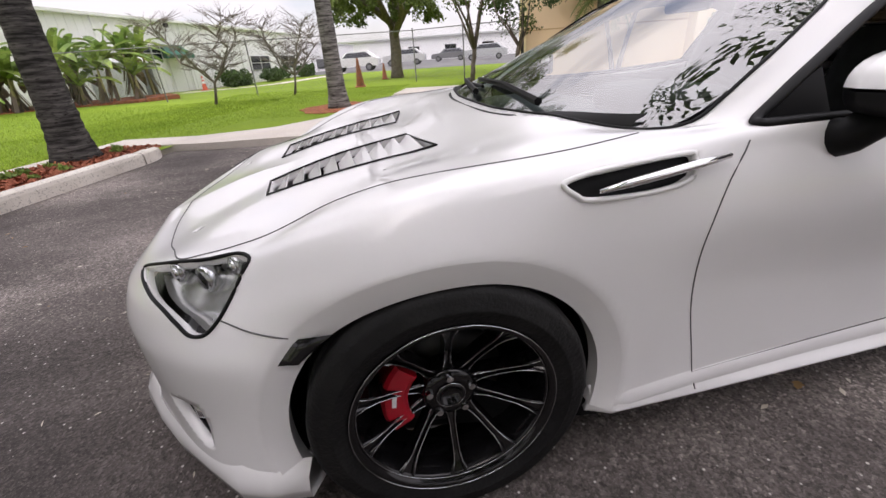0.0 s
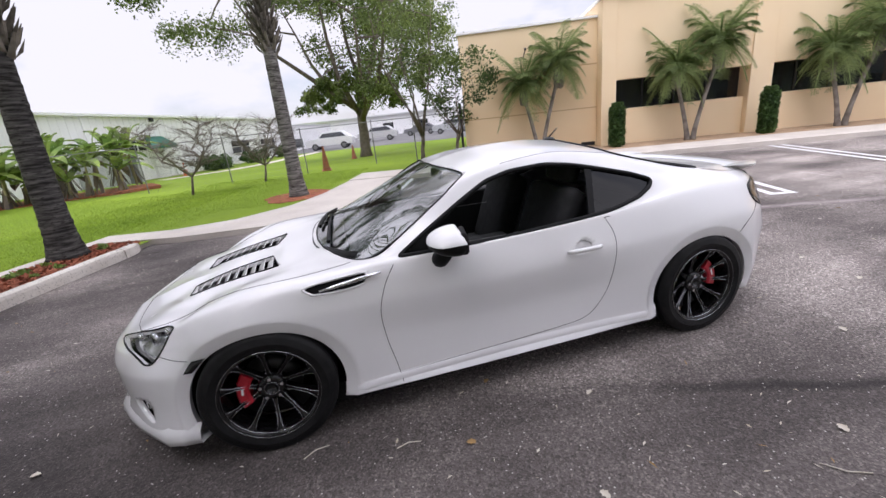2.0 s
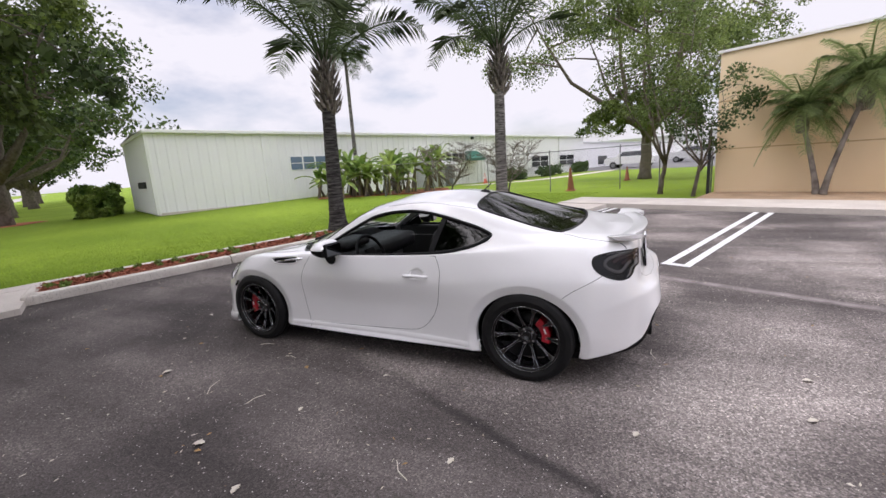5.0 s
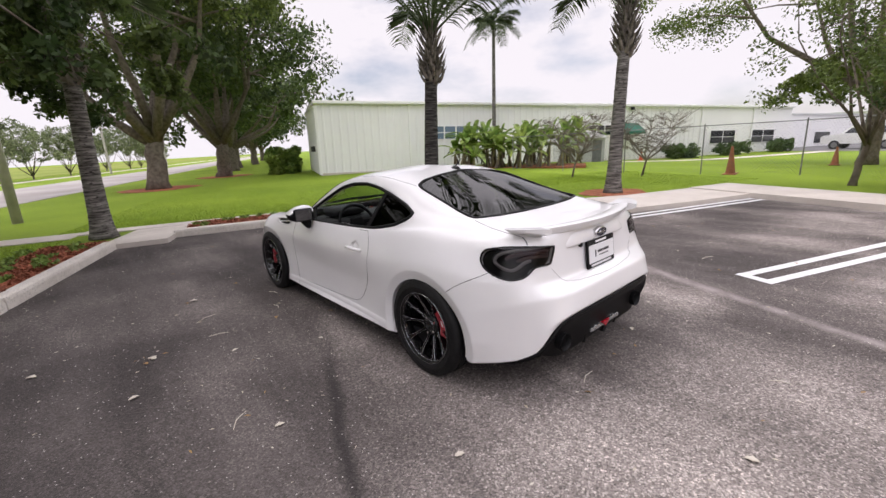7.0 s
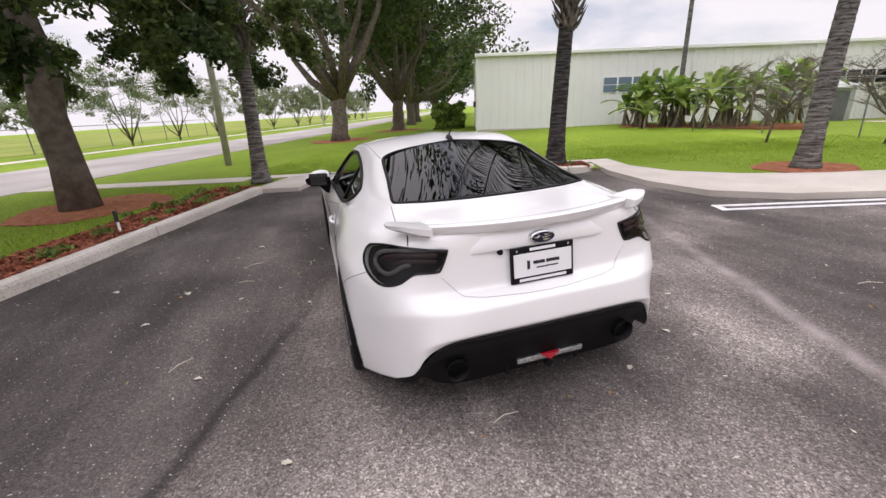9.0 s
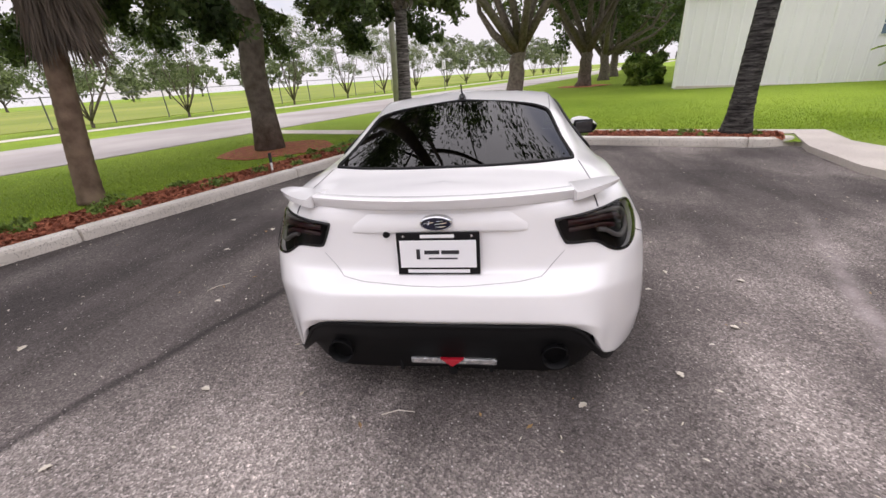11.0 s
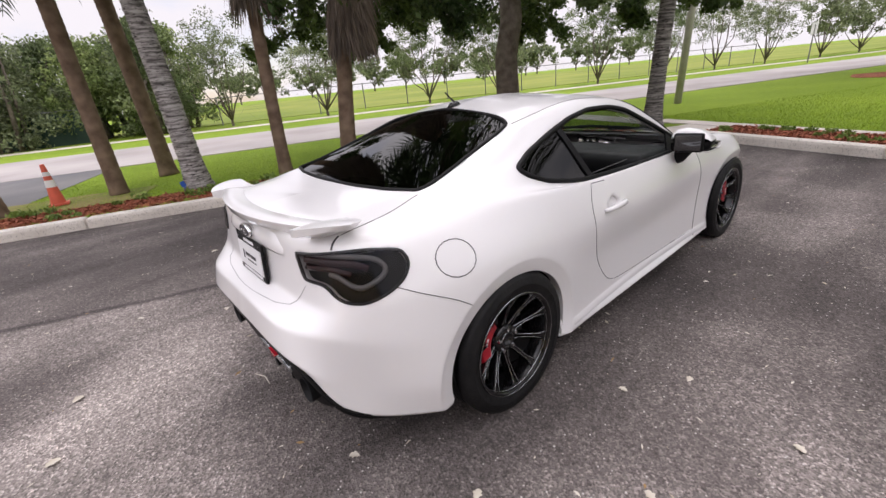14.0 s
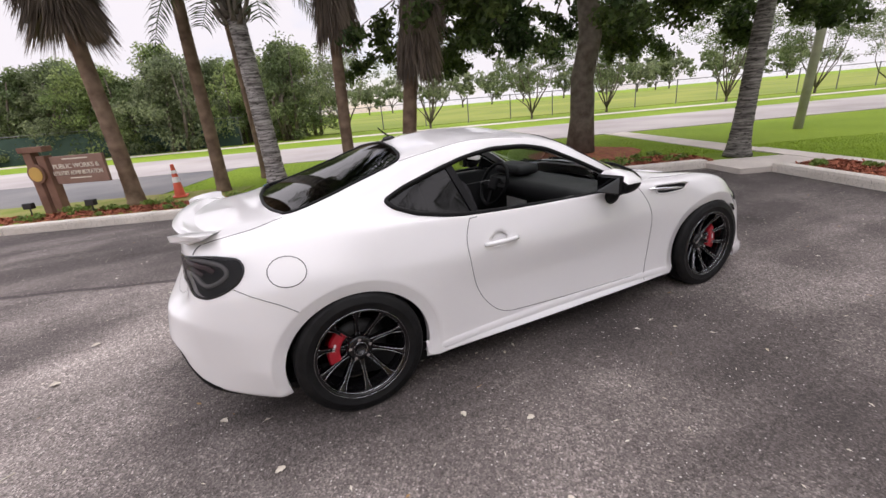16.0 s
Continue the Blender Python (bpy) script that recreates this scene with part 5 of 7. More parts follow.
DASH = material("dash_plastic", (0.013, 0.0135, 0.014), 0.6, 0, (0.020, 0.0205, 0.021), 9, 160, 0.2)
TINT = glass("tinted_glass", (0.5, 0.52, 0.55), 0.0, 0.05, 1.42)
SCREEN = glass("windscreen_glass", (0.84, 0.95, 0.93), 0.0, 0.85, 3.0)
LENS = glass("clear_lens", (1, 1, 1), 0.0, 0.95, 1.45)
SMOKE = glass("smoked_lens", (0.9, 0.88, 0.88), 0.02, 0.55, 1.36)
TAILRED = material("dark_red_lamp", (0.045, 0.004, 0.007), 0.25, 0, coat=0.6)
TAILGREY = material("lamp_light_bar", (0.27, 0.265, 0.26), 0.3, 0, coat=0.6)
RED = material("red_reflector", (0.42, 0.012, 0.025), 0.25, 0, coat=0.5)
PLATE = material("plate_white", (0.78, 0.78, 0.79), 0.4)
INK = material("plate_ink", (0.02, 0.02, 0.025), 0.5)
BADGE_BLUE = material("badge_blue", (0.004, 0.008, 0.030), 0.15, 0.2, coat=0.8)

# Character lines of one side, nose centre to tail centre: x, half width, height.
LINES = [
    [(-2.1, 0, .17), (-2.085, .36, .17), (-1.955, .6, .17), (-1.76, .802, .17), (-1.5, .858, .165), (-1.285, .868, .165), (-.95, .868, .183), (-.6, .868, .178), (-.1, .868, .173), (.4, .87, .173), (.8, .876, .178), (1.05, .88, .165), (1.285, .88, .18), (1.55, .86, .2), (1.689, .826, .205), (1.949, .661, .275), (2.051, .512, .458), (2.068, 0, .476)],
    [(-2.096, 0, .3), (-2.071, .36, .3), (-1.938, .609, .3), (-1.742, .784, .31), (-1.5, .868, .32), (-1.285, .882, .33), (-.95, .862, .27), (-.6, .846, .245), (-.1, .838, .235), (.4, .844, .24), (.8, .862, .265), (1.05, .88, .3), (1.285, .888, .33), (1.55, .872, .34), (1.709, .838, .34), (1.936, .673, .39), (2.079, .50, .497), (2.095, 0, .508)],
    [(-2.102, 0, .46), (-2.067, .37, .46), (-1.922, .63, .46), (-1.726, .773, .47), (-1.5, .856, .5), (-1.285, .886, .54), (-.95, .858, .49), (-.6, .832, .46), (-.1, .822, .44), (.4, .83, .45), (.8, .858, .48), (1.05, .882, .52), (1.285, .888, .55), (1.55, .872, .54), (1.721, .827, .53), (1.946, .676, .59), (2.065, .44, .612), (2.076, 0, .615)],
    [(-2.09, 0, .527), (-2.035, .38, .532), (-1.885, .627, .552), (-1.705, .722, .577), (-1.5, .834, .641), (-1.285, .874, .69), (-.95, .85, .665), (-.6, .84, .65), (-.1, .84, .64), (.4, .844, .65), (.8, .852, .67), (1.05, .86, .7), (1.285, .864, .725), (1.55, .846, .725), (1.734, .796, .705), (1.917, .665, .69), (1.965, .43, .668), (1.981, 0, .664)],
    [(-2.034, 0, .585), (-1.969, .38, .591), (-1.83, .587, .634), (-1.666, .671, .661), (-1.5, .76, .736), (-1.285, .806, .79), (-.95, .818, .8), (-.6, .802, .812), (-.1, .795, .818), (.4, .79, .832), (.8, .79, .855), (1.05, .79, .872), (1.285, .78, .882), (1.55, .752, .885), (1.709, .719, .88), (1.872, .616, .87), (1.943, .42, .872), (1.959, 0, .874)],
    [(-1.986, 0, .602), (-1.916, .33, .608), (-1.78, .53, .658), (-1.611, .615, .689), (-1.45, .645, .754), (-1.25, .665, .803), (-.95, .69, .826), (-.6, .752, .838), (-.1, .752, .846), (.4, .75, .862), (.8, .748, .888), (1.05, .735, .918), (1.285, .71, .935), (1.52, .672, .938), (1.675, .635, .93), (1.837, .555, .925), (1.912, .37, .93), (1.927, 0, .935)],
    [(-1.89, 0, .634), (-1.82, .25, .641), (-1.692, .4, .686), (-1.553, .465, .719), (-1.4, .495, .755), (-1.22, .51, .784), (-.95, .55, .832), (-.58, .715, .862), (-.1, .625, 1.09), (.38, .58, 1.165), (.78, .592, 1.1), (1.04, .64, 1.01), (1.27, .635, .975), (1.49, .582, .972), (1.635, .53, .952), (1.792, .47, .945), (1.857, .31, .945), (1.872, 0, .948)],
    [(-1.792, 0, .666), (-1.712, .16, .673), (-1.593, .27, .709), (-1.474, .315, .736), (-1.33, .335, .76), (-1.17, .345, .784), (-.92, .39, .848), (-.6, .54, .962), (-.1, .49, 1.168), (.38, .455, 1.222), (.76, .455, 1.18), (1.02, .485, 1.105), (1.26, .5, 1.035), (1.46, .485, .988), (1.595, .42, .965), (1.722, .36, .955), (1.777, .22, .952), (1.797, 0, .955)],
    [(-1.7, 0, .689), (-1.62, 0, .703), (-1.52, 0, .727), (-1.42, 0, .751), (-1.28, 0, .772), (-1.12, 0, .797), (-.9, 0, .866), (-.6, 0, 1.01), (-.1, 0, 1.205), (.36, 0, 1.258), (.74, 0, 1.228), (1, 0, 1.155), (1.23, 0, 1.08), (1.43, 0, 1.012), (1.555, 0, .975), (1.652, 0, .962), (1.707, 0, .957), (1.737, 0, .958)],
]


def spline(points, per):
    """Catmull-Rom through rows of an array; its ends go on straight."""
    p = np.array(points, float)
    p = np.concatenate([[2 * p[0] - p[1]], p, [2 * p[-1] - p[-2]]])
    out = []
    for i in range(1, len(p) - 2):
        for t in np.linspace(0, 1, per, endpoint=False):
            a, b, c, d = p[i - 1], p[i], p[i + 1], p[i + 2]
            out.append(0.5 * (2 * b + (c - a) * t + (2 * a - 5 * b + 4 * c - d) * t * t + (3 * b - a - 3 * c + d) * t ** 3))
    out.append(p[-2])
    return np.array(out)


PS, PK = 20, 14
rail_grid = np.array([spline(ln, PS) for ln in LINES])
half = np.array([spline(rail_grid[:, i], PK) for i in range(rail_grid.shape[1])])
NS, NK = half.shape[:2]
# creases: towards the character lines themselves at nose and tail, softly rounded
crisp = np.zeros_like(half)
for j in range(3):
    for i in range(NS):
        crisp[i, :, j] = np.interp(np.arange(NK) / PK, np.arange(len(LINES)), rail_grid[:, i, j])
for _ in range(2):
    crisp[:, 1:-1] = (crisp[:, :-2] + 2 * crisp[:, 1:-1] + crisp[:, 2:]) / 4


def ease(a, b, t):
    t = np.clip((t - a) / (b - a), 0, 1)
    return t * t * (3 - 2 * t)


s_at, k_at = (np.arange(NS) / PS)[:, None], (np.arange(NK) / PK)[None]
wgt = np.maximum(0.85 * ease(12.6, 14.2, s_at), np.maximum(0.55 * ease(4.6, 3.0, s_at), 0.3)) * ease(4.3, 3.4, k_at)
half = half * (1 - wgt[..., None]) + crisp * wgt[..., None]
half[0, :, 1] = half[-1, :, 1] = 0
half[:, -1, 1] = 0
half[..., 1] = np.maximum(half[..., 1], 0)
kk = np.tile(np.arange(NK) / PK, (NS, 1))
ss = np.tile((np.arange(NS) / PS)[:, None], (1, NK))
V0 = half.reshape(-1, 3)
V = np.concatenate([V0, V0 * [1, -1, 1]])
KP, SP = np.tile(kk.ravel(), 2), np.tile(ss.ravel(), 2)
idx = np.arange(NS * NK).reshape(NS, NK)
q = np.stack([idx[:-1, :-1], idx[1:, :-1], idx[1:, 1:], idx[:-1, 1:]], -1).reshape(-1, 4)
F = np.concatenate([q[:, ::-1], q + NS * NK])
LAB = np.zeros(len(F), int)
# the wings turn in towards the arches, under a folded flange
V_FAIR, F_FAIR = V.copy(), F.copy()
ARCH_AT = 1.275, 0.302, 0.357, 0.325
for wx in (-ARCH_AT[0], ARCH_AT[0]):
    e_ = np.hypot((V[:, 0] - wx) / ARCH_AT[2], (V[:, 2] - ARCH_AT[1]) / ARCH_AT[3])
    V[:, 1] -= np.sign(V[:, 1]) * 0.030 * np.clip((1.155 - e_) / 0.155, 0, 1) * ((KP < 4.6) & (np.abs(V[:, 1]) > 0.6) & (e_ > 0.6))


def poly_sdf(px, pz, poly):
    """Signed distance to a closed outline; negative inside."""
    poly = np.array(poly, float)
    d = np.full(len(px), 1e9)
    inside = np.zeros(len(px), bool)
    for (ax, az), (bx, bz) in zip(poly, np.roll(poly, -1, 0)):
        ex, ez = bx - ax, bz - az
        t = np.clip(((px - ax) * ex + (pz - az) * ez) / (ex * ex + ez * ez + 1e-12), 0, 1)
        d = np.minimum(d, np.hypot(px - ax - t * ex, pz - az - t * ez))
        hit = ((az > pz) != (bz > pz)) & (px < ex * (pz - az) / (ez + 1e-12) + ax)
        inside ^= hit
    return np.where(inside, -d, d)


def carve(sd, label, where):
    """Gives the faces inside the outline a label; vertices along it move onto it."""
    global F, LAB
    sd = np.where(where, sd, 1.0)
    fm = np.where((sd[F] < 0.05).any(1) & (LAB == 0))[0]
    e = np.concatenate([F[fm][:, [i, (i + 1) % 4]] for i in range(4)])
    e = np.unique(np.sort(e, 1), axis=0)
    e = e[(sd[e[:, 0]] * sd[e[:, 1]] < 0) & where[e[:, 0]] & where[e[:, 1]]]
    order = np.argsort(np.abs(sd[e]).min(1))
    for a, b in e[order]:
        if sd[a] * sd[b] >= 0:
            continue
        t = sd[a] / (sd[a] - sd[b])
        p = V[a] + (V[b] - V[a]) * t
        m = a if abs(sd[a]) < abs(sd[b]) else b
        V[m] = p
        sd[m] = 0
    LAB[fm[(sd[F[fm]] <= 1e-9).all(1)]] = label
    extra = []
    for i in fm:
        fc = F[i].copy()
        sg = sd[fc]
        if LAB[i] == 0 and (sg < -1e-9).any() and (sg > 1e-9).any():
            for k in range(4):
                if abs(sg[k]) <= 1e-9 and abs(sg[(k + 2) % 4]) <= 1e-9:
                    a, b, c, d = fc[k], fc[(k + 1) % 4], fc[(k + 2) % 4], fc[(k + 3) % 4]
                    F[i] = (a, b, c, c)
                    LAB[i] = label if sd[b] < 0 else 0
                    extra.append(((c, d, a, a), label if sd[d] < 0 else 0))
                    break
    if extra:
        F = np.concatenate([F, np.array([e_[0] for e_ in extra])])
        LAB = np.concatenate([LAB, np.array([e_[1] for e_ in extra])])


def smooth_poly(pts, per=6):
    p = list(pts) + [pts[0]]
    p = np.array([p[-2]] + p + [p[1]])
    out = []
    for i in range(1, len(p) - 2):
        for t in np.linspace(0, 1, per, endpoint=False):
            a, b, c, d = p[i - 1], p[i], p[i + 1], p[i + 2]
            out.append(0.5 * (2 * b + (c - a) * t + (2 * a - 5 * b + 4 * c - d) * t * t + (3 * b - a - 3 * c + d) * t ** 3))
    return out


X, Z, AY = (lambda: V[:, 0]), (lambda: V[:, 2]), (lambda: np.abs(V[:, 1]))
HUB_Z = 0.308
WHEEL_X, ARCH_Z, ARCH_X, ARCH = ARCH_AT
DLO = [(-.60, .808), (-.42, .912), (-.22, 1.018), (-.02, 1.114), (.13, 1.146), (.34, 1.154), (.52, 1.130), (.72, 1.080), (.90, 1.030), (1.015, .985), (.985, .952), (.88, .908), (.74, .878), (.62, .860), (.40, .846), (.13, .834), (-.12, .826), (-.34, .818), (-.50, .811)]
for wx in (-WHEEL_X, WHEEL_X):
    carve(np.hypot((X() - wx) * ARCH / ARCH_X, Z() - ARCH_Z) - ARCH, 1, (KP < 4.6) & (AY() > 0.6))
carve(poly_sdf(X(), Z(), DLO), 2, (KP > 4.5) & (KP < 7.6) & (AY() > 0.4))
WS = [(-.958, 0), (-.950, .20), (-.915, .42), (-.868, .545), (-.790, .660), (-.730, .700), (-.655, .705), (-.52, .680), (-.42, .660), (-.25, .612), (-.105, .535), (-.125, .42), (-.160, .18), (-.172, 0)]
WS = WS + [(x, -y) for x, y in WS[-2:0:-1]]
carve(poly_sdf(X(), V[:, 1], WS), 4, (KP > 5.4) & (X() < 0.1) & (X() > -1.0))
RW = [(.79, 0), (.80, .25), (.825, .43), (.86, .492), (.92, .505), (1.20, .530), (1.42, .560), (1.475, .555), (1.52, .40), (1.545, .2), (1.55, 0)]
RW = RW + [(x, -y) for x, y in RW[-2:0:-1]]
carve(poly_sdf(X(), V[:, 1], RW), 5, (KP > 5.6) & (X() > 0.7) & (X() < 1.6))
HEAD = [(-1.648, .670), (-1.735, .657), (-1.83, .639), (-1.945, .592), (-1.905, .577), (-1.855, .567), (-1.825, .547), (-1.798, .526), (-1.765, .529), (-1.735, .551), (-1.70, .591), (-1.662, .645)]
carve(poly_sdf(X(), Z(), HEAD), 6, (KP > 1.8) & (KP < 5.6) & (AY() > 0.35) & (X() < -1.5))
TAIL = [(.194, .846), (.205, .853), (.28, .861), (.42, .872), (.55, .875), (.64, .869), (.73, .855), (.764, .815), (.745, .773), (.69, .742), (.625, .722), (.555, .712), (.475, .717), (.42, .732), (.375, .756), (.335, .765), (.245, .763), (.222, .775)]
carve(poly_sdf(AY() - X() + 1.7, Z(), TAIL), 7, (KP > 2.2) & (KP < 5.2) & (X() > 1.6))
for sgn in (1, -1):
    VENT = [(-1.665, .165), (-1.650, .345), (-1.175, .375), (-1.225, .130)]
    carve(poly_sdf(X(), V[:, 1] * sgn, VENT), 9, (KP > 5) & (X() < -0.95) & (V[:, 1] * sgn > 0))
FVENT = [(-1.035, .781), (-1.015, .790), (-.96, .797), (-.86, .803), (-.755, .806), (-.738, .800), (-.742, .770), (-.750, .757), (-.785, .748), (-.86, .743), (-.98, .748), (-1.01, .760)]
carve(poly_sdf(X(), Z(), FVENT), 10, (KP > 2.8) & (KP < 4.7) & (AY() > 0.6) & (X() < -0.5))
GRILLE = [(0, .22), (.50, .22), (.56, .30), (.50, .43), (.36, .46), (0, .46)]
carve(poly_sdf(AY(), Z(), GRILLE + [(-.3, .46), (-.3, .22)]), 11, (KP < 3) & (X() < -1.8))
FOG = [(.628, .326), (.675, .344), (.722, .345), (.734, .300), (.742, .240), (.722, .232), (.690, .256), (.655, .286)]
carve(poly_sdf(AY(), Z(), FOG), 12, (KP < 2.6) & (X() < -1.72))

CUP = [(.452 + .056 * math.cos(a * .3927), .712 + .034 * math.sin(a * .3927)) for a in range(16)]
carve(poly_sdf(X(), Z(), CUP), 13, (KP > 2.6) & (KP < 4.4) & (AY() > 0.6) & (X() > .2) & (X() < .7))

coupe = thing("coupe", "pearl white two-door sports coupe with black wheels on the asphalt", "car")


def pick(labels, keep=None):
    m = np.isin(LAB, labels)
    if keep is not None:
        m &= keep
    f = F[m]
    used, inv = np.unique(f, return_inverse=True)
    return V[used].copy(), inv.reshape(-1, 4), used


def shell(name, labels, mat, label="", keep=None, inset=0.0, parent=None, thick=0.0, fair=False, hug=False):
    v, f, _ = pick(labels, keep)
    bm = bmesh.new()
    bv = [bm.verts.new(p) for p in v]
    for fc in f:
        try:
            bm.faces.new([bv[i] for i in dict.fromkeys(fc)])
        except ValueError:
            pass
    bmesh.ops.remove_doubles(bm, verts=bm.verts, dist=0.0004)
    if fair:
        p = np.array([w.co for w in bm.verts])
        xm, xs_ = p[:, 0].mean(), np.ptp(p[:, 0]) / 2
        basis = lambda x, y: np.stack([((x - xm) / xs_) ** i * (y / 0.6) ** j for i in range(3) for j in (0, 2) if i + j < 4], 1)
        co_, *_ = np.linalg.lstsq(basis(p[:, 0], p[:, 1]), p[:, 2], rcond=None)
        fit = basis(p[:, 0], p[:, 1]) @ co_
        if hug:
            # near its rim the sheet keeps to the body, so that no gap opens along the seal
            rim = np.array([i for i, w in enumerate(bm.verts) if w.is_boundary])
            gap = np.hypot(p[:, None, 0] - p[None, rim, 0], p[:, None, 1] - p[None, rim, 1])
            near_ = np.exp(-(gap / 0.22) ** 2) + 1e-9
            fit += near_ @ (p[:, 2] - fit)[rim] / near_.sum(1) * np.exp(-(gap.min(1) / 0.22) ** 2)
        for w, z in zip(bm.verts, fit):
            w.co.z = z
    bm.normal_update()
    if inset:
        for w in bm.verts:
            w.co -= w.normal * inset
    if thick:
        edge = [e for e in bm.edges if e.is_boundary]
        nrm = {w: w.normal.copy() for e in edge for w in e.verts}
        r = bmesh.ops.extrude_edge_only(bm, edges=edge)
        src = {w.co.to_tuple(5): nrm[w] for w in nrm}
        for g in r["geom"]:
            if isinstance(g, bmesh.types.BMVert):
                n = src.get(g.co.to_tuple(5))
                if n is not None:
                    g.co -= n * thick
    return part(name, bm, mat, parent or coupe, label, True)


def loops(labels, keep=None):
    """Closed outlines of the faces that carry these labels."""
    v, f, _ = pick(labels, keep)
    cnt = {}
    key = [tuple(np.round(p, 4)) for p in v]
    for fc in f:
        for i in range(4):
            a, b = key[fc[i]], key[fc[(i + 1) % 4]]
            if a != b:
                k = (min(a, b), max(a, b))
                cnt[k] = cnt.get(k, 0) + 1
    nxt = {}
    for (a, b), c in cnt.items():
        if c == 1:
            nxt.setdefault(a, []).append(b)
            nxt.setdefault(b, []).append(a)
    out, seen = [], set()
    for s in nxt:
        if s in seen:
            continue
        path, cur, prev = [s], s, None
        seen.add(s)
        while True:
            go = [n for n in nxt[cur] if n != prev and n not in seen]
            if not go:
                break
            prev, cur = cur, go[0]
            seen.add(cur)
            path.append(cur)
        if len(path) > 6:
            out.append([Vector(p) for p in path])
    return out


def rim_tube(name, labels, keep, r, mat, label="", relax=2):
    for path in loops(labels, keep):
        n = len(path)
        for _ in range(relax):
            path = [(path[i - 1] + path[i] * 2 + path[(i + 1) % n]) / 4 for i in range(n)]
        path = path + [path[0], path[1]]
        v, f = tube(path, [r] * len(path), 8, False)
        mesh_ob(name, v, f, mat, coupe, label, True)


left, right = V[F].mean(1)[:, 1] < 0, V[F].mean(1)[:, 1] > 0
body = shell("body", [0], PAINT, "pearl white painted body shell", thick=0.022)
quarter = V[F].mean(1)[:, 0] > 0.565 + 0.26 * (V[F].mean(1)[:, 2] - 0.867)
for side in (left, right):
    shell("quarter_window", [2], TINT, "dark tinted quarter window", side & quarter, 0.006)
    rim_tube("window_surround", [2], side, 0.013, TRIM, "black window surround")
    h = shell("headlight", [6], LENS, "clear headlight with a chrome reflector", side, 0.002)
    t = shell("tail_light", [7], SMOKE, "smoked black tail light", side, -0.010)
    shell("tail_bucket", [7], TRIM, "", side, 0.022, t)
    shell("headlight_bucket", [6], HOUSING, "", side, 0.045, h)
    shell("fender_vent", [10], TRIM, "black side vent", side, 0.016)
    shell("fog_recess", [12], TRIM, "", side, 0.03)
    shell("handle_cup", [13], PAINT, "recess behind the door handle", side, 0.019)
shell("windscreen", [4], SCREEN, "clear windscreen", None, 0.004, fair=True, hug=True).visible_shadow = False
shell("rear_window", [5], TINT, "dark tinted rear window", None, 0.002, fair=True)
rim_tube("windscreen_seal", [4], None, 0.0045, TRIM)
rim_tube("rear_window_seal", [5], None, 0.009, TRIM)
shell("grille", [11], TRIM, "black front grille", None, 0.04)

tree = BVHTree.FromPolygons([tuple(p) for p in V], [tuple(dict.fromkeys(map(int, f))) for f, l in zip(F, LAB) if l in (0, 8, 9)])


def on_side(x, z, sgn, lift=0.0):
    hit = tree.ray_cast(Vector((x, sgn * 2, z)), Vector((0, -sgn, 0)))
    return hit[0] + hit[1] * lift * (1 if hit[1].y * sgn > 0 else -1) if hit[0] is not None else Vector((x, sgn * 0.85, z))


def on_top(x, y, lift=0.0):
    hit = tree.ray_cast(Vector((x, y, 3)), Vector((0, 0, -1)))
    return hit[0] + Vector((0, 0, lift)) if hit[0] is not None else Vector((x, y, 0.8))


def on_back(y, z, lift=0.0):
    hit = tree.ray_cast(Vector((3, y, z)), Vector((-1, 0, 0)))
    return hit[0] + Vector((lift, 0, 0)) if hit[0] is not None else Vector((2.0, y, z))


def seam(pts, fn, r=0.0020, closed=False, mat=SEAM, name="panel_gap"):
    """A dark shut line that follows the body."""
    dense = []
    rng_ = zip(pts, pts[1:] + ([pts[0]] if closed else []))
    for a, b in rng_:
        a, b = Vector(a), Vector(b)
        n = max(1, int((b - a).length / 0.03))
        dense += [a.lerp(b, i / n) for i in range(n)]
    dense.append(Vector(pts[0] if closed else pts[-1]))
    path = [fn(*p) for p in dense]
    v, f = tube(path, [r] * len(path), 5, False)
    return mesh_ob(name, v, f, mat, coupe, smooth=True)


whole = BVHTree.FromPolygons([tuple(p) for p in V], [tuple(dict.fromkeys(map(int, f))) for f, l in zip(F, LAB) if l != 1])


fair = BVHTree.FromPolygons([tuple(p) for p in V_FAIR], [tuple(dict.fromkeys(map(int, f))) for f in F_FAIR])


def outline(name, poly, fn, r, mat, label="", per=5):
    """A closed bead along a smooth outline laid onto the body."""
    path = [fn(*p) for p in smooth_poly([np.array(p) for p in poly], per)]
    path = [p for p in path if p is not None]
    v, f = tube(path + path[:2], [r] * (len(path) + 2), 8, False)
    return mesh_ob(name, v, f, mat, coupe, label, True)


def from_side(x, z, s):
    return whole.ray_cast(Vector((x, s * 2, z)), Vector((0, -s, 0)))[0]


def from_corner(w, z, s):
    return whole.ray_cast(Vector((2.7, s * (w + 1), z)), Vector((-1, -s, 0)).normalized())[0]


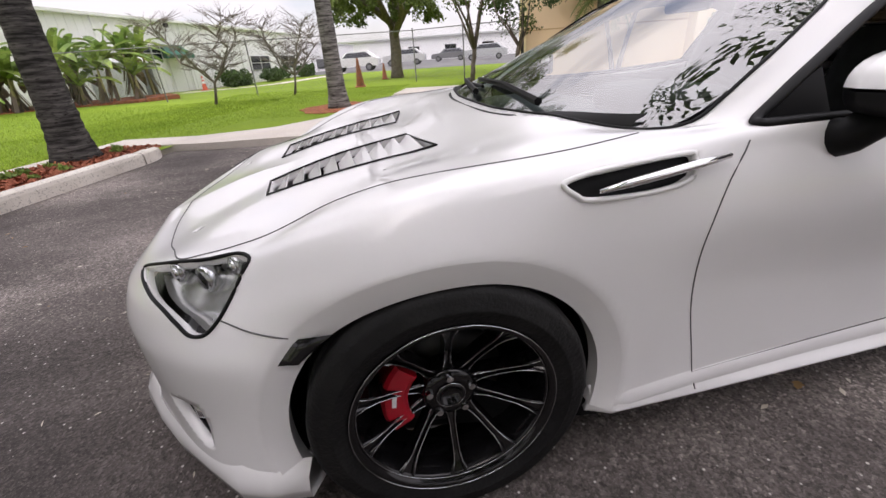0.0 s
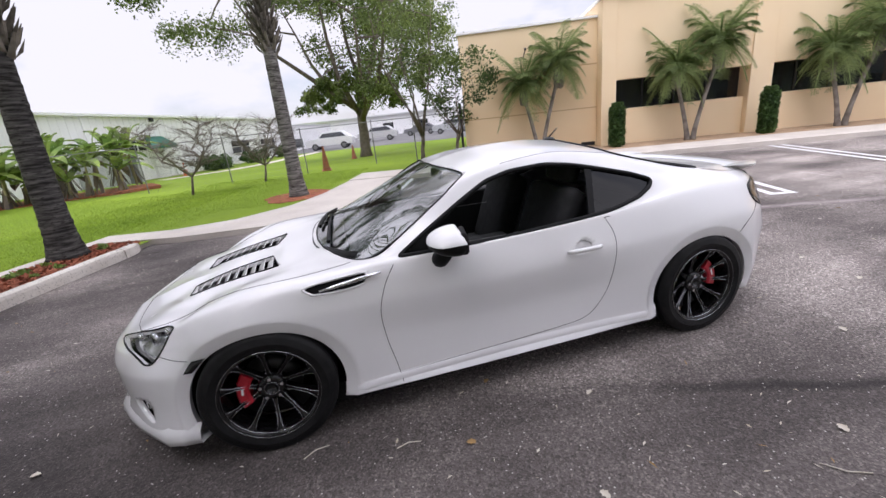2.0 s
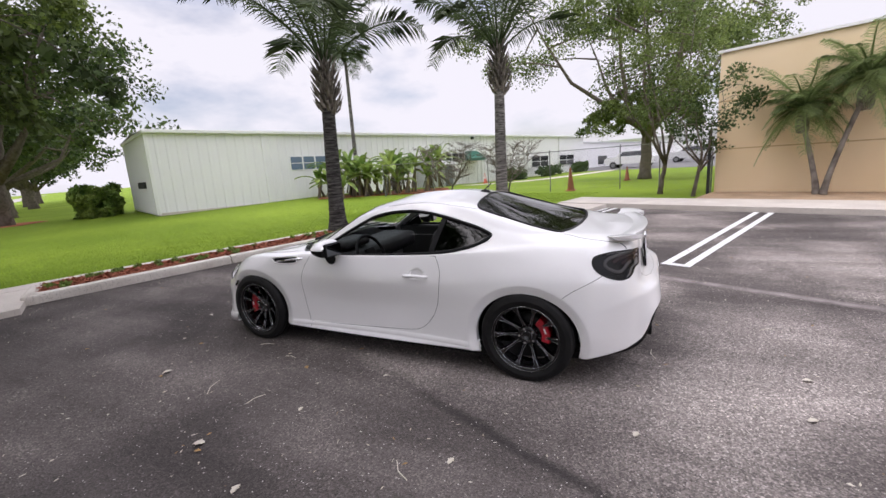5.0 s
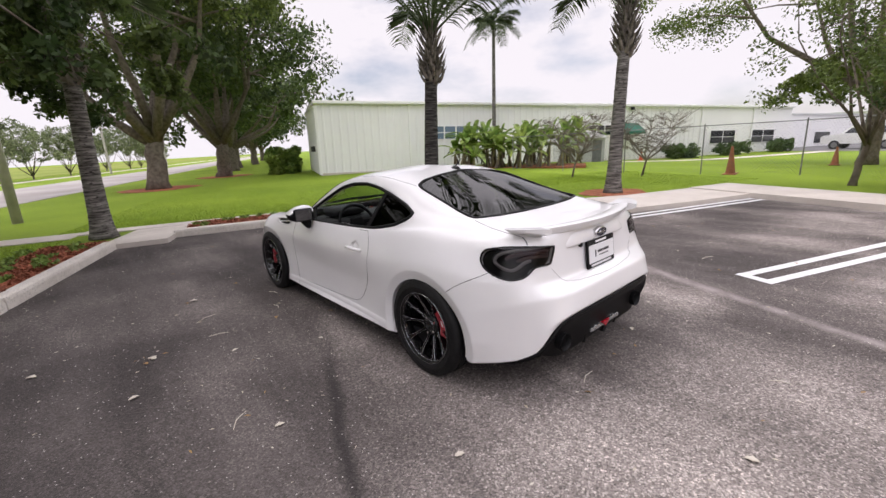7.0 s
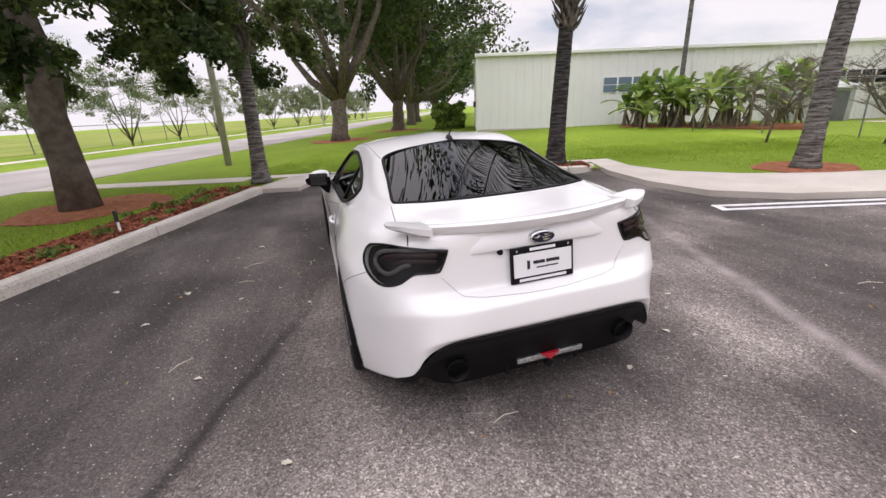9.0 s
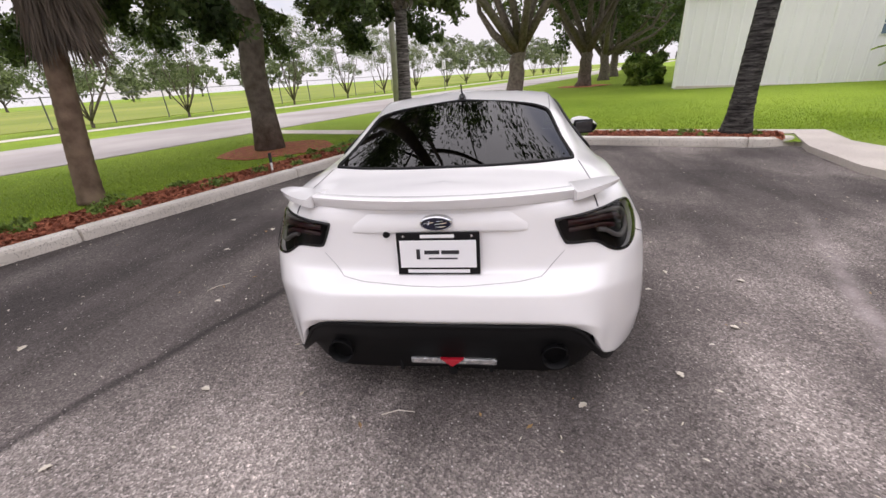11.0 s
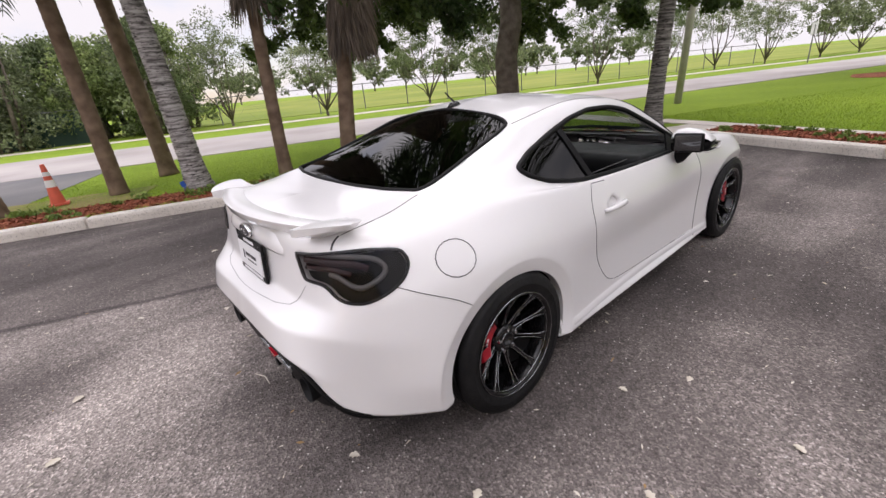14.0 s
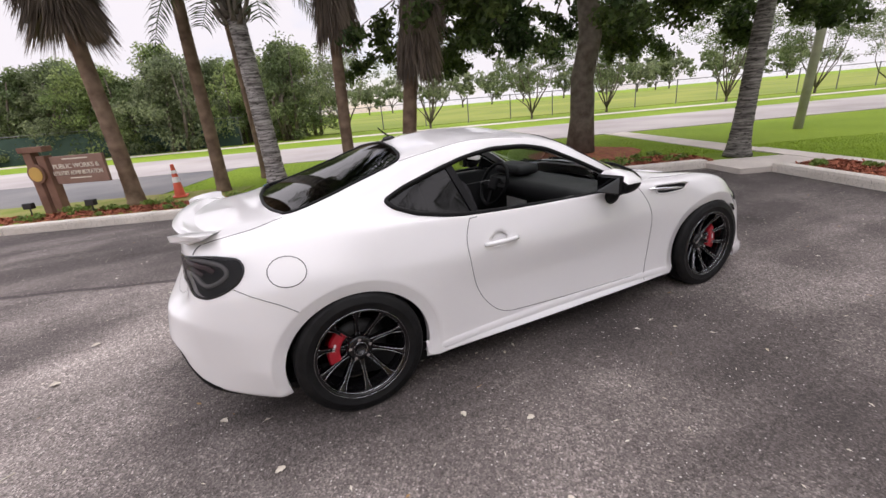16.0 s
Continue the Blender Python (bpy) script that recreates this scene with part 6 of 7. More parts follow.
for s_ in (-1, 1):
    outline("headlight_rim", HEAD, lambda x, z: from_side(x, z, s_), .0045, TRIM)
    outline("tail_rim", TAIL, lambda w, z: from_corner(w, z, s_), .006, GLOSSBLACK)
    outline("vent_rim", FVENT, lambda x, z: from_side(x, z, s_), .006, PAINT)
    # side marker: a thin smoked lens on the bumper's end
    quad = [Vector(p) for p in ((-1.618, .490), (-1.570, .548), (-1.498, .562), (-1.575, .494))]
    g, f = [], []
    for i in range(8):
        for k in range(4):
            a, b = quad[0].lerp(quad[3], k / 3), quad[1].lerp(quad[2], k / 3)
            q2 = a.lerp(b, i / 7)
            h = fair.ray_cast(Vector((q2.x, s_ * 2, q2.y)), Vector((0, -s_, 0)))
            y_ = h[0].y if h[0] is not None and abs(h[0].y) > .7 else s_ * .822
            g.append((q2.x, y_ + s_ * (.007 if 0 < i < 7 and 0 < k < 3 else -.004), q2.y))
    for i in range(7):
        for k in range(3):
            f.append((i * 4 + k, i * 4 + k + 1, i * 4 + k + 5, i * 4 + k + 4))
    mesh_ob("side_marker", g, f, GLOSSBLACK, coupe, "smoked black side marker", True)


for s_ in (-1, 1):
    # the black pillar between door glass and quarter glass, with a thin bright edge
    rows = [(from_side(x, z, s_), w) for x, z, w in ((.632, 1.112, .028), (.612, 1.04, .026), (.585, .95, .025), (.560, .866, .025))]
    rows = [(p, w) for p, w in rows if p is not None]
    v = [p + Vector((dx * w, s_ * dy, 0)) for p, w in rows for dx, dy in ((-1, -.010), (-1, .002), (.6, .002), (.6, -.010))]
    f = [(4 * i + k, 4 * i + (k + 1) % 4, 4 * i + 4 + (k + 1) % 4, 4 * i + 4 + k) for i in range(len(rows) - 1) for k in range(4)]
    mesh_ob("window_divider", v, f, TRIM, coupe, "black pillar between the side windows")


def curve2(pts, per=5):
    return [tuple(p) for p in spline(pts, per)]


for sgn in (-1, 1):
    fn = lambda x, z, s=sgn: on_side(x, z, s)
    seam(curve2([(-.60, .812), (-.66, .72), (-.698, .60), (-.69, .45), (-.66, .30), (-.638, .165)]), fn)
    seam(curve2([(.60, .862), (.648, .76), (.652, .66), (.620, .48), (.555, .365), (.46, .287), (.30, .262), (-.10, .245), (-.645, .238)]), fn)
    seam(curve2([(-1.725, .560), (-1.66, .551), (-1.565, .550)]), fn)
    seam(curve2([(1.755, .745), (1.70, .716), (1.65, .691), (1.575, .650), (1.49, .588)]), fn)
    tp = lambda x, y, s=sgn: on_top(x, y * s)
    seam(curve2([(-.80, .712), (-.99, .735), (-1.15, .735), (-1.275, .712), (-1.40, .655), (-1.54, .624), (-1.66, .612)]), tp)
    seam(curve2([(-1.66, .612), (-1.74, .604), (-1.815, .575), (-1.86, .48), (-1.905, .376), (-1.945, .2), (-1.96, 0)]), tp)
    seam(curve2([(1.49, .578), (1.62, .592), (1.74, .596), (1.835, .584)]), tp)
    seam(curve2([(.10, .555), (.40, .535), (.70, .52), (.86, .508)]), tp, 0.0018)
    bk = lambda y, z, s=sgn: on_back(y * s, z)
    seam([(.495, .765), (.47, .735), (.405, .662), (.385, .650), (.30, .640), (.10, .631), (0, .630)], bk, .0016, mat=SOFTSEAM)
    seam(curve2([(.592, .880), (.588, .895), (.582, .915)]), bk, .0035, mat=INK)
seam([(1.530 + .080 * math.cos(a * .3307), .786 + .061 * math.sin(a * .3307)) for a in range(19)], lambda x, z: on_side(x, z, 1), 0.0022, True)

# folded arch flanges: a flat band that turns in towards the tyre
for wx in (-WHEEL_X, WHEEL_X):
    for s in (-1, 1):
        v, f, rows = [], [], []
        for i in range(73):
            a = radians(-20 + 220 * i / 72)
            row = []
            for k in range(6):
                t = k / 5
                x, z = wx + (ARCH_X - .002 + .052 * t) * math.cos(a), max(.178, ARCH_Z + (ARCH - .002 + .056 * t) * math.sin(a))
                h = fair.ray_cast(Vector((x, s * 2, z)), Vector((0, -s, 0)))[0]
                row.append((x, z, abs(h.y) if h is not None else None))
            if all(r[2] is not None and r[2] > .6 for r in row):
                rows.append(row)
        for row in rows:
            x, z, y = row[0]
            v.append((x, s * (y - .060), z))
            v += [(x, s * (y + .0012 - .021 * (1 - k / 5)), z) for k, (x, z, y) in enumerate(row)]
        for i in range(len(rows) - 1):
            for k in range(6):
                q_ = (7 * i + k, 7 * i + k + 1, 7 * i + k + 8, 7 * i + k + 7)
                f.append(q_ if s > 0 else q_[::-1])
        o = mesh_ob("arch_lip", v, f, PAINT, coupe, "", True)
        o.data.set_sharp_from_angle(angle=radians(40))
# wells, underside and cabin floor
for wx in (-WHEEL_X, WHEEL_X):
    for s in (-1, 1):
        v, f = [], []
        n = 22
        for i in range(n + 1):
            a = math.pi * (-0.12 + 1.24 * i / n)
            for y in (0.80, 0.48):
                v.append((wx + 0.372 * math.cos(a), s * y, HUB_Z + 0.345 * math.sin(a)))
        f = [(2 * i, 2 * i + 1, 2 * i + 3, 2 * i + 2) for i in range(n)] + [tuple(2 * i + 1 for i in range(n + 1))]
        mesh_ob("wheel_well", v, f, TRIM, coupe)
under = [(-2.0, .5), (-1.65, .66), (-.9, .82), (.9, .83), (1.6, .70), (1.84, .42)]
up = under + [(x, -y) for x, y in under[::-1]]
slab("underbody", up, .135, .24, TRIM, coupe)
slab("cabin_floor", [(-.9, -.7), (1.3, -.7), (1.3, .7), (-.9, .7)], .28, .30, CLOTH, coupe)

# wheels
def lathe(profile, n=56, axis_y=True):
    """Revolves (radius, along) pairs about the wheel's axle."""
    v, f = [], []
    m = len(profile)
    for i in range(n):
        a = 2 * math.pi * i / n
        v += [(r * math.cos(a), y, r * math.sin(a)) for r, y in profile]
    for i in range(n):
        for k in range(m - 1):
            a, b = i * m + k, ((i + 1) % n) * m + k
            f.append((a, a + 1, b + 1, b))
    return v, f


def spoke(n_seg=7):
    """One slim spoke from hub to rim, dished, with a ridge along it."""
    v, f = [], []
    for i in range(n_seg + 1):
        t = i / n_seg
        r = 0.050 + 0.168 * t
        w = 0.0084 + 0.012 * max(0, 1 - t / 0.3) ** 2 + 0.016 * max(0, (t - 0.68) / 0.32) ** 2
        y = 0.030 + 0.062 * t ** 1.5
        v += [(r, y - 0.040, -w), (r, y - 0.003, -w), (r, y, -w * 0.82), (r, y, -w * 0.55), (r, y - 0.006, -w * 0.4), (r, y - 0.006, w * 0.4), (r, y, w * 0.55), (r, y, w * 0.82), (r, y - 0.003, w), (r, y - 0.040, w)]
    for i in range(n_seg):
        for k in range(10):
            a, b = i * 10 + k, i * 10 + (k + 1) % 10
            f.append((a, b, b + 10, a + 10))
    return v, f


def build_wheel():
    w = new("wheel")
    w.empty_display_size = 0.1
    ty = mesh_ob("tyre", *lathe([(0.2247, -.098), (0.2597, -.114), (0.2976, -.112), (0.3100, -.103), (0.3171, -.085), (0.3176, -.060), (0.3123, -.059), (0.3123, -.052), (0.3183, -.051), (0.3185, -.006), (0.3128, -.005), (0.3128, .003), (0.3185, .004), (0.3183, .049), (0.3123, .050), (0.3123, .058), (0.3176, .059), (0.3171, .085), (0.3100, .103), (0.2976, .112), (0.2711, .1145), (0.2682, .1165), (0.2654, .1145), (0.2502, .112), (0.2247, .098)], 72), RUBBER, w, "black rubber tyre", True)
    pile = Pile()
    for i in range(64):
        a = 2 * math.pi * i / 64
        for y0, y1 in ((.062, .100), (-.100, -.062)):
            c, s_ = math.cos(a), math.sin(a)
            d = 0.0035
            p = lambda r, y, o: (r * math.cos(a + o), y, r * math.sin(a + o))
            pile.add([p(.3178, y0, -.012), p(.3178, y0, .012), p(.3135, y1, .016), p(.3135, y1, -.008), p(.3115, y0, -.012), p(.3115, y0, .012)], [(0, 1, 2, 3)])
    rim = mesh_ob("rim", *lathe([(0.2226, -.100), (0.2331, -.098), (0.2331, -.090), (0.2152, -.080), (0.1995, -.02), (0.1995, .02), (0.2100, .060), (0.2132, .078), (0.2163, .084), (0.2173, .090), (0.2226, .091), (0.2237, .097), (0.2300, .100), (0.2352, .105), (0.2331, .109), (0.2247, .1075), (0.2195, .101)], 72), WHEEL, w, "black alloy rim", True)
    # thin bright rings added where rim and hub edges would catch the sky
    for name, r, y in (("rim_glint", .2326, .1088), ("rim_glint", .2179, .0935), ("hub_glint", .034, .0495)):
        ring = [(r + .0012 * math.cos(k * .7854), y + .0012 * math.sin(k * .7854)) for k in range(9)]
        mesh_ob(name, *lathe(ring, 72), GLINT_METAL, w, "polished dark edge", True)
    hub = mesh_ob("hub", *lathe([(.001, .030), (.026, .028), (.030, .044), (.036, .048), (.056, .046), (.068, .034), (.071, -.02)], 40), WHEEL, w, "", True)
    cap = mesh_ob("centre_cap", *lathe([(.001, .036), (.024, .036), (.027, .052), (.031, .053), (.033, .050)], 28), GLOSSBLACK, w, "", True)
    sv, sf = spoke()
    # bright beads added along both sides of every spoke, standing in for sky highlights
    body_faces = len(sf)
    for side in (2, 7):
        ridge = [Vector(sv[i * 10 + side]) + Vector((0, 0.0012, 0)) for i in range(8)]
        v, f = tube(ridge, [0.0013] * 8, 6)
        base = len(sv)
        sv = list(sv) + [tuple(p) for p in v]
        sf = list(sf) + [tuple(base + k for k in q) for q in f]
    me = None
    for i in range(10):
        o = mesh_ob("spoke", sv, sf, WHEEL, w, smooth=False) if me is None else new("spoke", me)
        if me is None:
            o.data.materials.append(GLINT_METAL)
            for q in o.data.polygons[body_faces:]:
                q.material_index, q.use_smooth = 1, True
        me = o.data
        o.parent = w
        o.matrix_local = pose(0, 0, 0, 0, 36 * i + 18, 0)
    nut = None
    for i in range(5):
        a = 2 * math.pi * i / 5 + 0.3
        v, f = tube([(0, .030, 0), (0, .056, 0)], [.010, .0085], 6)
        o = mesh_ob("lug_nut", v, f, CHROME if nut is None else CHROME, w) if nut is None else new("lug_nut", nut)
        nut = o.data
        o.parent = w
        o.matrix_local = pose(.052 * math.cos(a), 0, .052 * math.sin(a))
    return w


first_wheel = build_wheel()
first_wheel.parent = coupe
for i, (x, s) in enumerate(((-1, -1), (1, -1), (-1, 1), (1, 1))):
    m = pose(x * WHEEL_X, s * 0.762, HUB_Z, 0, (0, 18, 8, 0)[i], 180 if s < 0 else 0)
    if i == 0:
        first_wheel.matrix_local = m
    else:
        o = copy_thing(first_wheel, m)
        o.parent = coupe
    disc = mesh_ob("brake_disc", *lathe([(.07, .0), (.145, .0), (.145, .025), (.07, .025)], 48), DISC, coupe, "steel brake disc", True)
    disc.matrix_local = pose(x * WHEEL_X, s * 0.745, HUB_Z)
    v, f = [], []
    n = 10
    for k in range(n + 1):
        a = -0.62 + 1.24 * k / n
        for r, y in ((.100, -.035), (.100, .042), (.110, .048), (.152, .048), (.160, .040), (.160, -.035)):
            v.append((r * math.cos(a), y * (1 if s > 0 else -1), r * math.sin(a)))
    for k in range(n):
        for j in range(6):
            a_, b_ = k * 6 + j, k * 6 + (j + 1) % 6
            f.append((a_, b_, b_ + 6, a_ + 6))
    f += [tuple(range(6)), tuple(range(n * 6 + 5, n * 6 - 1, -1))]
    cal = mesh_ob("caliper", v, f, CALIPER, coupe, "red brake caliper")
    cal.matrix_local = pose(x * WHEEL_X, s * 0.762, HUB_Z, 0, (188 if x < 0 else -20), 0)
    part("mark", box_bm(.010, .0012, .038, (.131, s * .0484, -.019)), PLATE, cal, "small white printed mark")

# sill skirts, front lip
for s in (-1, 1):
    v, f = [], []
    xs = np.linspace(-.93, .94, 40)
    for x in xs:
        p = on_side(x, .215, s)
        for dy, z in ((-.012, .252), (-.001, .234), (.005, .208), (.001, .180), (-.04, .172)):
            v.append((x, p.y + s * dy, z))
    for i in range(len(xs) - 1):
        for k in range(4):
            a, b = i * 5 + k, (i + 1) * 5 + k
            f.append((a, b, b + 1, a + 1))
    mesh_ob("side_skirt", v, f, PAINT, coupe, "", True)
lipc = np.array([(-2.112, 0), (-2.112, .2), (-2.108, .36), (-2.092, .42), (-2.025, .525), (-1.955, .618), (-1.86, .720), (-1.770, .812), (-1.70, .838), (-1.62, .858)])
v, f = [], []
for s in (-1, 1):
    o = len(v)
    for x, y in lipc:
        d = Vector((x + 1.2, y * 0.9)).normalized()
        sink = -.010 if y > .85 else 0
        for off, z in ((-.03, .232), (-.004, .200), (.003, .165), (.0, .138), (-.15, .134)):
            v.append((x + d.x * (off + sink), s * (y + d.y * (off + sink)), z))
    for i in range(len(lipc) - 1):
        for k in range(4):
            a, b = o + i * 5 + k, o + (i + 1) * 5 + k
            f.append((a, b, b + 1, a + 1))
for o in (0, len(v) // 2):
    f.append(tuple(o + len(lipc) * 5 - 5 + k for k in range(5)))
mesh_ob("front_lip", v, f, PAINT, coupe, "white front lip splitter", True)

# rear diffuser, exhausts, fog lamp
dc = [(1.69, .80, .212, .196), (1.948, .650, .278, .232), (2.048, .506, .458, .195), (2.065, .30, .472, .19), (2.07, 0, .477, .20)]
dd = spline(dc, 8)
v, f = [], []
for s in (-1, 1):
    o = len(v)
    for x, y, zt, zb in dd:
        v += [(x + .006, s * y, zt + .012), (x + .012, s * y, zt - .02), (x - .05, s * y * .98, zt - (zt - zb) * .35), (x - .06, s * y * .97, zb + .03), (x - .16, s * y * .95, zb)]
    for i in range(len(dd) - 1):
        for k in range(4):
            a, b = o + i * 5 + k, o + (i + 1) * 5 + k
            f.append((a, b, b + 1, a + 1))
diff = mesh_ob("diffuser", v, f, TRIM, coupe, "black rear diffuser", True)
for s in (-1, 1):
    edge = [Vector((x + .010, s * y, zt + .002)) for x, y, zt, zb in dd]
    mesh_ob("edge", *tube(edge, [.008] * len(edge), 8), TRIM, diff, "rounded black edge")
for y in (-.19, .19):
    part("fin", box_bm(.18, .018, .10, (1.92, y, .205), .006), TRIM, coupe)
for s in (-1, 1):
    v, f = lathe([(.046, -.22), (.052, -.02), (.054, 0), (.0535, .004), (.051, .003), (.046, -.03), (.044, -.18), (.001, -.18)], 32)
    e = mesh_ob("exhaust_tip", v, f, TRIM, coupe, "black exhaust tip", True)
    e.matrix_local = pose(2.035, s * .445, .309, 0, 0, -90)
LAMPGLASS = material("clear_lamp", (0.30, 0.31, 0.32), 0.12, 0.8, (0.75, 0.76, 0.77), 45, 160, 0.5)
part("reverse_lamp", box_bm(.05, .36, .030, (1.998, .035, .252), .008), LAMPGLASS, coupe, "clear reversing lamp bar")
v = [(2.03, -.018, .282), (2.03, .078, .282), (2.03, .03, .246), (1.97, -.018, .282), (1.97, .078, .282), (1.97, .03, .246)]
mesh_ob("fog_light", v, [(0, 2, 1), (0, 1, 4, 3), (1, 2, 5, 4), (2, 0, 3, 5)], RED, coupe, "red triangular fog light")
mesh_ob("tow_eye", *tube([(1.95, .03, .222), (2.02, .03, .218)], [.024, .020], 12), TRIM, coupe)

# boot spoiler: a low lip along the boot's edge, and a thin winglet at either end
v, f = [], []
ys = np.linspace(-.525, .525, 41)
for y in ys:
    q_ = abs(y) / .665
    xt = 2.000 - .165 * q_ ** 2.2
    zt = .958 + .004 * q_
    zs = on_top(xt - .10, y).z
    v += [(xt - .115, y, zs - .004), (xt - .06, y, zt - .006), (xt - .008, y, zt), (xt, y, zt - .006), (xt - .010, y, zt - .040), (xt - .035, y, zt - .052)]
n = len(ys)
for i in range(n - 1):
    for k in range(6):
        a, b = i * 6 + k, i * 6 + (k + 1) % 6
        f.append((a, a + 6, b + 6, b))
f += [tuple(range(6)), tuple(range(n * 6 - 1, n * 6 - 7, -1))]
mesh_ob("spoiler", v, f, PAINT, coupe, "white boot lid spoiler", True).data.set_sharp_from_angle(angle=radians(48))
for s in (-1, 1):
    v, f = [], []
    for i in range(15):
        t = i / 14
        y = .500 + .172 * t
        xr = 1.972 - .030 * t - .105 * t ** 2
        ch = .185 * (1 - t) ** .6 + .030
        zt = .960 + .012 * math.sin(1.9 * t) ** 1.2
        th = .044 * (1 - t) ** .6 + .012
        v += [(xr - ch, s * y, zt - .014 * (1 - t)), (xr - ch * .4, s * y, zt + .002), (xr, s * y, zt + .001), (xr - .003, s * y, zt - th * .5), (xr - ch * .4, s * y, zt - th), (xr - ch, s * y, zt - .016 * (1 - t) - .003)]
    for i in range(14):
        for k in range(6):
            a, b = i * 6 + k, i * 6 + (k + 1) % 6
            f.append((a, a + 6, b + 6, b) if s < 0 else (b, b + 6, a + 6, a))
    f += [tuple(range(6)), tuple(range(89, 83, -1))]
    mesh_ob("winglet", v, f, PAINT, coupe, "thin white winglet at the spoiler's end", True).data.set_sharp_from_angle(angle=radians(48))

# badge, plate, boot garnish
g, f = [], []
for i in range(23):
    y = -.335 + .67 * i / 22
    e = max(0, 1 - ((abs(y) - .27) / .065 if abs(y) > .27 else 0))
    for z, lift in ((.818, -.004), (.821, .010), (.830, .013), (.86, .010), (.885, .004), (.90, -.003)):
        zz = .822 + (z - .822) * (.35 + .65 * e)
        g.append(on_back(y, zz, lift * (.25 + .75 * e)))
for i in range(22):
    for k in range(5):
        a = i * 6 + k
        f.append((a, a + 6, a + 7, a + 1))
mesh_ob("boot_garnish", g, f, PAINT, coupe, "", True)
bx, bz = on_back(0, .862).x + .012, .862
v, f = tube([(bx - .01, 0, bz), (bx + .014, 0, bz), (bx + .017, 0, bz)], [1, 1, .9], 30)
v = [(p[0], p[1] * .062, bz + (p[2] - bz) * .029) for p in v]
badge = mesh_ob("badge", v, f, CHROME, coupe, "oval chrome and blue badge", True)
v, f = tube([(bx + .012, 0, bz), (bx + .0195, 0, bz)], [1, .96], 30)
mesh_ob("badge_field", [(p[0], p[1] * .057, bz + (p[2] - bz) * .0245) for p in v], f, BADGE_BLUE, badge)
for a, b in (((-.046, .001), (-.008, .007)), ((-.030, -.006), (-.022, .014)), ((-.006, -.002), (.040, .004)), ((-.002, -.012), (.036, -.010)), ((.004, .010), (.030, .012))):
    v, f = tube([(bx + .019, a[0], bz + a[1]), (bx + .021, (a[0] + b[0]) / 2, bz + (a[1] + b[1]) / 2), (bx + .019, b[0], bz + b[1])], [.0010, .0026, .0010], 6)
    mesh_ob("badge_mark", v, f, CHROME, badge)
mesh_ob("lock", *tube([(on_back(-.2, .815).x - .01, -.20, .815), (on_back(-.2, .815).x + .014, -.20, .815)], [.014, .013], 12), TRIM, coupe)
PL = pose(max(on_back(y, z).x for y in (-.15, 0, .15) for z in (.67, .74, .81)) + .004, 0, .742, 0, -5, 0)
plate = part("plate_frame", box_bm(.012, .318, .166, (0, 0, -.083), .003), TRIM, coupe, "black number plate frame")
plate.matrix_local = PL
part("plate_card", box_bm(.004, .292, .108, (.0085, 0, -.054), .001), PLATE, plate, "white dealer plate card")


part("print_bar", box_bm(.001, .014, .040, (.0112, -.075, -.020)), INK, plate, "black printed mark")
for y, w in ((-.022, .058), (.048, .068)):
    part("print_bar", box_bm(.001, w, .015, (.0112, y, .0)), INK, plate, "black printed mark")
part("small_line", box_bm(.001, .11, .006, (.0112, .02, -.020)), INK, plate)
part("small_line", box_bm(.001, .13, .013, (.0066, 0, .063)), PLATE, plate)
part("small_line", box_bm(.001, .24, .013, (.0066, 0, -.076)), PLATE, plate)
for y in (-.13, .13):
    mesh_ob("screw", *tube([(.006, y, .070), (.009, y, .070)], [.005, .005], 8), SILVER, plate)

# tail lamp innards
for s in (-1, 1):
    tl = BVHTree.FromPolygons([tuple(p) for p in V], [tuple(dict.fromkeys(map(int, ff))) for ff, l in zip(F, LAB) if l == 7])

    def in_lamp(w, z, deep=.010):
        h = tl.ray_cast(Vector((2.7, s * (w + 1), z)), Vector((-1, -s, 0)).normalized())
        return None if h[0] is None else h[0] - Vector((.7, s * .7, 0)) * deep

    for name, mat, r, pts in (("tail_bar", TAILGREY, .0095, [(.27, .859), (.38, .860), (.50, .855), (.60, .842), (.648, .820), (.655, .795), (.61, .770), (.545, .756), (.49, .768), (.44, .790), (.39, .800)]), ("tail_red", TAILRED, .013, [(.25, .836), (.34, .838), (.44, .837), (.52, .830), (.58, .812)]), ("tail_red", TAILRED, .010, [(.25, .808), (.34, .814), (.42, .814), (.50, .800)])):
        path = [q_ for q_ in (in_lamp(w, z) for w, z in curve2(pts, 4)) if q_ is not None]
        if len(path) > 3:
            v, f = tube(path, [r] * len(path), 8)
            mesh_ob(name, v, f, mat, coupe, "pale light bar in the tail light" if name == "tail_bar" else "dark red lamp strip", True)

# headlight innards
hl = BVHTree.FromPolygons([tuple(p) for p in V], [tuple(dict.fromkeys(map(int, ff))) for ff, l in zip(F, LAB) if l == 6])
for s in (-1, 1):
    for x, z, r in ((-1.775, .610, .034), (-1.705, .638, .024), (-1.845, .612, .026)):
        h = hl.ray_cast(Vector((x, s * 2, z)), Vector((0, -s, 0)))
        if h[0] is None:
            continue
        c = h[0] - Vector((-.02, s * .035, 0))
        d = Vector((-.75, s * .66, 0))
        v, f = tube([c - d * .03, c + d * .004, c + d * .012], [r * .6, r, r * .85], 20)
        mesh_ob("reflector", v, f, SILVER, coupe, "chrome lamp reflector", True)
        v, f = tube([c + d * .010, c + d * .017], [r * .72, r * .35], 20)
        mesh_ob("lamp_bowl", v, f, GLOSSBLACK if r > .03 else CHROME, coupe, "", True)

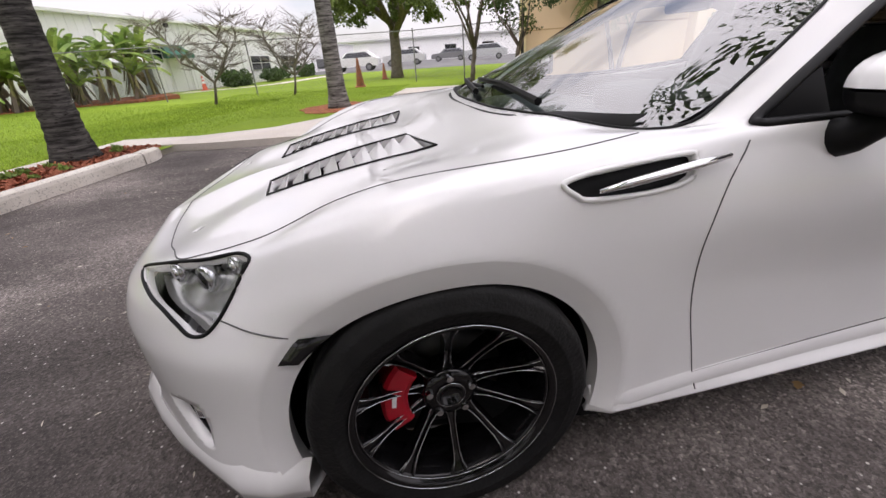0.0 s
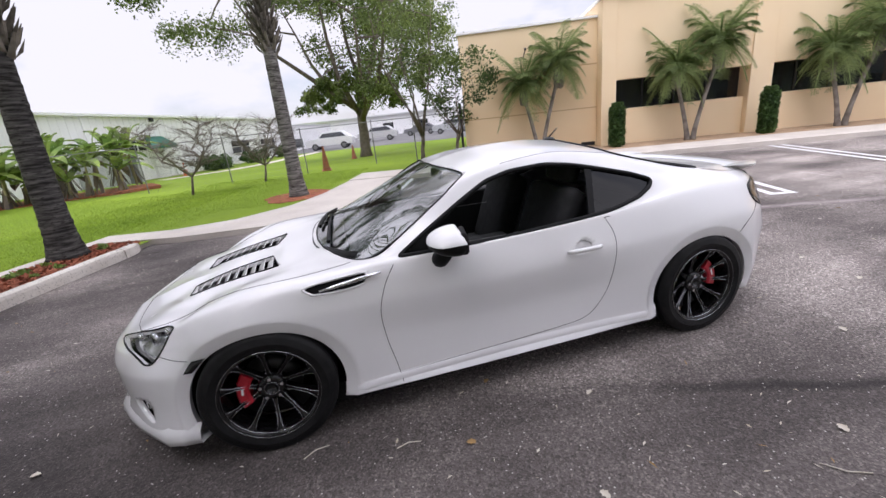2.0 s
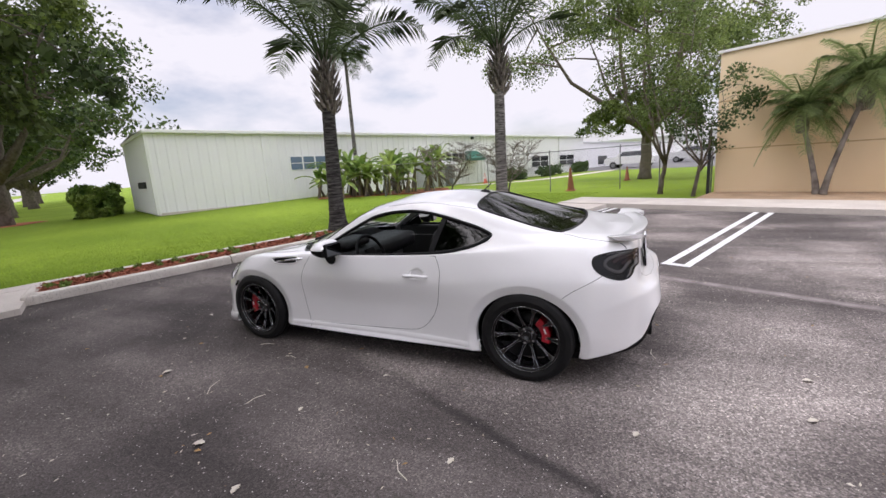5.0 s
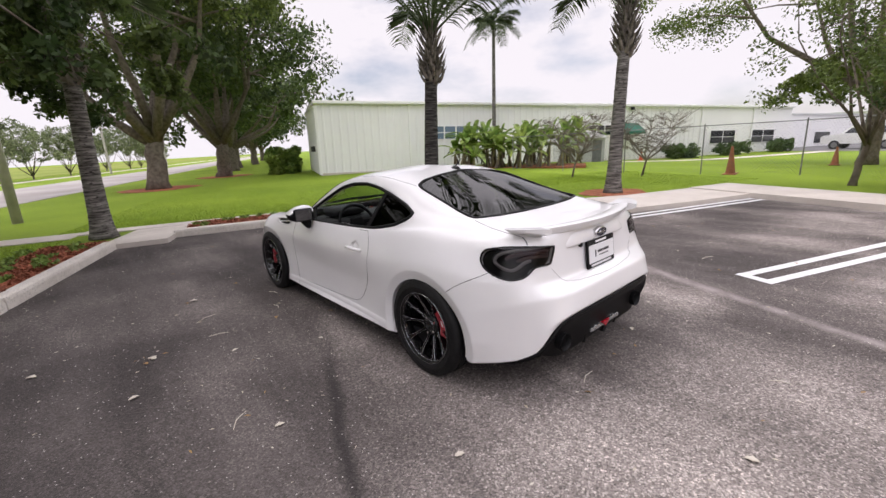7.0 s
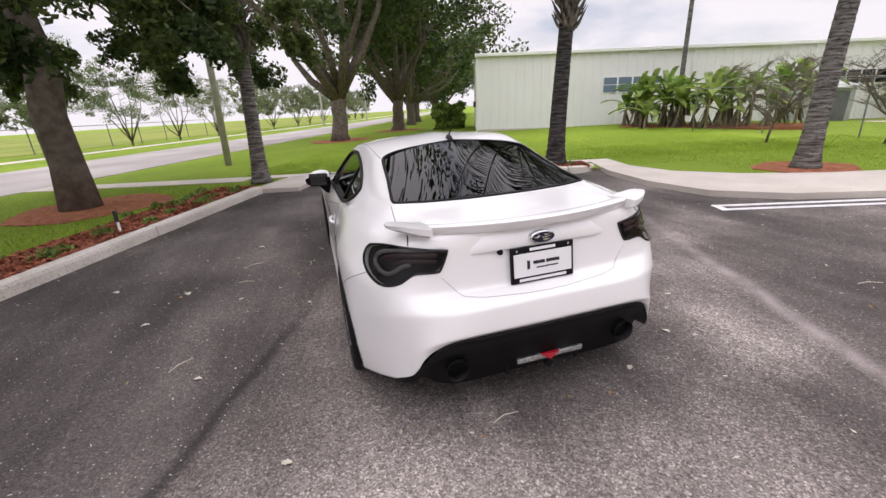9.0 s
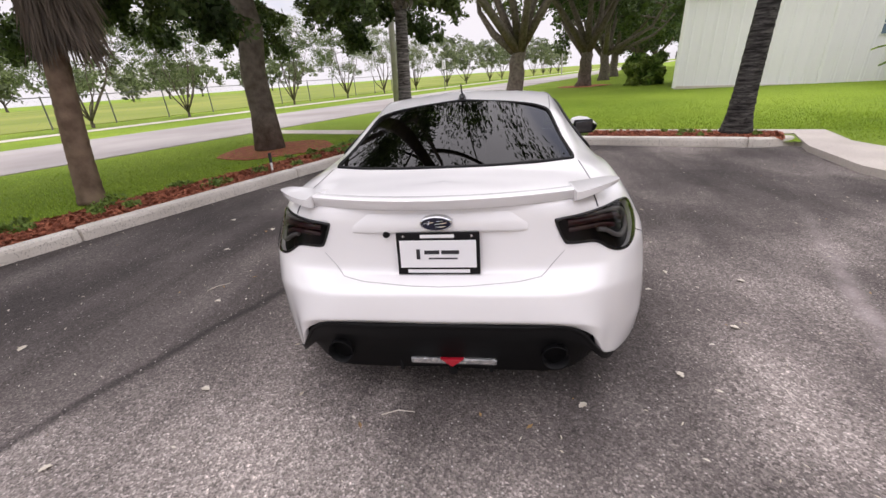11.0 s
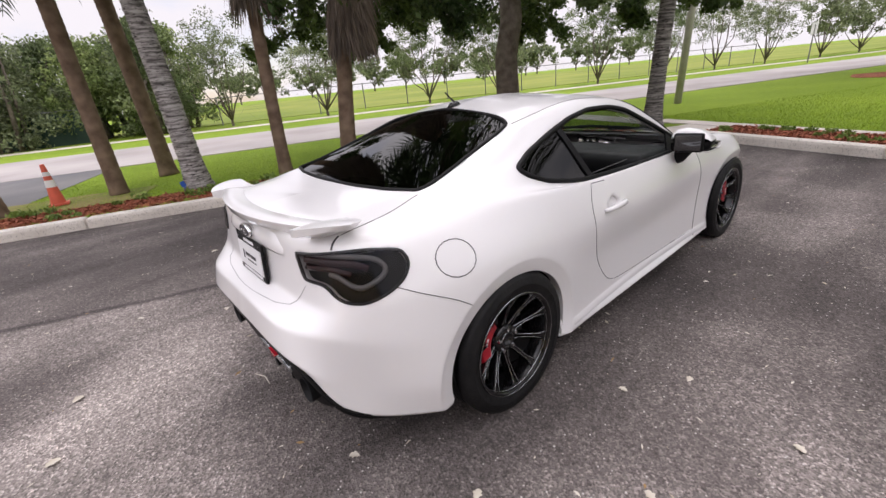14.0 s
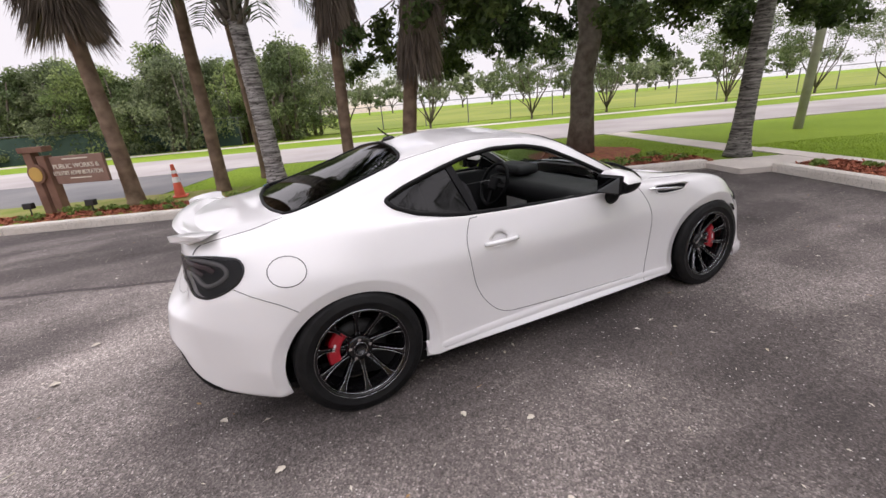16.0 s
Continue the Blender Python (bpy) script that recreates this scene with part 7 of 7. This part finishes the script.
# bonnet louvres
for s in (-1, 1):
    ring = [(x, y * s) for x, y in VENT]
    fl = [on_top(x, y) - Vector((0, 0, .05)) for x, y in ring]
    mesh_ob("vent_floor", fl, [(0, 1, 2, 3) if s > 0 else (3, 2, 1, 0)], TRIM, coupe, "black mesh under the bonnet vent")
    n = 9
    for i in range(n):
        t0 = (i + .15) / n
        x0 = -1.655 + .435 * t0
        ya, yb = s * (.165 - .033 * t0 + .006), s * (.345 + .030 * t0 - .006)
        dx = .040
        a0, b0 = on_top(x0, ya), on_top(x0 + .010, yb)
        a1, b1 = on_top(x0 + dx, ya), on_top(x0 + dx + .010, yb)
        up, dn = Vector((0, 0, .004)), Vector((0, 0, -.026))
        sl = [a0 + dn, b0 + dn, b1 + up, a1 + up]
        th = [p - Vector((-.002, 0, .003)) for p in sl]
        mesh_ob("louvre", sl + th, [(0, 1, 2, 3), (7, 6, 5, 4), (0, 4, 5, 1), (1, 5, 6, 2), (2, 6, 7, 3), (3, 7, 4, 0)], PAINT, coupe)
    dense = []
    for (xa, ya), (xb, yb) in zip(ring, ring[1:] + ring[:1]):
        dense += [on_top(xa + (xb - xa) * k / 6, ya + (yb - ya) * k / 6, .002) for k in range(6)]
    v, f = tube(dense + dense[:2], [.0032] * (len(dense) + 2), 6, False)
    mesh_ob("vent_frame", v, f, TRIM, coupe, "black vent frame")

# fender vent bars
for s in (-1, 1):
    path = [on_side(x, z, s, 0) for x, z in ((-.965, .764), (-.90, .771), (-.82, .779), (-.74, .787), (-.668, .795))]
    ysurf = [float(np.interp(x, [-.95, -.6], [.846, .828])) for x in (-.965, -.90, -.82, -.74, -.668)]
    path = [Vector((p.x, s * (y_ - .004), p.z)) for p, y_ in zip(path, ysurf)]
    v, f = tube(path, [.004, .009, .010, .010, .006], 8)
    mesh_ob("vent_bar", v, f, CHROME, coupe, "bright chrome vent bar", True)

# door handles
for s in (-1, 1):
    grip_y = [abs(on_side(.33, .700, s).y) + (abs(on_side(.57, .700, s).y) - abs(on_side(.33, .700, s).y)) * k for k in (.06, .17, .38, .67, .83, .94)]
    path = [Vector((x, s * (grip_y[i_] + lift), .700 + dz)) for i_, (x, dz, lift) in enumerate(((.345, -.004, .004), (.37, 0, .020), (.42, .002, .026), (.49, .002, .026), (.53, 0, .020), (.556, -.003, .004)))]
    v, f = tube(path, [.009, .012, .013, .013, .012, .010], 8)
    mesh_ob("door_handle", v, f, PAINT, coupe, "white pull handle", True)

# mirrors: a wedge that comes to a point outward, white above a black foot
MIR = [(-.088, .055, .036, .042, .056), (-.070, .112, .046, .062, .062), (-.025, .138, .052, .070, .064), (.030, .134, .056, .058, .062), (.070, .116, .062, .036, .056), (.092, .092, .066, .014, .044), (.097, .080, .064, .004, .030)]
MIRS = [[float(np.interp(t, [r[0] for r in MIR], [r[k] for r in MIR])) for k in range(5)] for t in np.linspace(MIR[0][0], MIR[-1][0], 25)]
MIRROR = material("mirror", (.10, .105, .11), .02, 1.0)
for s in (-1, 1):
    top_, low_ = [], []
    for o, fr_, bk_, up_, dn_ in MIRS:
        y, rise = s * o * 1.13, .010 * (o + .1) / .2
        back = .030 + .05 * max(0, o)
        arc = [(-fr_ * math.cos(a) if math.cos(a) > 0 else -back * math.cos(a), math.sin(a) ** .75 * up_ * 1.12 + rise) for a in np.linspace(.02, math.pi - .35, 13)]
        top_.append([Vector((x, y, z)) for x, z in arc])
        bot = [(-fr_ * math.cos(a) * .98 if math.cos(a) > 0 else -back * math.cos(a), -math.sin(a) * dn_ + rise - .001) for a in np.linspace(.02, math.pi - .02, 13)]
        low_.append([Vector((x, y, z)) for x, z in bot])
    for name, rows, mat, label in (("mirror_shell", top_, PAINT, "white mirror housing"), ("mirror_base", low_, TRIM, "black lower mirror housing")):
        v = [p for r in rows for p in r]
        n, m_ = len(rows), len(rows[0])
        f = [(i * m_ + k, i * m_ + k + 1, (i + 1) * m_ + k + 1, (i + 1) * m_ + k) for i in range(n - 1) for k in range(m_ - 1)]
        f += [tuple(range(m_)), tuple(range((n - 1) * m_, n * m_))]
        bm = bmesh.new()
        bv = [bm.verts.new(p) for p in v]
        for fc in f:
            bm.faces.new([bv[i] for i in fc])
        bmesh.ops.recalc_face_normals(bm, faces=bm.faces)
        o = part(name, bm, mat, coupe, label, True)
        o.matrix_local = pose(-.300, s * .892, .895, 0, 0, s * 4)
    fr_ = part("mirror_frame", box_bm(.034, .158, .110, (0, 0, -.055), .016), TRIM, coupe, "", True)
    fr_.matrix_local = pose(-.262, s * .893, .897, 0, 0, s * 12)
    face = part("mirror_glass", box_bm(.006, .136, .090, (0, 0, -.045), .002), MIRROR, coupe, "mirror glass")
    face.matrix_local = pose(-.244, s * .895, .897, 0, 0, s * 12)
    v, f = tube([(-.365, s * .775, .785), (-.355, s * .82, .800), (-.335, s * .865, .850)], [.052, .040, .036], 12)
    mesh_ob("mirror_stalk", v, f, TRIM, coupe, "black mirror stalk", True)
    v = [(-.595, .806), (-.36, .934), (-.335, .835)]
    w_ = [Vector((x, s * (.752 - .30 * max(0, z - .83)), z)) for x, z in v]
    mesh_ob("mirror_sail", w_ + [p - Vector((0, s * .012, 0)) for p in w_], [(0, 1, 2), (5, 4, 3), (0, 3, 4, 1), (1, 4, 5, 2), (2, 5, 3, 0)], TRIM, coupe)

# aerial, wipers, cowl
v = [(.66, 0, 1.245), (.80, -.028, 1.222), (.80, .028, 1.222), (.70, -.024, 1.236), (.70, .024, 1.236), (.775, 0, 1.262)]
bm = bmesh.new()
bmesh.ops.create_cone(bm, cap_ends=True, segments=18, radius1=1, radius2=.5, depth=1)
for w in bm.verts:
    w.co = Vector((w.co.x * .055, w.co.y * .026, (w.co.z + .5) * .024))
o = part("aerial_base", bm, GLOSSBLACK, coupe, "", True)
o.matrix_local = pose(.735, 0, 1.225, 0, 6, 0)
mesh_ob("aerial", *tube([(.725, 0, 1.245), (.765, 0, 1.275), (.795, 0, 1.305)], [.006, .005, .004], 8), GLOSSBLACK, coupe, "short black roof aerial", True)
cw = [(-.950, 0), (-.940, .22), (-.90, .41), (-.825, .57), (-.745, .648)]
cw = spline(cw, 6)
v, f = [], []
for s in (1, -1):
    o_ = len(v)
    for x, y in cw:
        thin = 1 - .6 * min(1, max(0, (y - .35) / .25))
        for dx, dz in ((-.07 * thin, -.012), (-.035 * thin, .008 * thin), (.012, .014)):
            z = on_top(x - .10, y * s).z
            v.append((x + dx, y * s, z + .012 + dz))
    for i in range(len(cw) - 1):
        for k in range(2):
            a, b = o_ + i * 3 + k, o_ + (i + 1) * 3 + k
            f.append((a, b, b + 1, a + 1))
mesh_ob("cowl", v, f, TRIM, coupe, "black wiper cowl", True)
ws = BVHTree.FromPolygons([tuple(p) for p in V], [tuple(dict.fromkeys(map(int, ff))) for ff, l in zip(F, LAB) if l == 4])
def glass_at(x, y, up):
    h = ws.ray_cast(Vector((x, y, 3)), Vector((0, 0, -1)))
    return (h[0] if h[0] is not None else Vector((x, y, .9))) + Vector((-.004, 0, up))
for a, b, c in (((-.885, -.40), (-.865, -.08), (-.84, .26)), ((-.925, .04), (-.875, .34), (-.79, .57))):
    v, f = tube([glass_at(*a, .016), glass_at(*b, .022), glass_at(*c, .014)], [.012, .009, .006], 6)
    mesh_ob("wiper", v, f, TRIM, coupe, "black wiper arm")
    v, f = tube([glass_at(b[0] - .01, b[1] - .26, .012), glass_at(*b, .014), glass_at(c[0], c[1], .012)], [.007] * 3, 5)
    mesh_ob("wiper_blade", v, f, TRIM, coupe)

# cabin
def seat(y):
    s = new("seat")
    s.parent = coupe
    s["label"] = "black cloth bucket seat"
    part("cushion", box_bm(.50, .50, .16, (0, 0, 0), .05), CLOTH, s, smooth=True)
    o = part("backrest", box_bm(.15, .50, .60, (0, 0, 0), .06), CLOTH, s, smooth=True)
    o.matrix_local = pose(.25, 0, .10, 0, 20, 0)
    o = part("headrest", box_bm(.11, .26, .19, (0, 0, 0), .045), CLOTH, s, smooth=True)
    o.matrix_local = pose(.47, 0, .68, 0, 16, 0)
    s.matrix_local = pose(.12, y, .32)


for y in (-.37, .37):
    seat(y)
part("rear_bench", box_bm(.35, 1.15, .35, (1.0, 0, .36), .06), CLOTH, coupe, smooth=True)
part("parcel_shelf", box_bm(.42, 1.1, .04, (1.34, 0, .82), .01), CLOTH, coupe)
bm = box_bm(.42, 1.22, .17, (-.56, 0, .62), .06)
part("dashboard", bm, DASH, coupe, "dark grey dashboard", True)
part("binnacle", box_bm(.22, .36, .09, (-.50, -.37, .80), .04), DASH, coupe, "", True)
part("console", box_bm(.85, .22, .28, (-.05, 0, .32), .03), DASH, coupe)
v, f = [], []
for i in range(36):
    a = 2 * math.pi * i / 36
    for k in range(8):
        b = 2 * math.pi * k / 8
        r = .178 + .015 * math.cos(b)
        v.append((.015 * math.sin(b), r * math.cos(a), r * math.sin(a)))
for i in range(36):
    for k in range(8):
        f.append((i * 8 + k, i * 8 + (k + 1) % 8, ((i + 1) % 36) * 8 + (k + 1) % 8, ((i + 1) % 36) * 8 + k))
wheel_rim = mesh_ob("steering_wheel", v, f, TRIM, coupe, "black steering wheel", True)
wheel_rim.matrix_local = pose(-.27, -.37, .74, 0, -24, 0)
part("wheel_boss", box_bm(.04, .13, .12, (0, 0, -.06), .02), TRIM, wheel_rim)
for a in (0, 180, 270):
    o = part("wheel_spoke", box_bm(.015, .16, .035, (0, .09, -.017), .004), TRIM, wheel_rim)
    o.matrix_local = pose(0, 0, 0, a, 0, 0)
for s in (-1, 1):
    part("door_card", box_bm(1.25, .05, .50, (0, s * .735, .32), .02), DASH, coupe)
part("rear_view_mirror", box_bm(.03, .22, .06, (-.12, 0, 1.08), .015), TRIM, coupe, "", True)
# headlining, so that the roof is closed from inside
shell("headlining", [0], CLOTH, "", (V[F].mean(1)[:, 0] > -.05) & (V[F].mean(1)[:, 0] < .85) & (V[F].mean(1)[:, 2] > 1.06), .03)

# fog lamps in the bumper corners
front = BVHTree.FromPolygons([tuple(p) for p in V], [tuple(dict.fromkeys(map(int, ff))) for ff in F])
for s in (-1, 1):
    h = front.ray_cast(Vector((-3, s * .692, .312)), Vector((1, 0, 0)))
    if h[0] is not None:
        d = Vector((-.85, s * .52, 0))
        c = h[0] - d * .018
        v, f = tube([c - d * .03, c, c + d * .008], [.020, .026, .018], 18)
        mesh_ob("fog_lamp", v, f, SILVER, coupe, "small chrome fog lamp", True)

# ---------------------------------------------------------------- paving joints, litter, weeds
LITTER = [material("pale_litter", (0.62, 0.58, 0.50), 0.8, 0, (0.42, 0.36, 0.27), 9, 60), material("brown_litter", (0.36, 0.22, 0.08), 0.8, 0, (0.25, 0.15, 0.06), 9, 60)]


def litter(name, count, seed, mat, size, label, us, vs):
    """Small leaf and twig bits strewn on the asphalt, curled up a little."""
    rng = np.random.default_rng(seed)
    v, f = [], []
    for i in range(count):
        u, w = rng.uniform(*us), rng.uniform(*vs)
        a = rng.random() * 6.283
        ln = size * (0.35 + 1.5 * rng.random() ** 2.5)
        wd = ln * (0.10 + 0.35 * rng.random())
        c, d = L(u, w, 0.004), Vector((math.cos(a), math.sin(a), 0))
        s = Vector((-d.y, d.x, 0))
        h = 0.25 * ln * rng.random()
        o = len(v)
        v += [c - d * ln / 2, c - s * wd / 2 + Vector((0, 0, h)), c + s * wd / 2 + Vector((0, 0, h * 0.4)), c + d * ln / 2 + Vector((0, 0, h * 0.5))]
        f += [(o, o + 1, o + 3, o + 2)]
    ob = mesh_ob(name, v, f, mat)
    return tagged(ob, label, "litter", kind="stuff")


litter("leaf_bits", 4200, 11, LITTER[0], 0.022, "tiny pale dry leaf bits strewn over the asphalt", (-4.8, 9.0), (-3.9, 7.6))
litter("leaf_bits", 420, 12, LITTER[1], 0.030, "tiny brown dry leaf bits strewn over the asphalt", (-4.8, 9.0), (-3.9, 7.6))


def dry_leaf(x, y, size, turn, mat, label):
    """One curled dry leaf with a crease down its middle."""
    v, f = [], []
    for i in range(7):
        t = i / 6
        w = size * 0.34 * math.sin(math.pi * min(1, 0.04 + 0.96 * t)) ** 0.7 * (1 + 0.25 * math.sin(i * 2.6))
        x0, z0 = size * (t - 0.5), size * 0.10 * math.sin(math.pi * t)
        v += [(x0, -w, z0 + 0.10 * size), (x0, 0, z0), (x0, w, z0 + 0.06 * size)]
        if i:
            o = 3 * i - 3
            f += [(o, o + 1, o + 4, o + 3), (o + 1, o + 2, o + 5, o + 4)]
    me = mesh_ob("fallen_leaf", v, f, mat, smooth=True)
    me.matrix_world = pose(x, y, 0.005, 0, 0, turn)
    return tagged(me, label, "leaf", group="fallen leaves")


for x, y, sz, a, k in (
        (-.354, -2.143, .075, 20, 0), (-.689, -2.808, .07, 50, 0), (-1.522, -1.633, .075, 70, 0), (-1.50, -1.70, .04, 10, 1), (-.17, -.80, .04, 40, 1), (1.70, -2.66, .06, 10, 0),
        (1.112, -1.758, .05, 80, 0), (1.96, .579, .045, 130, 0), (2.817, -.812, .055, 30, 0), (2.912, -.351, .055, 10, 0), (.653, 1.342, .04, 0, 0), (.785, 1.76, .045, 60, 0),
        (.909, 1.159, .04, 90, 0), (1.33, 1.47, .045, 60, 0), (1.735, 1.051, .045, 20, 0), (1.966, -1.230, .05, 75, 0), (-.021, -1.662, .045, 110, 0), (.287, -1.118, .04, 35, 0),
        (-.411, -1.204, .045, 160, 1), (-2.47, -.57, .05, 0, 0), (.18, -2.31, .06, 100, 0), (2.45, -1.6, .045, 140, 0), (-.30, -2.19, .04, 30, 1)):
    dry_leaf(x, y, sz, a, LITTER[k], "dry curled leaf lying on the asphalt" if k == 0 else "small brown dry leaf lying on the asphalt")
for x, y, a, ln in ((2.058, -.222, 100, .15), (2.87, .45, 20, .10), (-.69, -1.1, 0, .12), (-1.12, -.97, 20, .13), (1.78, 2.9, 70, .18), (-.9, -1.66, 120, .2), (-.43, -1.67, 75, .14), (.9, -1.9, 140, .16)):
    vv, ff = tube([(-ln / 2, 0, .004), (0, ln * .12, .006), (ln / 2, 0, .004)], [.0028, .003, .0018], 5)
    t = mesh_ob("twig", vv, ff, LITTER[0])
    t.matrix_world = pose(x, y, 0, 0, 0, a)
    tagged(t, "thin pale twig lying on the asphalt", "twig", group="twigs")


def chips(name, count, us, vs, seed, z, label):
    """Shredded bark lying loose over a mulch bed."""
    rng = np.random.default_rng(seed)
    u, w = rng.uniform(*us, count), rng.uniform(*vs, count)
    a = rng.random(count) * 6.283
    ln, wd = 0.02 + 0.035 * rng.random(count), 0.006 + 0.008 * rng.random(count)
    c = np.array([L(p, q_, z) for p, q_ in zip(u, w)])
    d = np.stack([np.cos(a), np.sin(a), rng.normal(size=count) * 0.3], 1) * ln[:, None]
    s = np.stack([-np.sin(a), np.cos(a), rng.normal(size=count) * 0.3], 1) * wd[:, None]
    lift = np.array([0, 0, 1.0]) * (0.004 + 0.014 * rng.random(count))[:, None]
    v = np.stack([c - d - s, c + d - s, c + d + s + lift, c - d + s + lift], 1).reshape(-1, 3)
    ob = cloud_ob(name, v, np.arange(count * 4).reshape(-1, 4), MULCH, None)
    return tagged(ob, label, "mulch", kind="stuff")


chips("bark_chips", 9000, (WEST - 0.93, WEST - 0.18), (SOUTH + 0.9, 2.75), 21, 0.118, "loose shredded red bark on the west bed")
chips("bark_chips", 15000, (WEST + 0.35, 9), (SOUTH - 1.0, SOUTH - 0.18), 22, 0.118, "loose shredded red bark on the south bed")


def blades(name, count, us, vs, seed, z, height, mat, label, keep=lambda u, v: True, thin=''):
    """Single grass blades, each a bent sliver."""
    rng = np.random.default_rng(seed)
    u, w = rng.uniform(*us, count), rng.uniform(*vs, count)
    if thin == 'u':
        u = us[1] - rng.exponential(3.2, count)
    if thin == 'v':
        w = vs[1] - rng.exponential(2.6, count)
    ok = np.array([keep(a, b) for a, b in zip(u, w)])
    u, w = u[ok], w[ok]
    n = len(u)
    m = np.array(LOT)
    c = np.stack([u, w, np.full(n, z), np.ones(n)], 1) @ m.T
    c = c[:, :3]
    a = rng.random(n) * 6.283
    h = height * (0.6 + 0.8 * rng.random(n))
    s = np.stack([np.cos(a), np.sin(a), np.zeros(n)], 1) * 0.004
    tip = c + np.stack([np.cos(a + 1.2) * h * 0.5, np.sin(a + 1.2) * h * 0.5, h], 1)
    v = np.stack([c - s, c + s, tip], 1).reshape(-1, 3)
    ob = cloud_ob(name, v, np.arange(n * 3).reshape(-1, 3), mat, None)
    return tagged(ob, label, "grass", kind="stuff")


BLADE = leafy("grass_blades", (0.20, 0.31, 0.026), (0.30, 0.42, 0.045), through=0.45)
blades("grass", 80000, (-11, -6.4), (-5.5, 8.5), 31, 0.07, 0.024, BLADE, "mown green grass blades on the west lawn", thin="u")
blades("grass", 70000, (-6.2, 8.5), (-9.5, SOUTH - 1.05), 32, 0.07, 0.024, BLADE, "mown green grass blades by the street", lambda u, v: not (-6.35 < u < -5.5) and u < 6.2 and v > -10.4, 'v')
blades("grass", 30000, (-9, -3.5), (3.6, 10.5), 33, 0.07, 0.024, BLADE, "mown green grass blades on the north lawn", lambda u, v: (u < -3.6 and v > 5.0) or (u < -5.3))


def weed(u, v, z, seed, size=0.12):
    rng = np.random.default_rng(seed)
    t = thing("weed", "low green weed growing in the mulch", "plant", at(u, v, z), "weeds")
    vv, ff = leaf_cloud(rng, [(0, 0, size * 0.4), (size * 0.4, 0, size * 0.3), (-size * 0.3, size * 0.3, size * 0.3)], [size * 0.5] * 3, 60, 0.035, 0.7)
    cloud_ob("foliage", vv, ff, BANANA, t)


rng_w = np.random.default_rng(77)
for i in range(26):
    weed(WEST - 0.25 - 0.6 * rng_w.random(), SOUTH + 1.0 + 5.6 * rng_w.random(), 0.11, 300 + i, 0.08 + 0.06 * rng_w.random())
for i in range(64):
    weed(WEST + 0.6 + 13 * rng_w.random(), SOUTH - 0.3 - 0.8 * rng_w.random(), 0.11, 400 + i, 0.08 + 0.12 * rng_w.random())
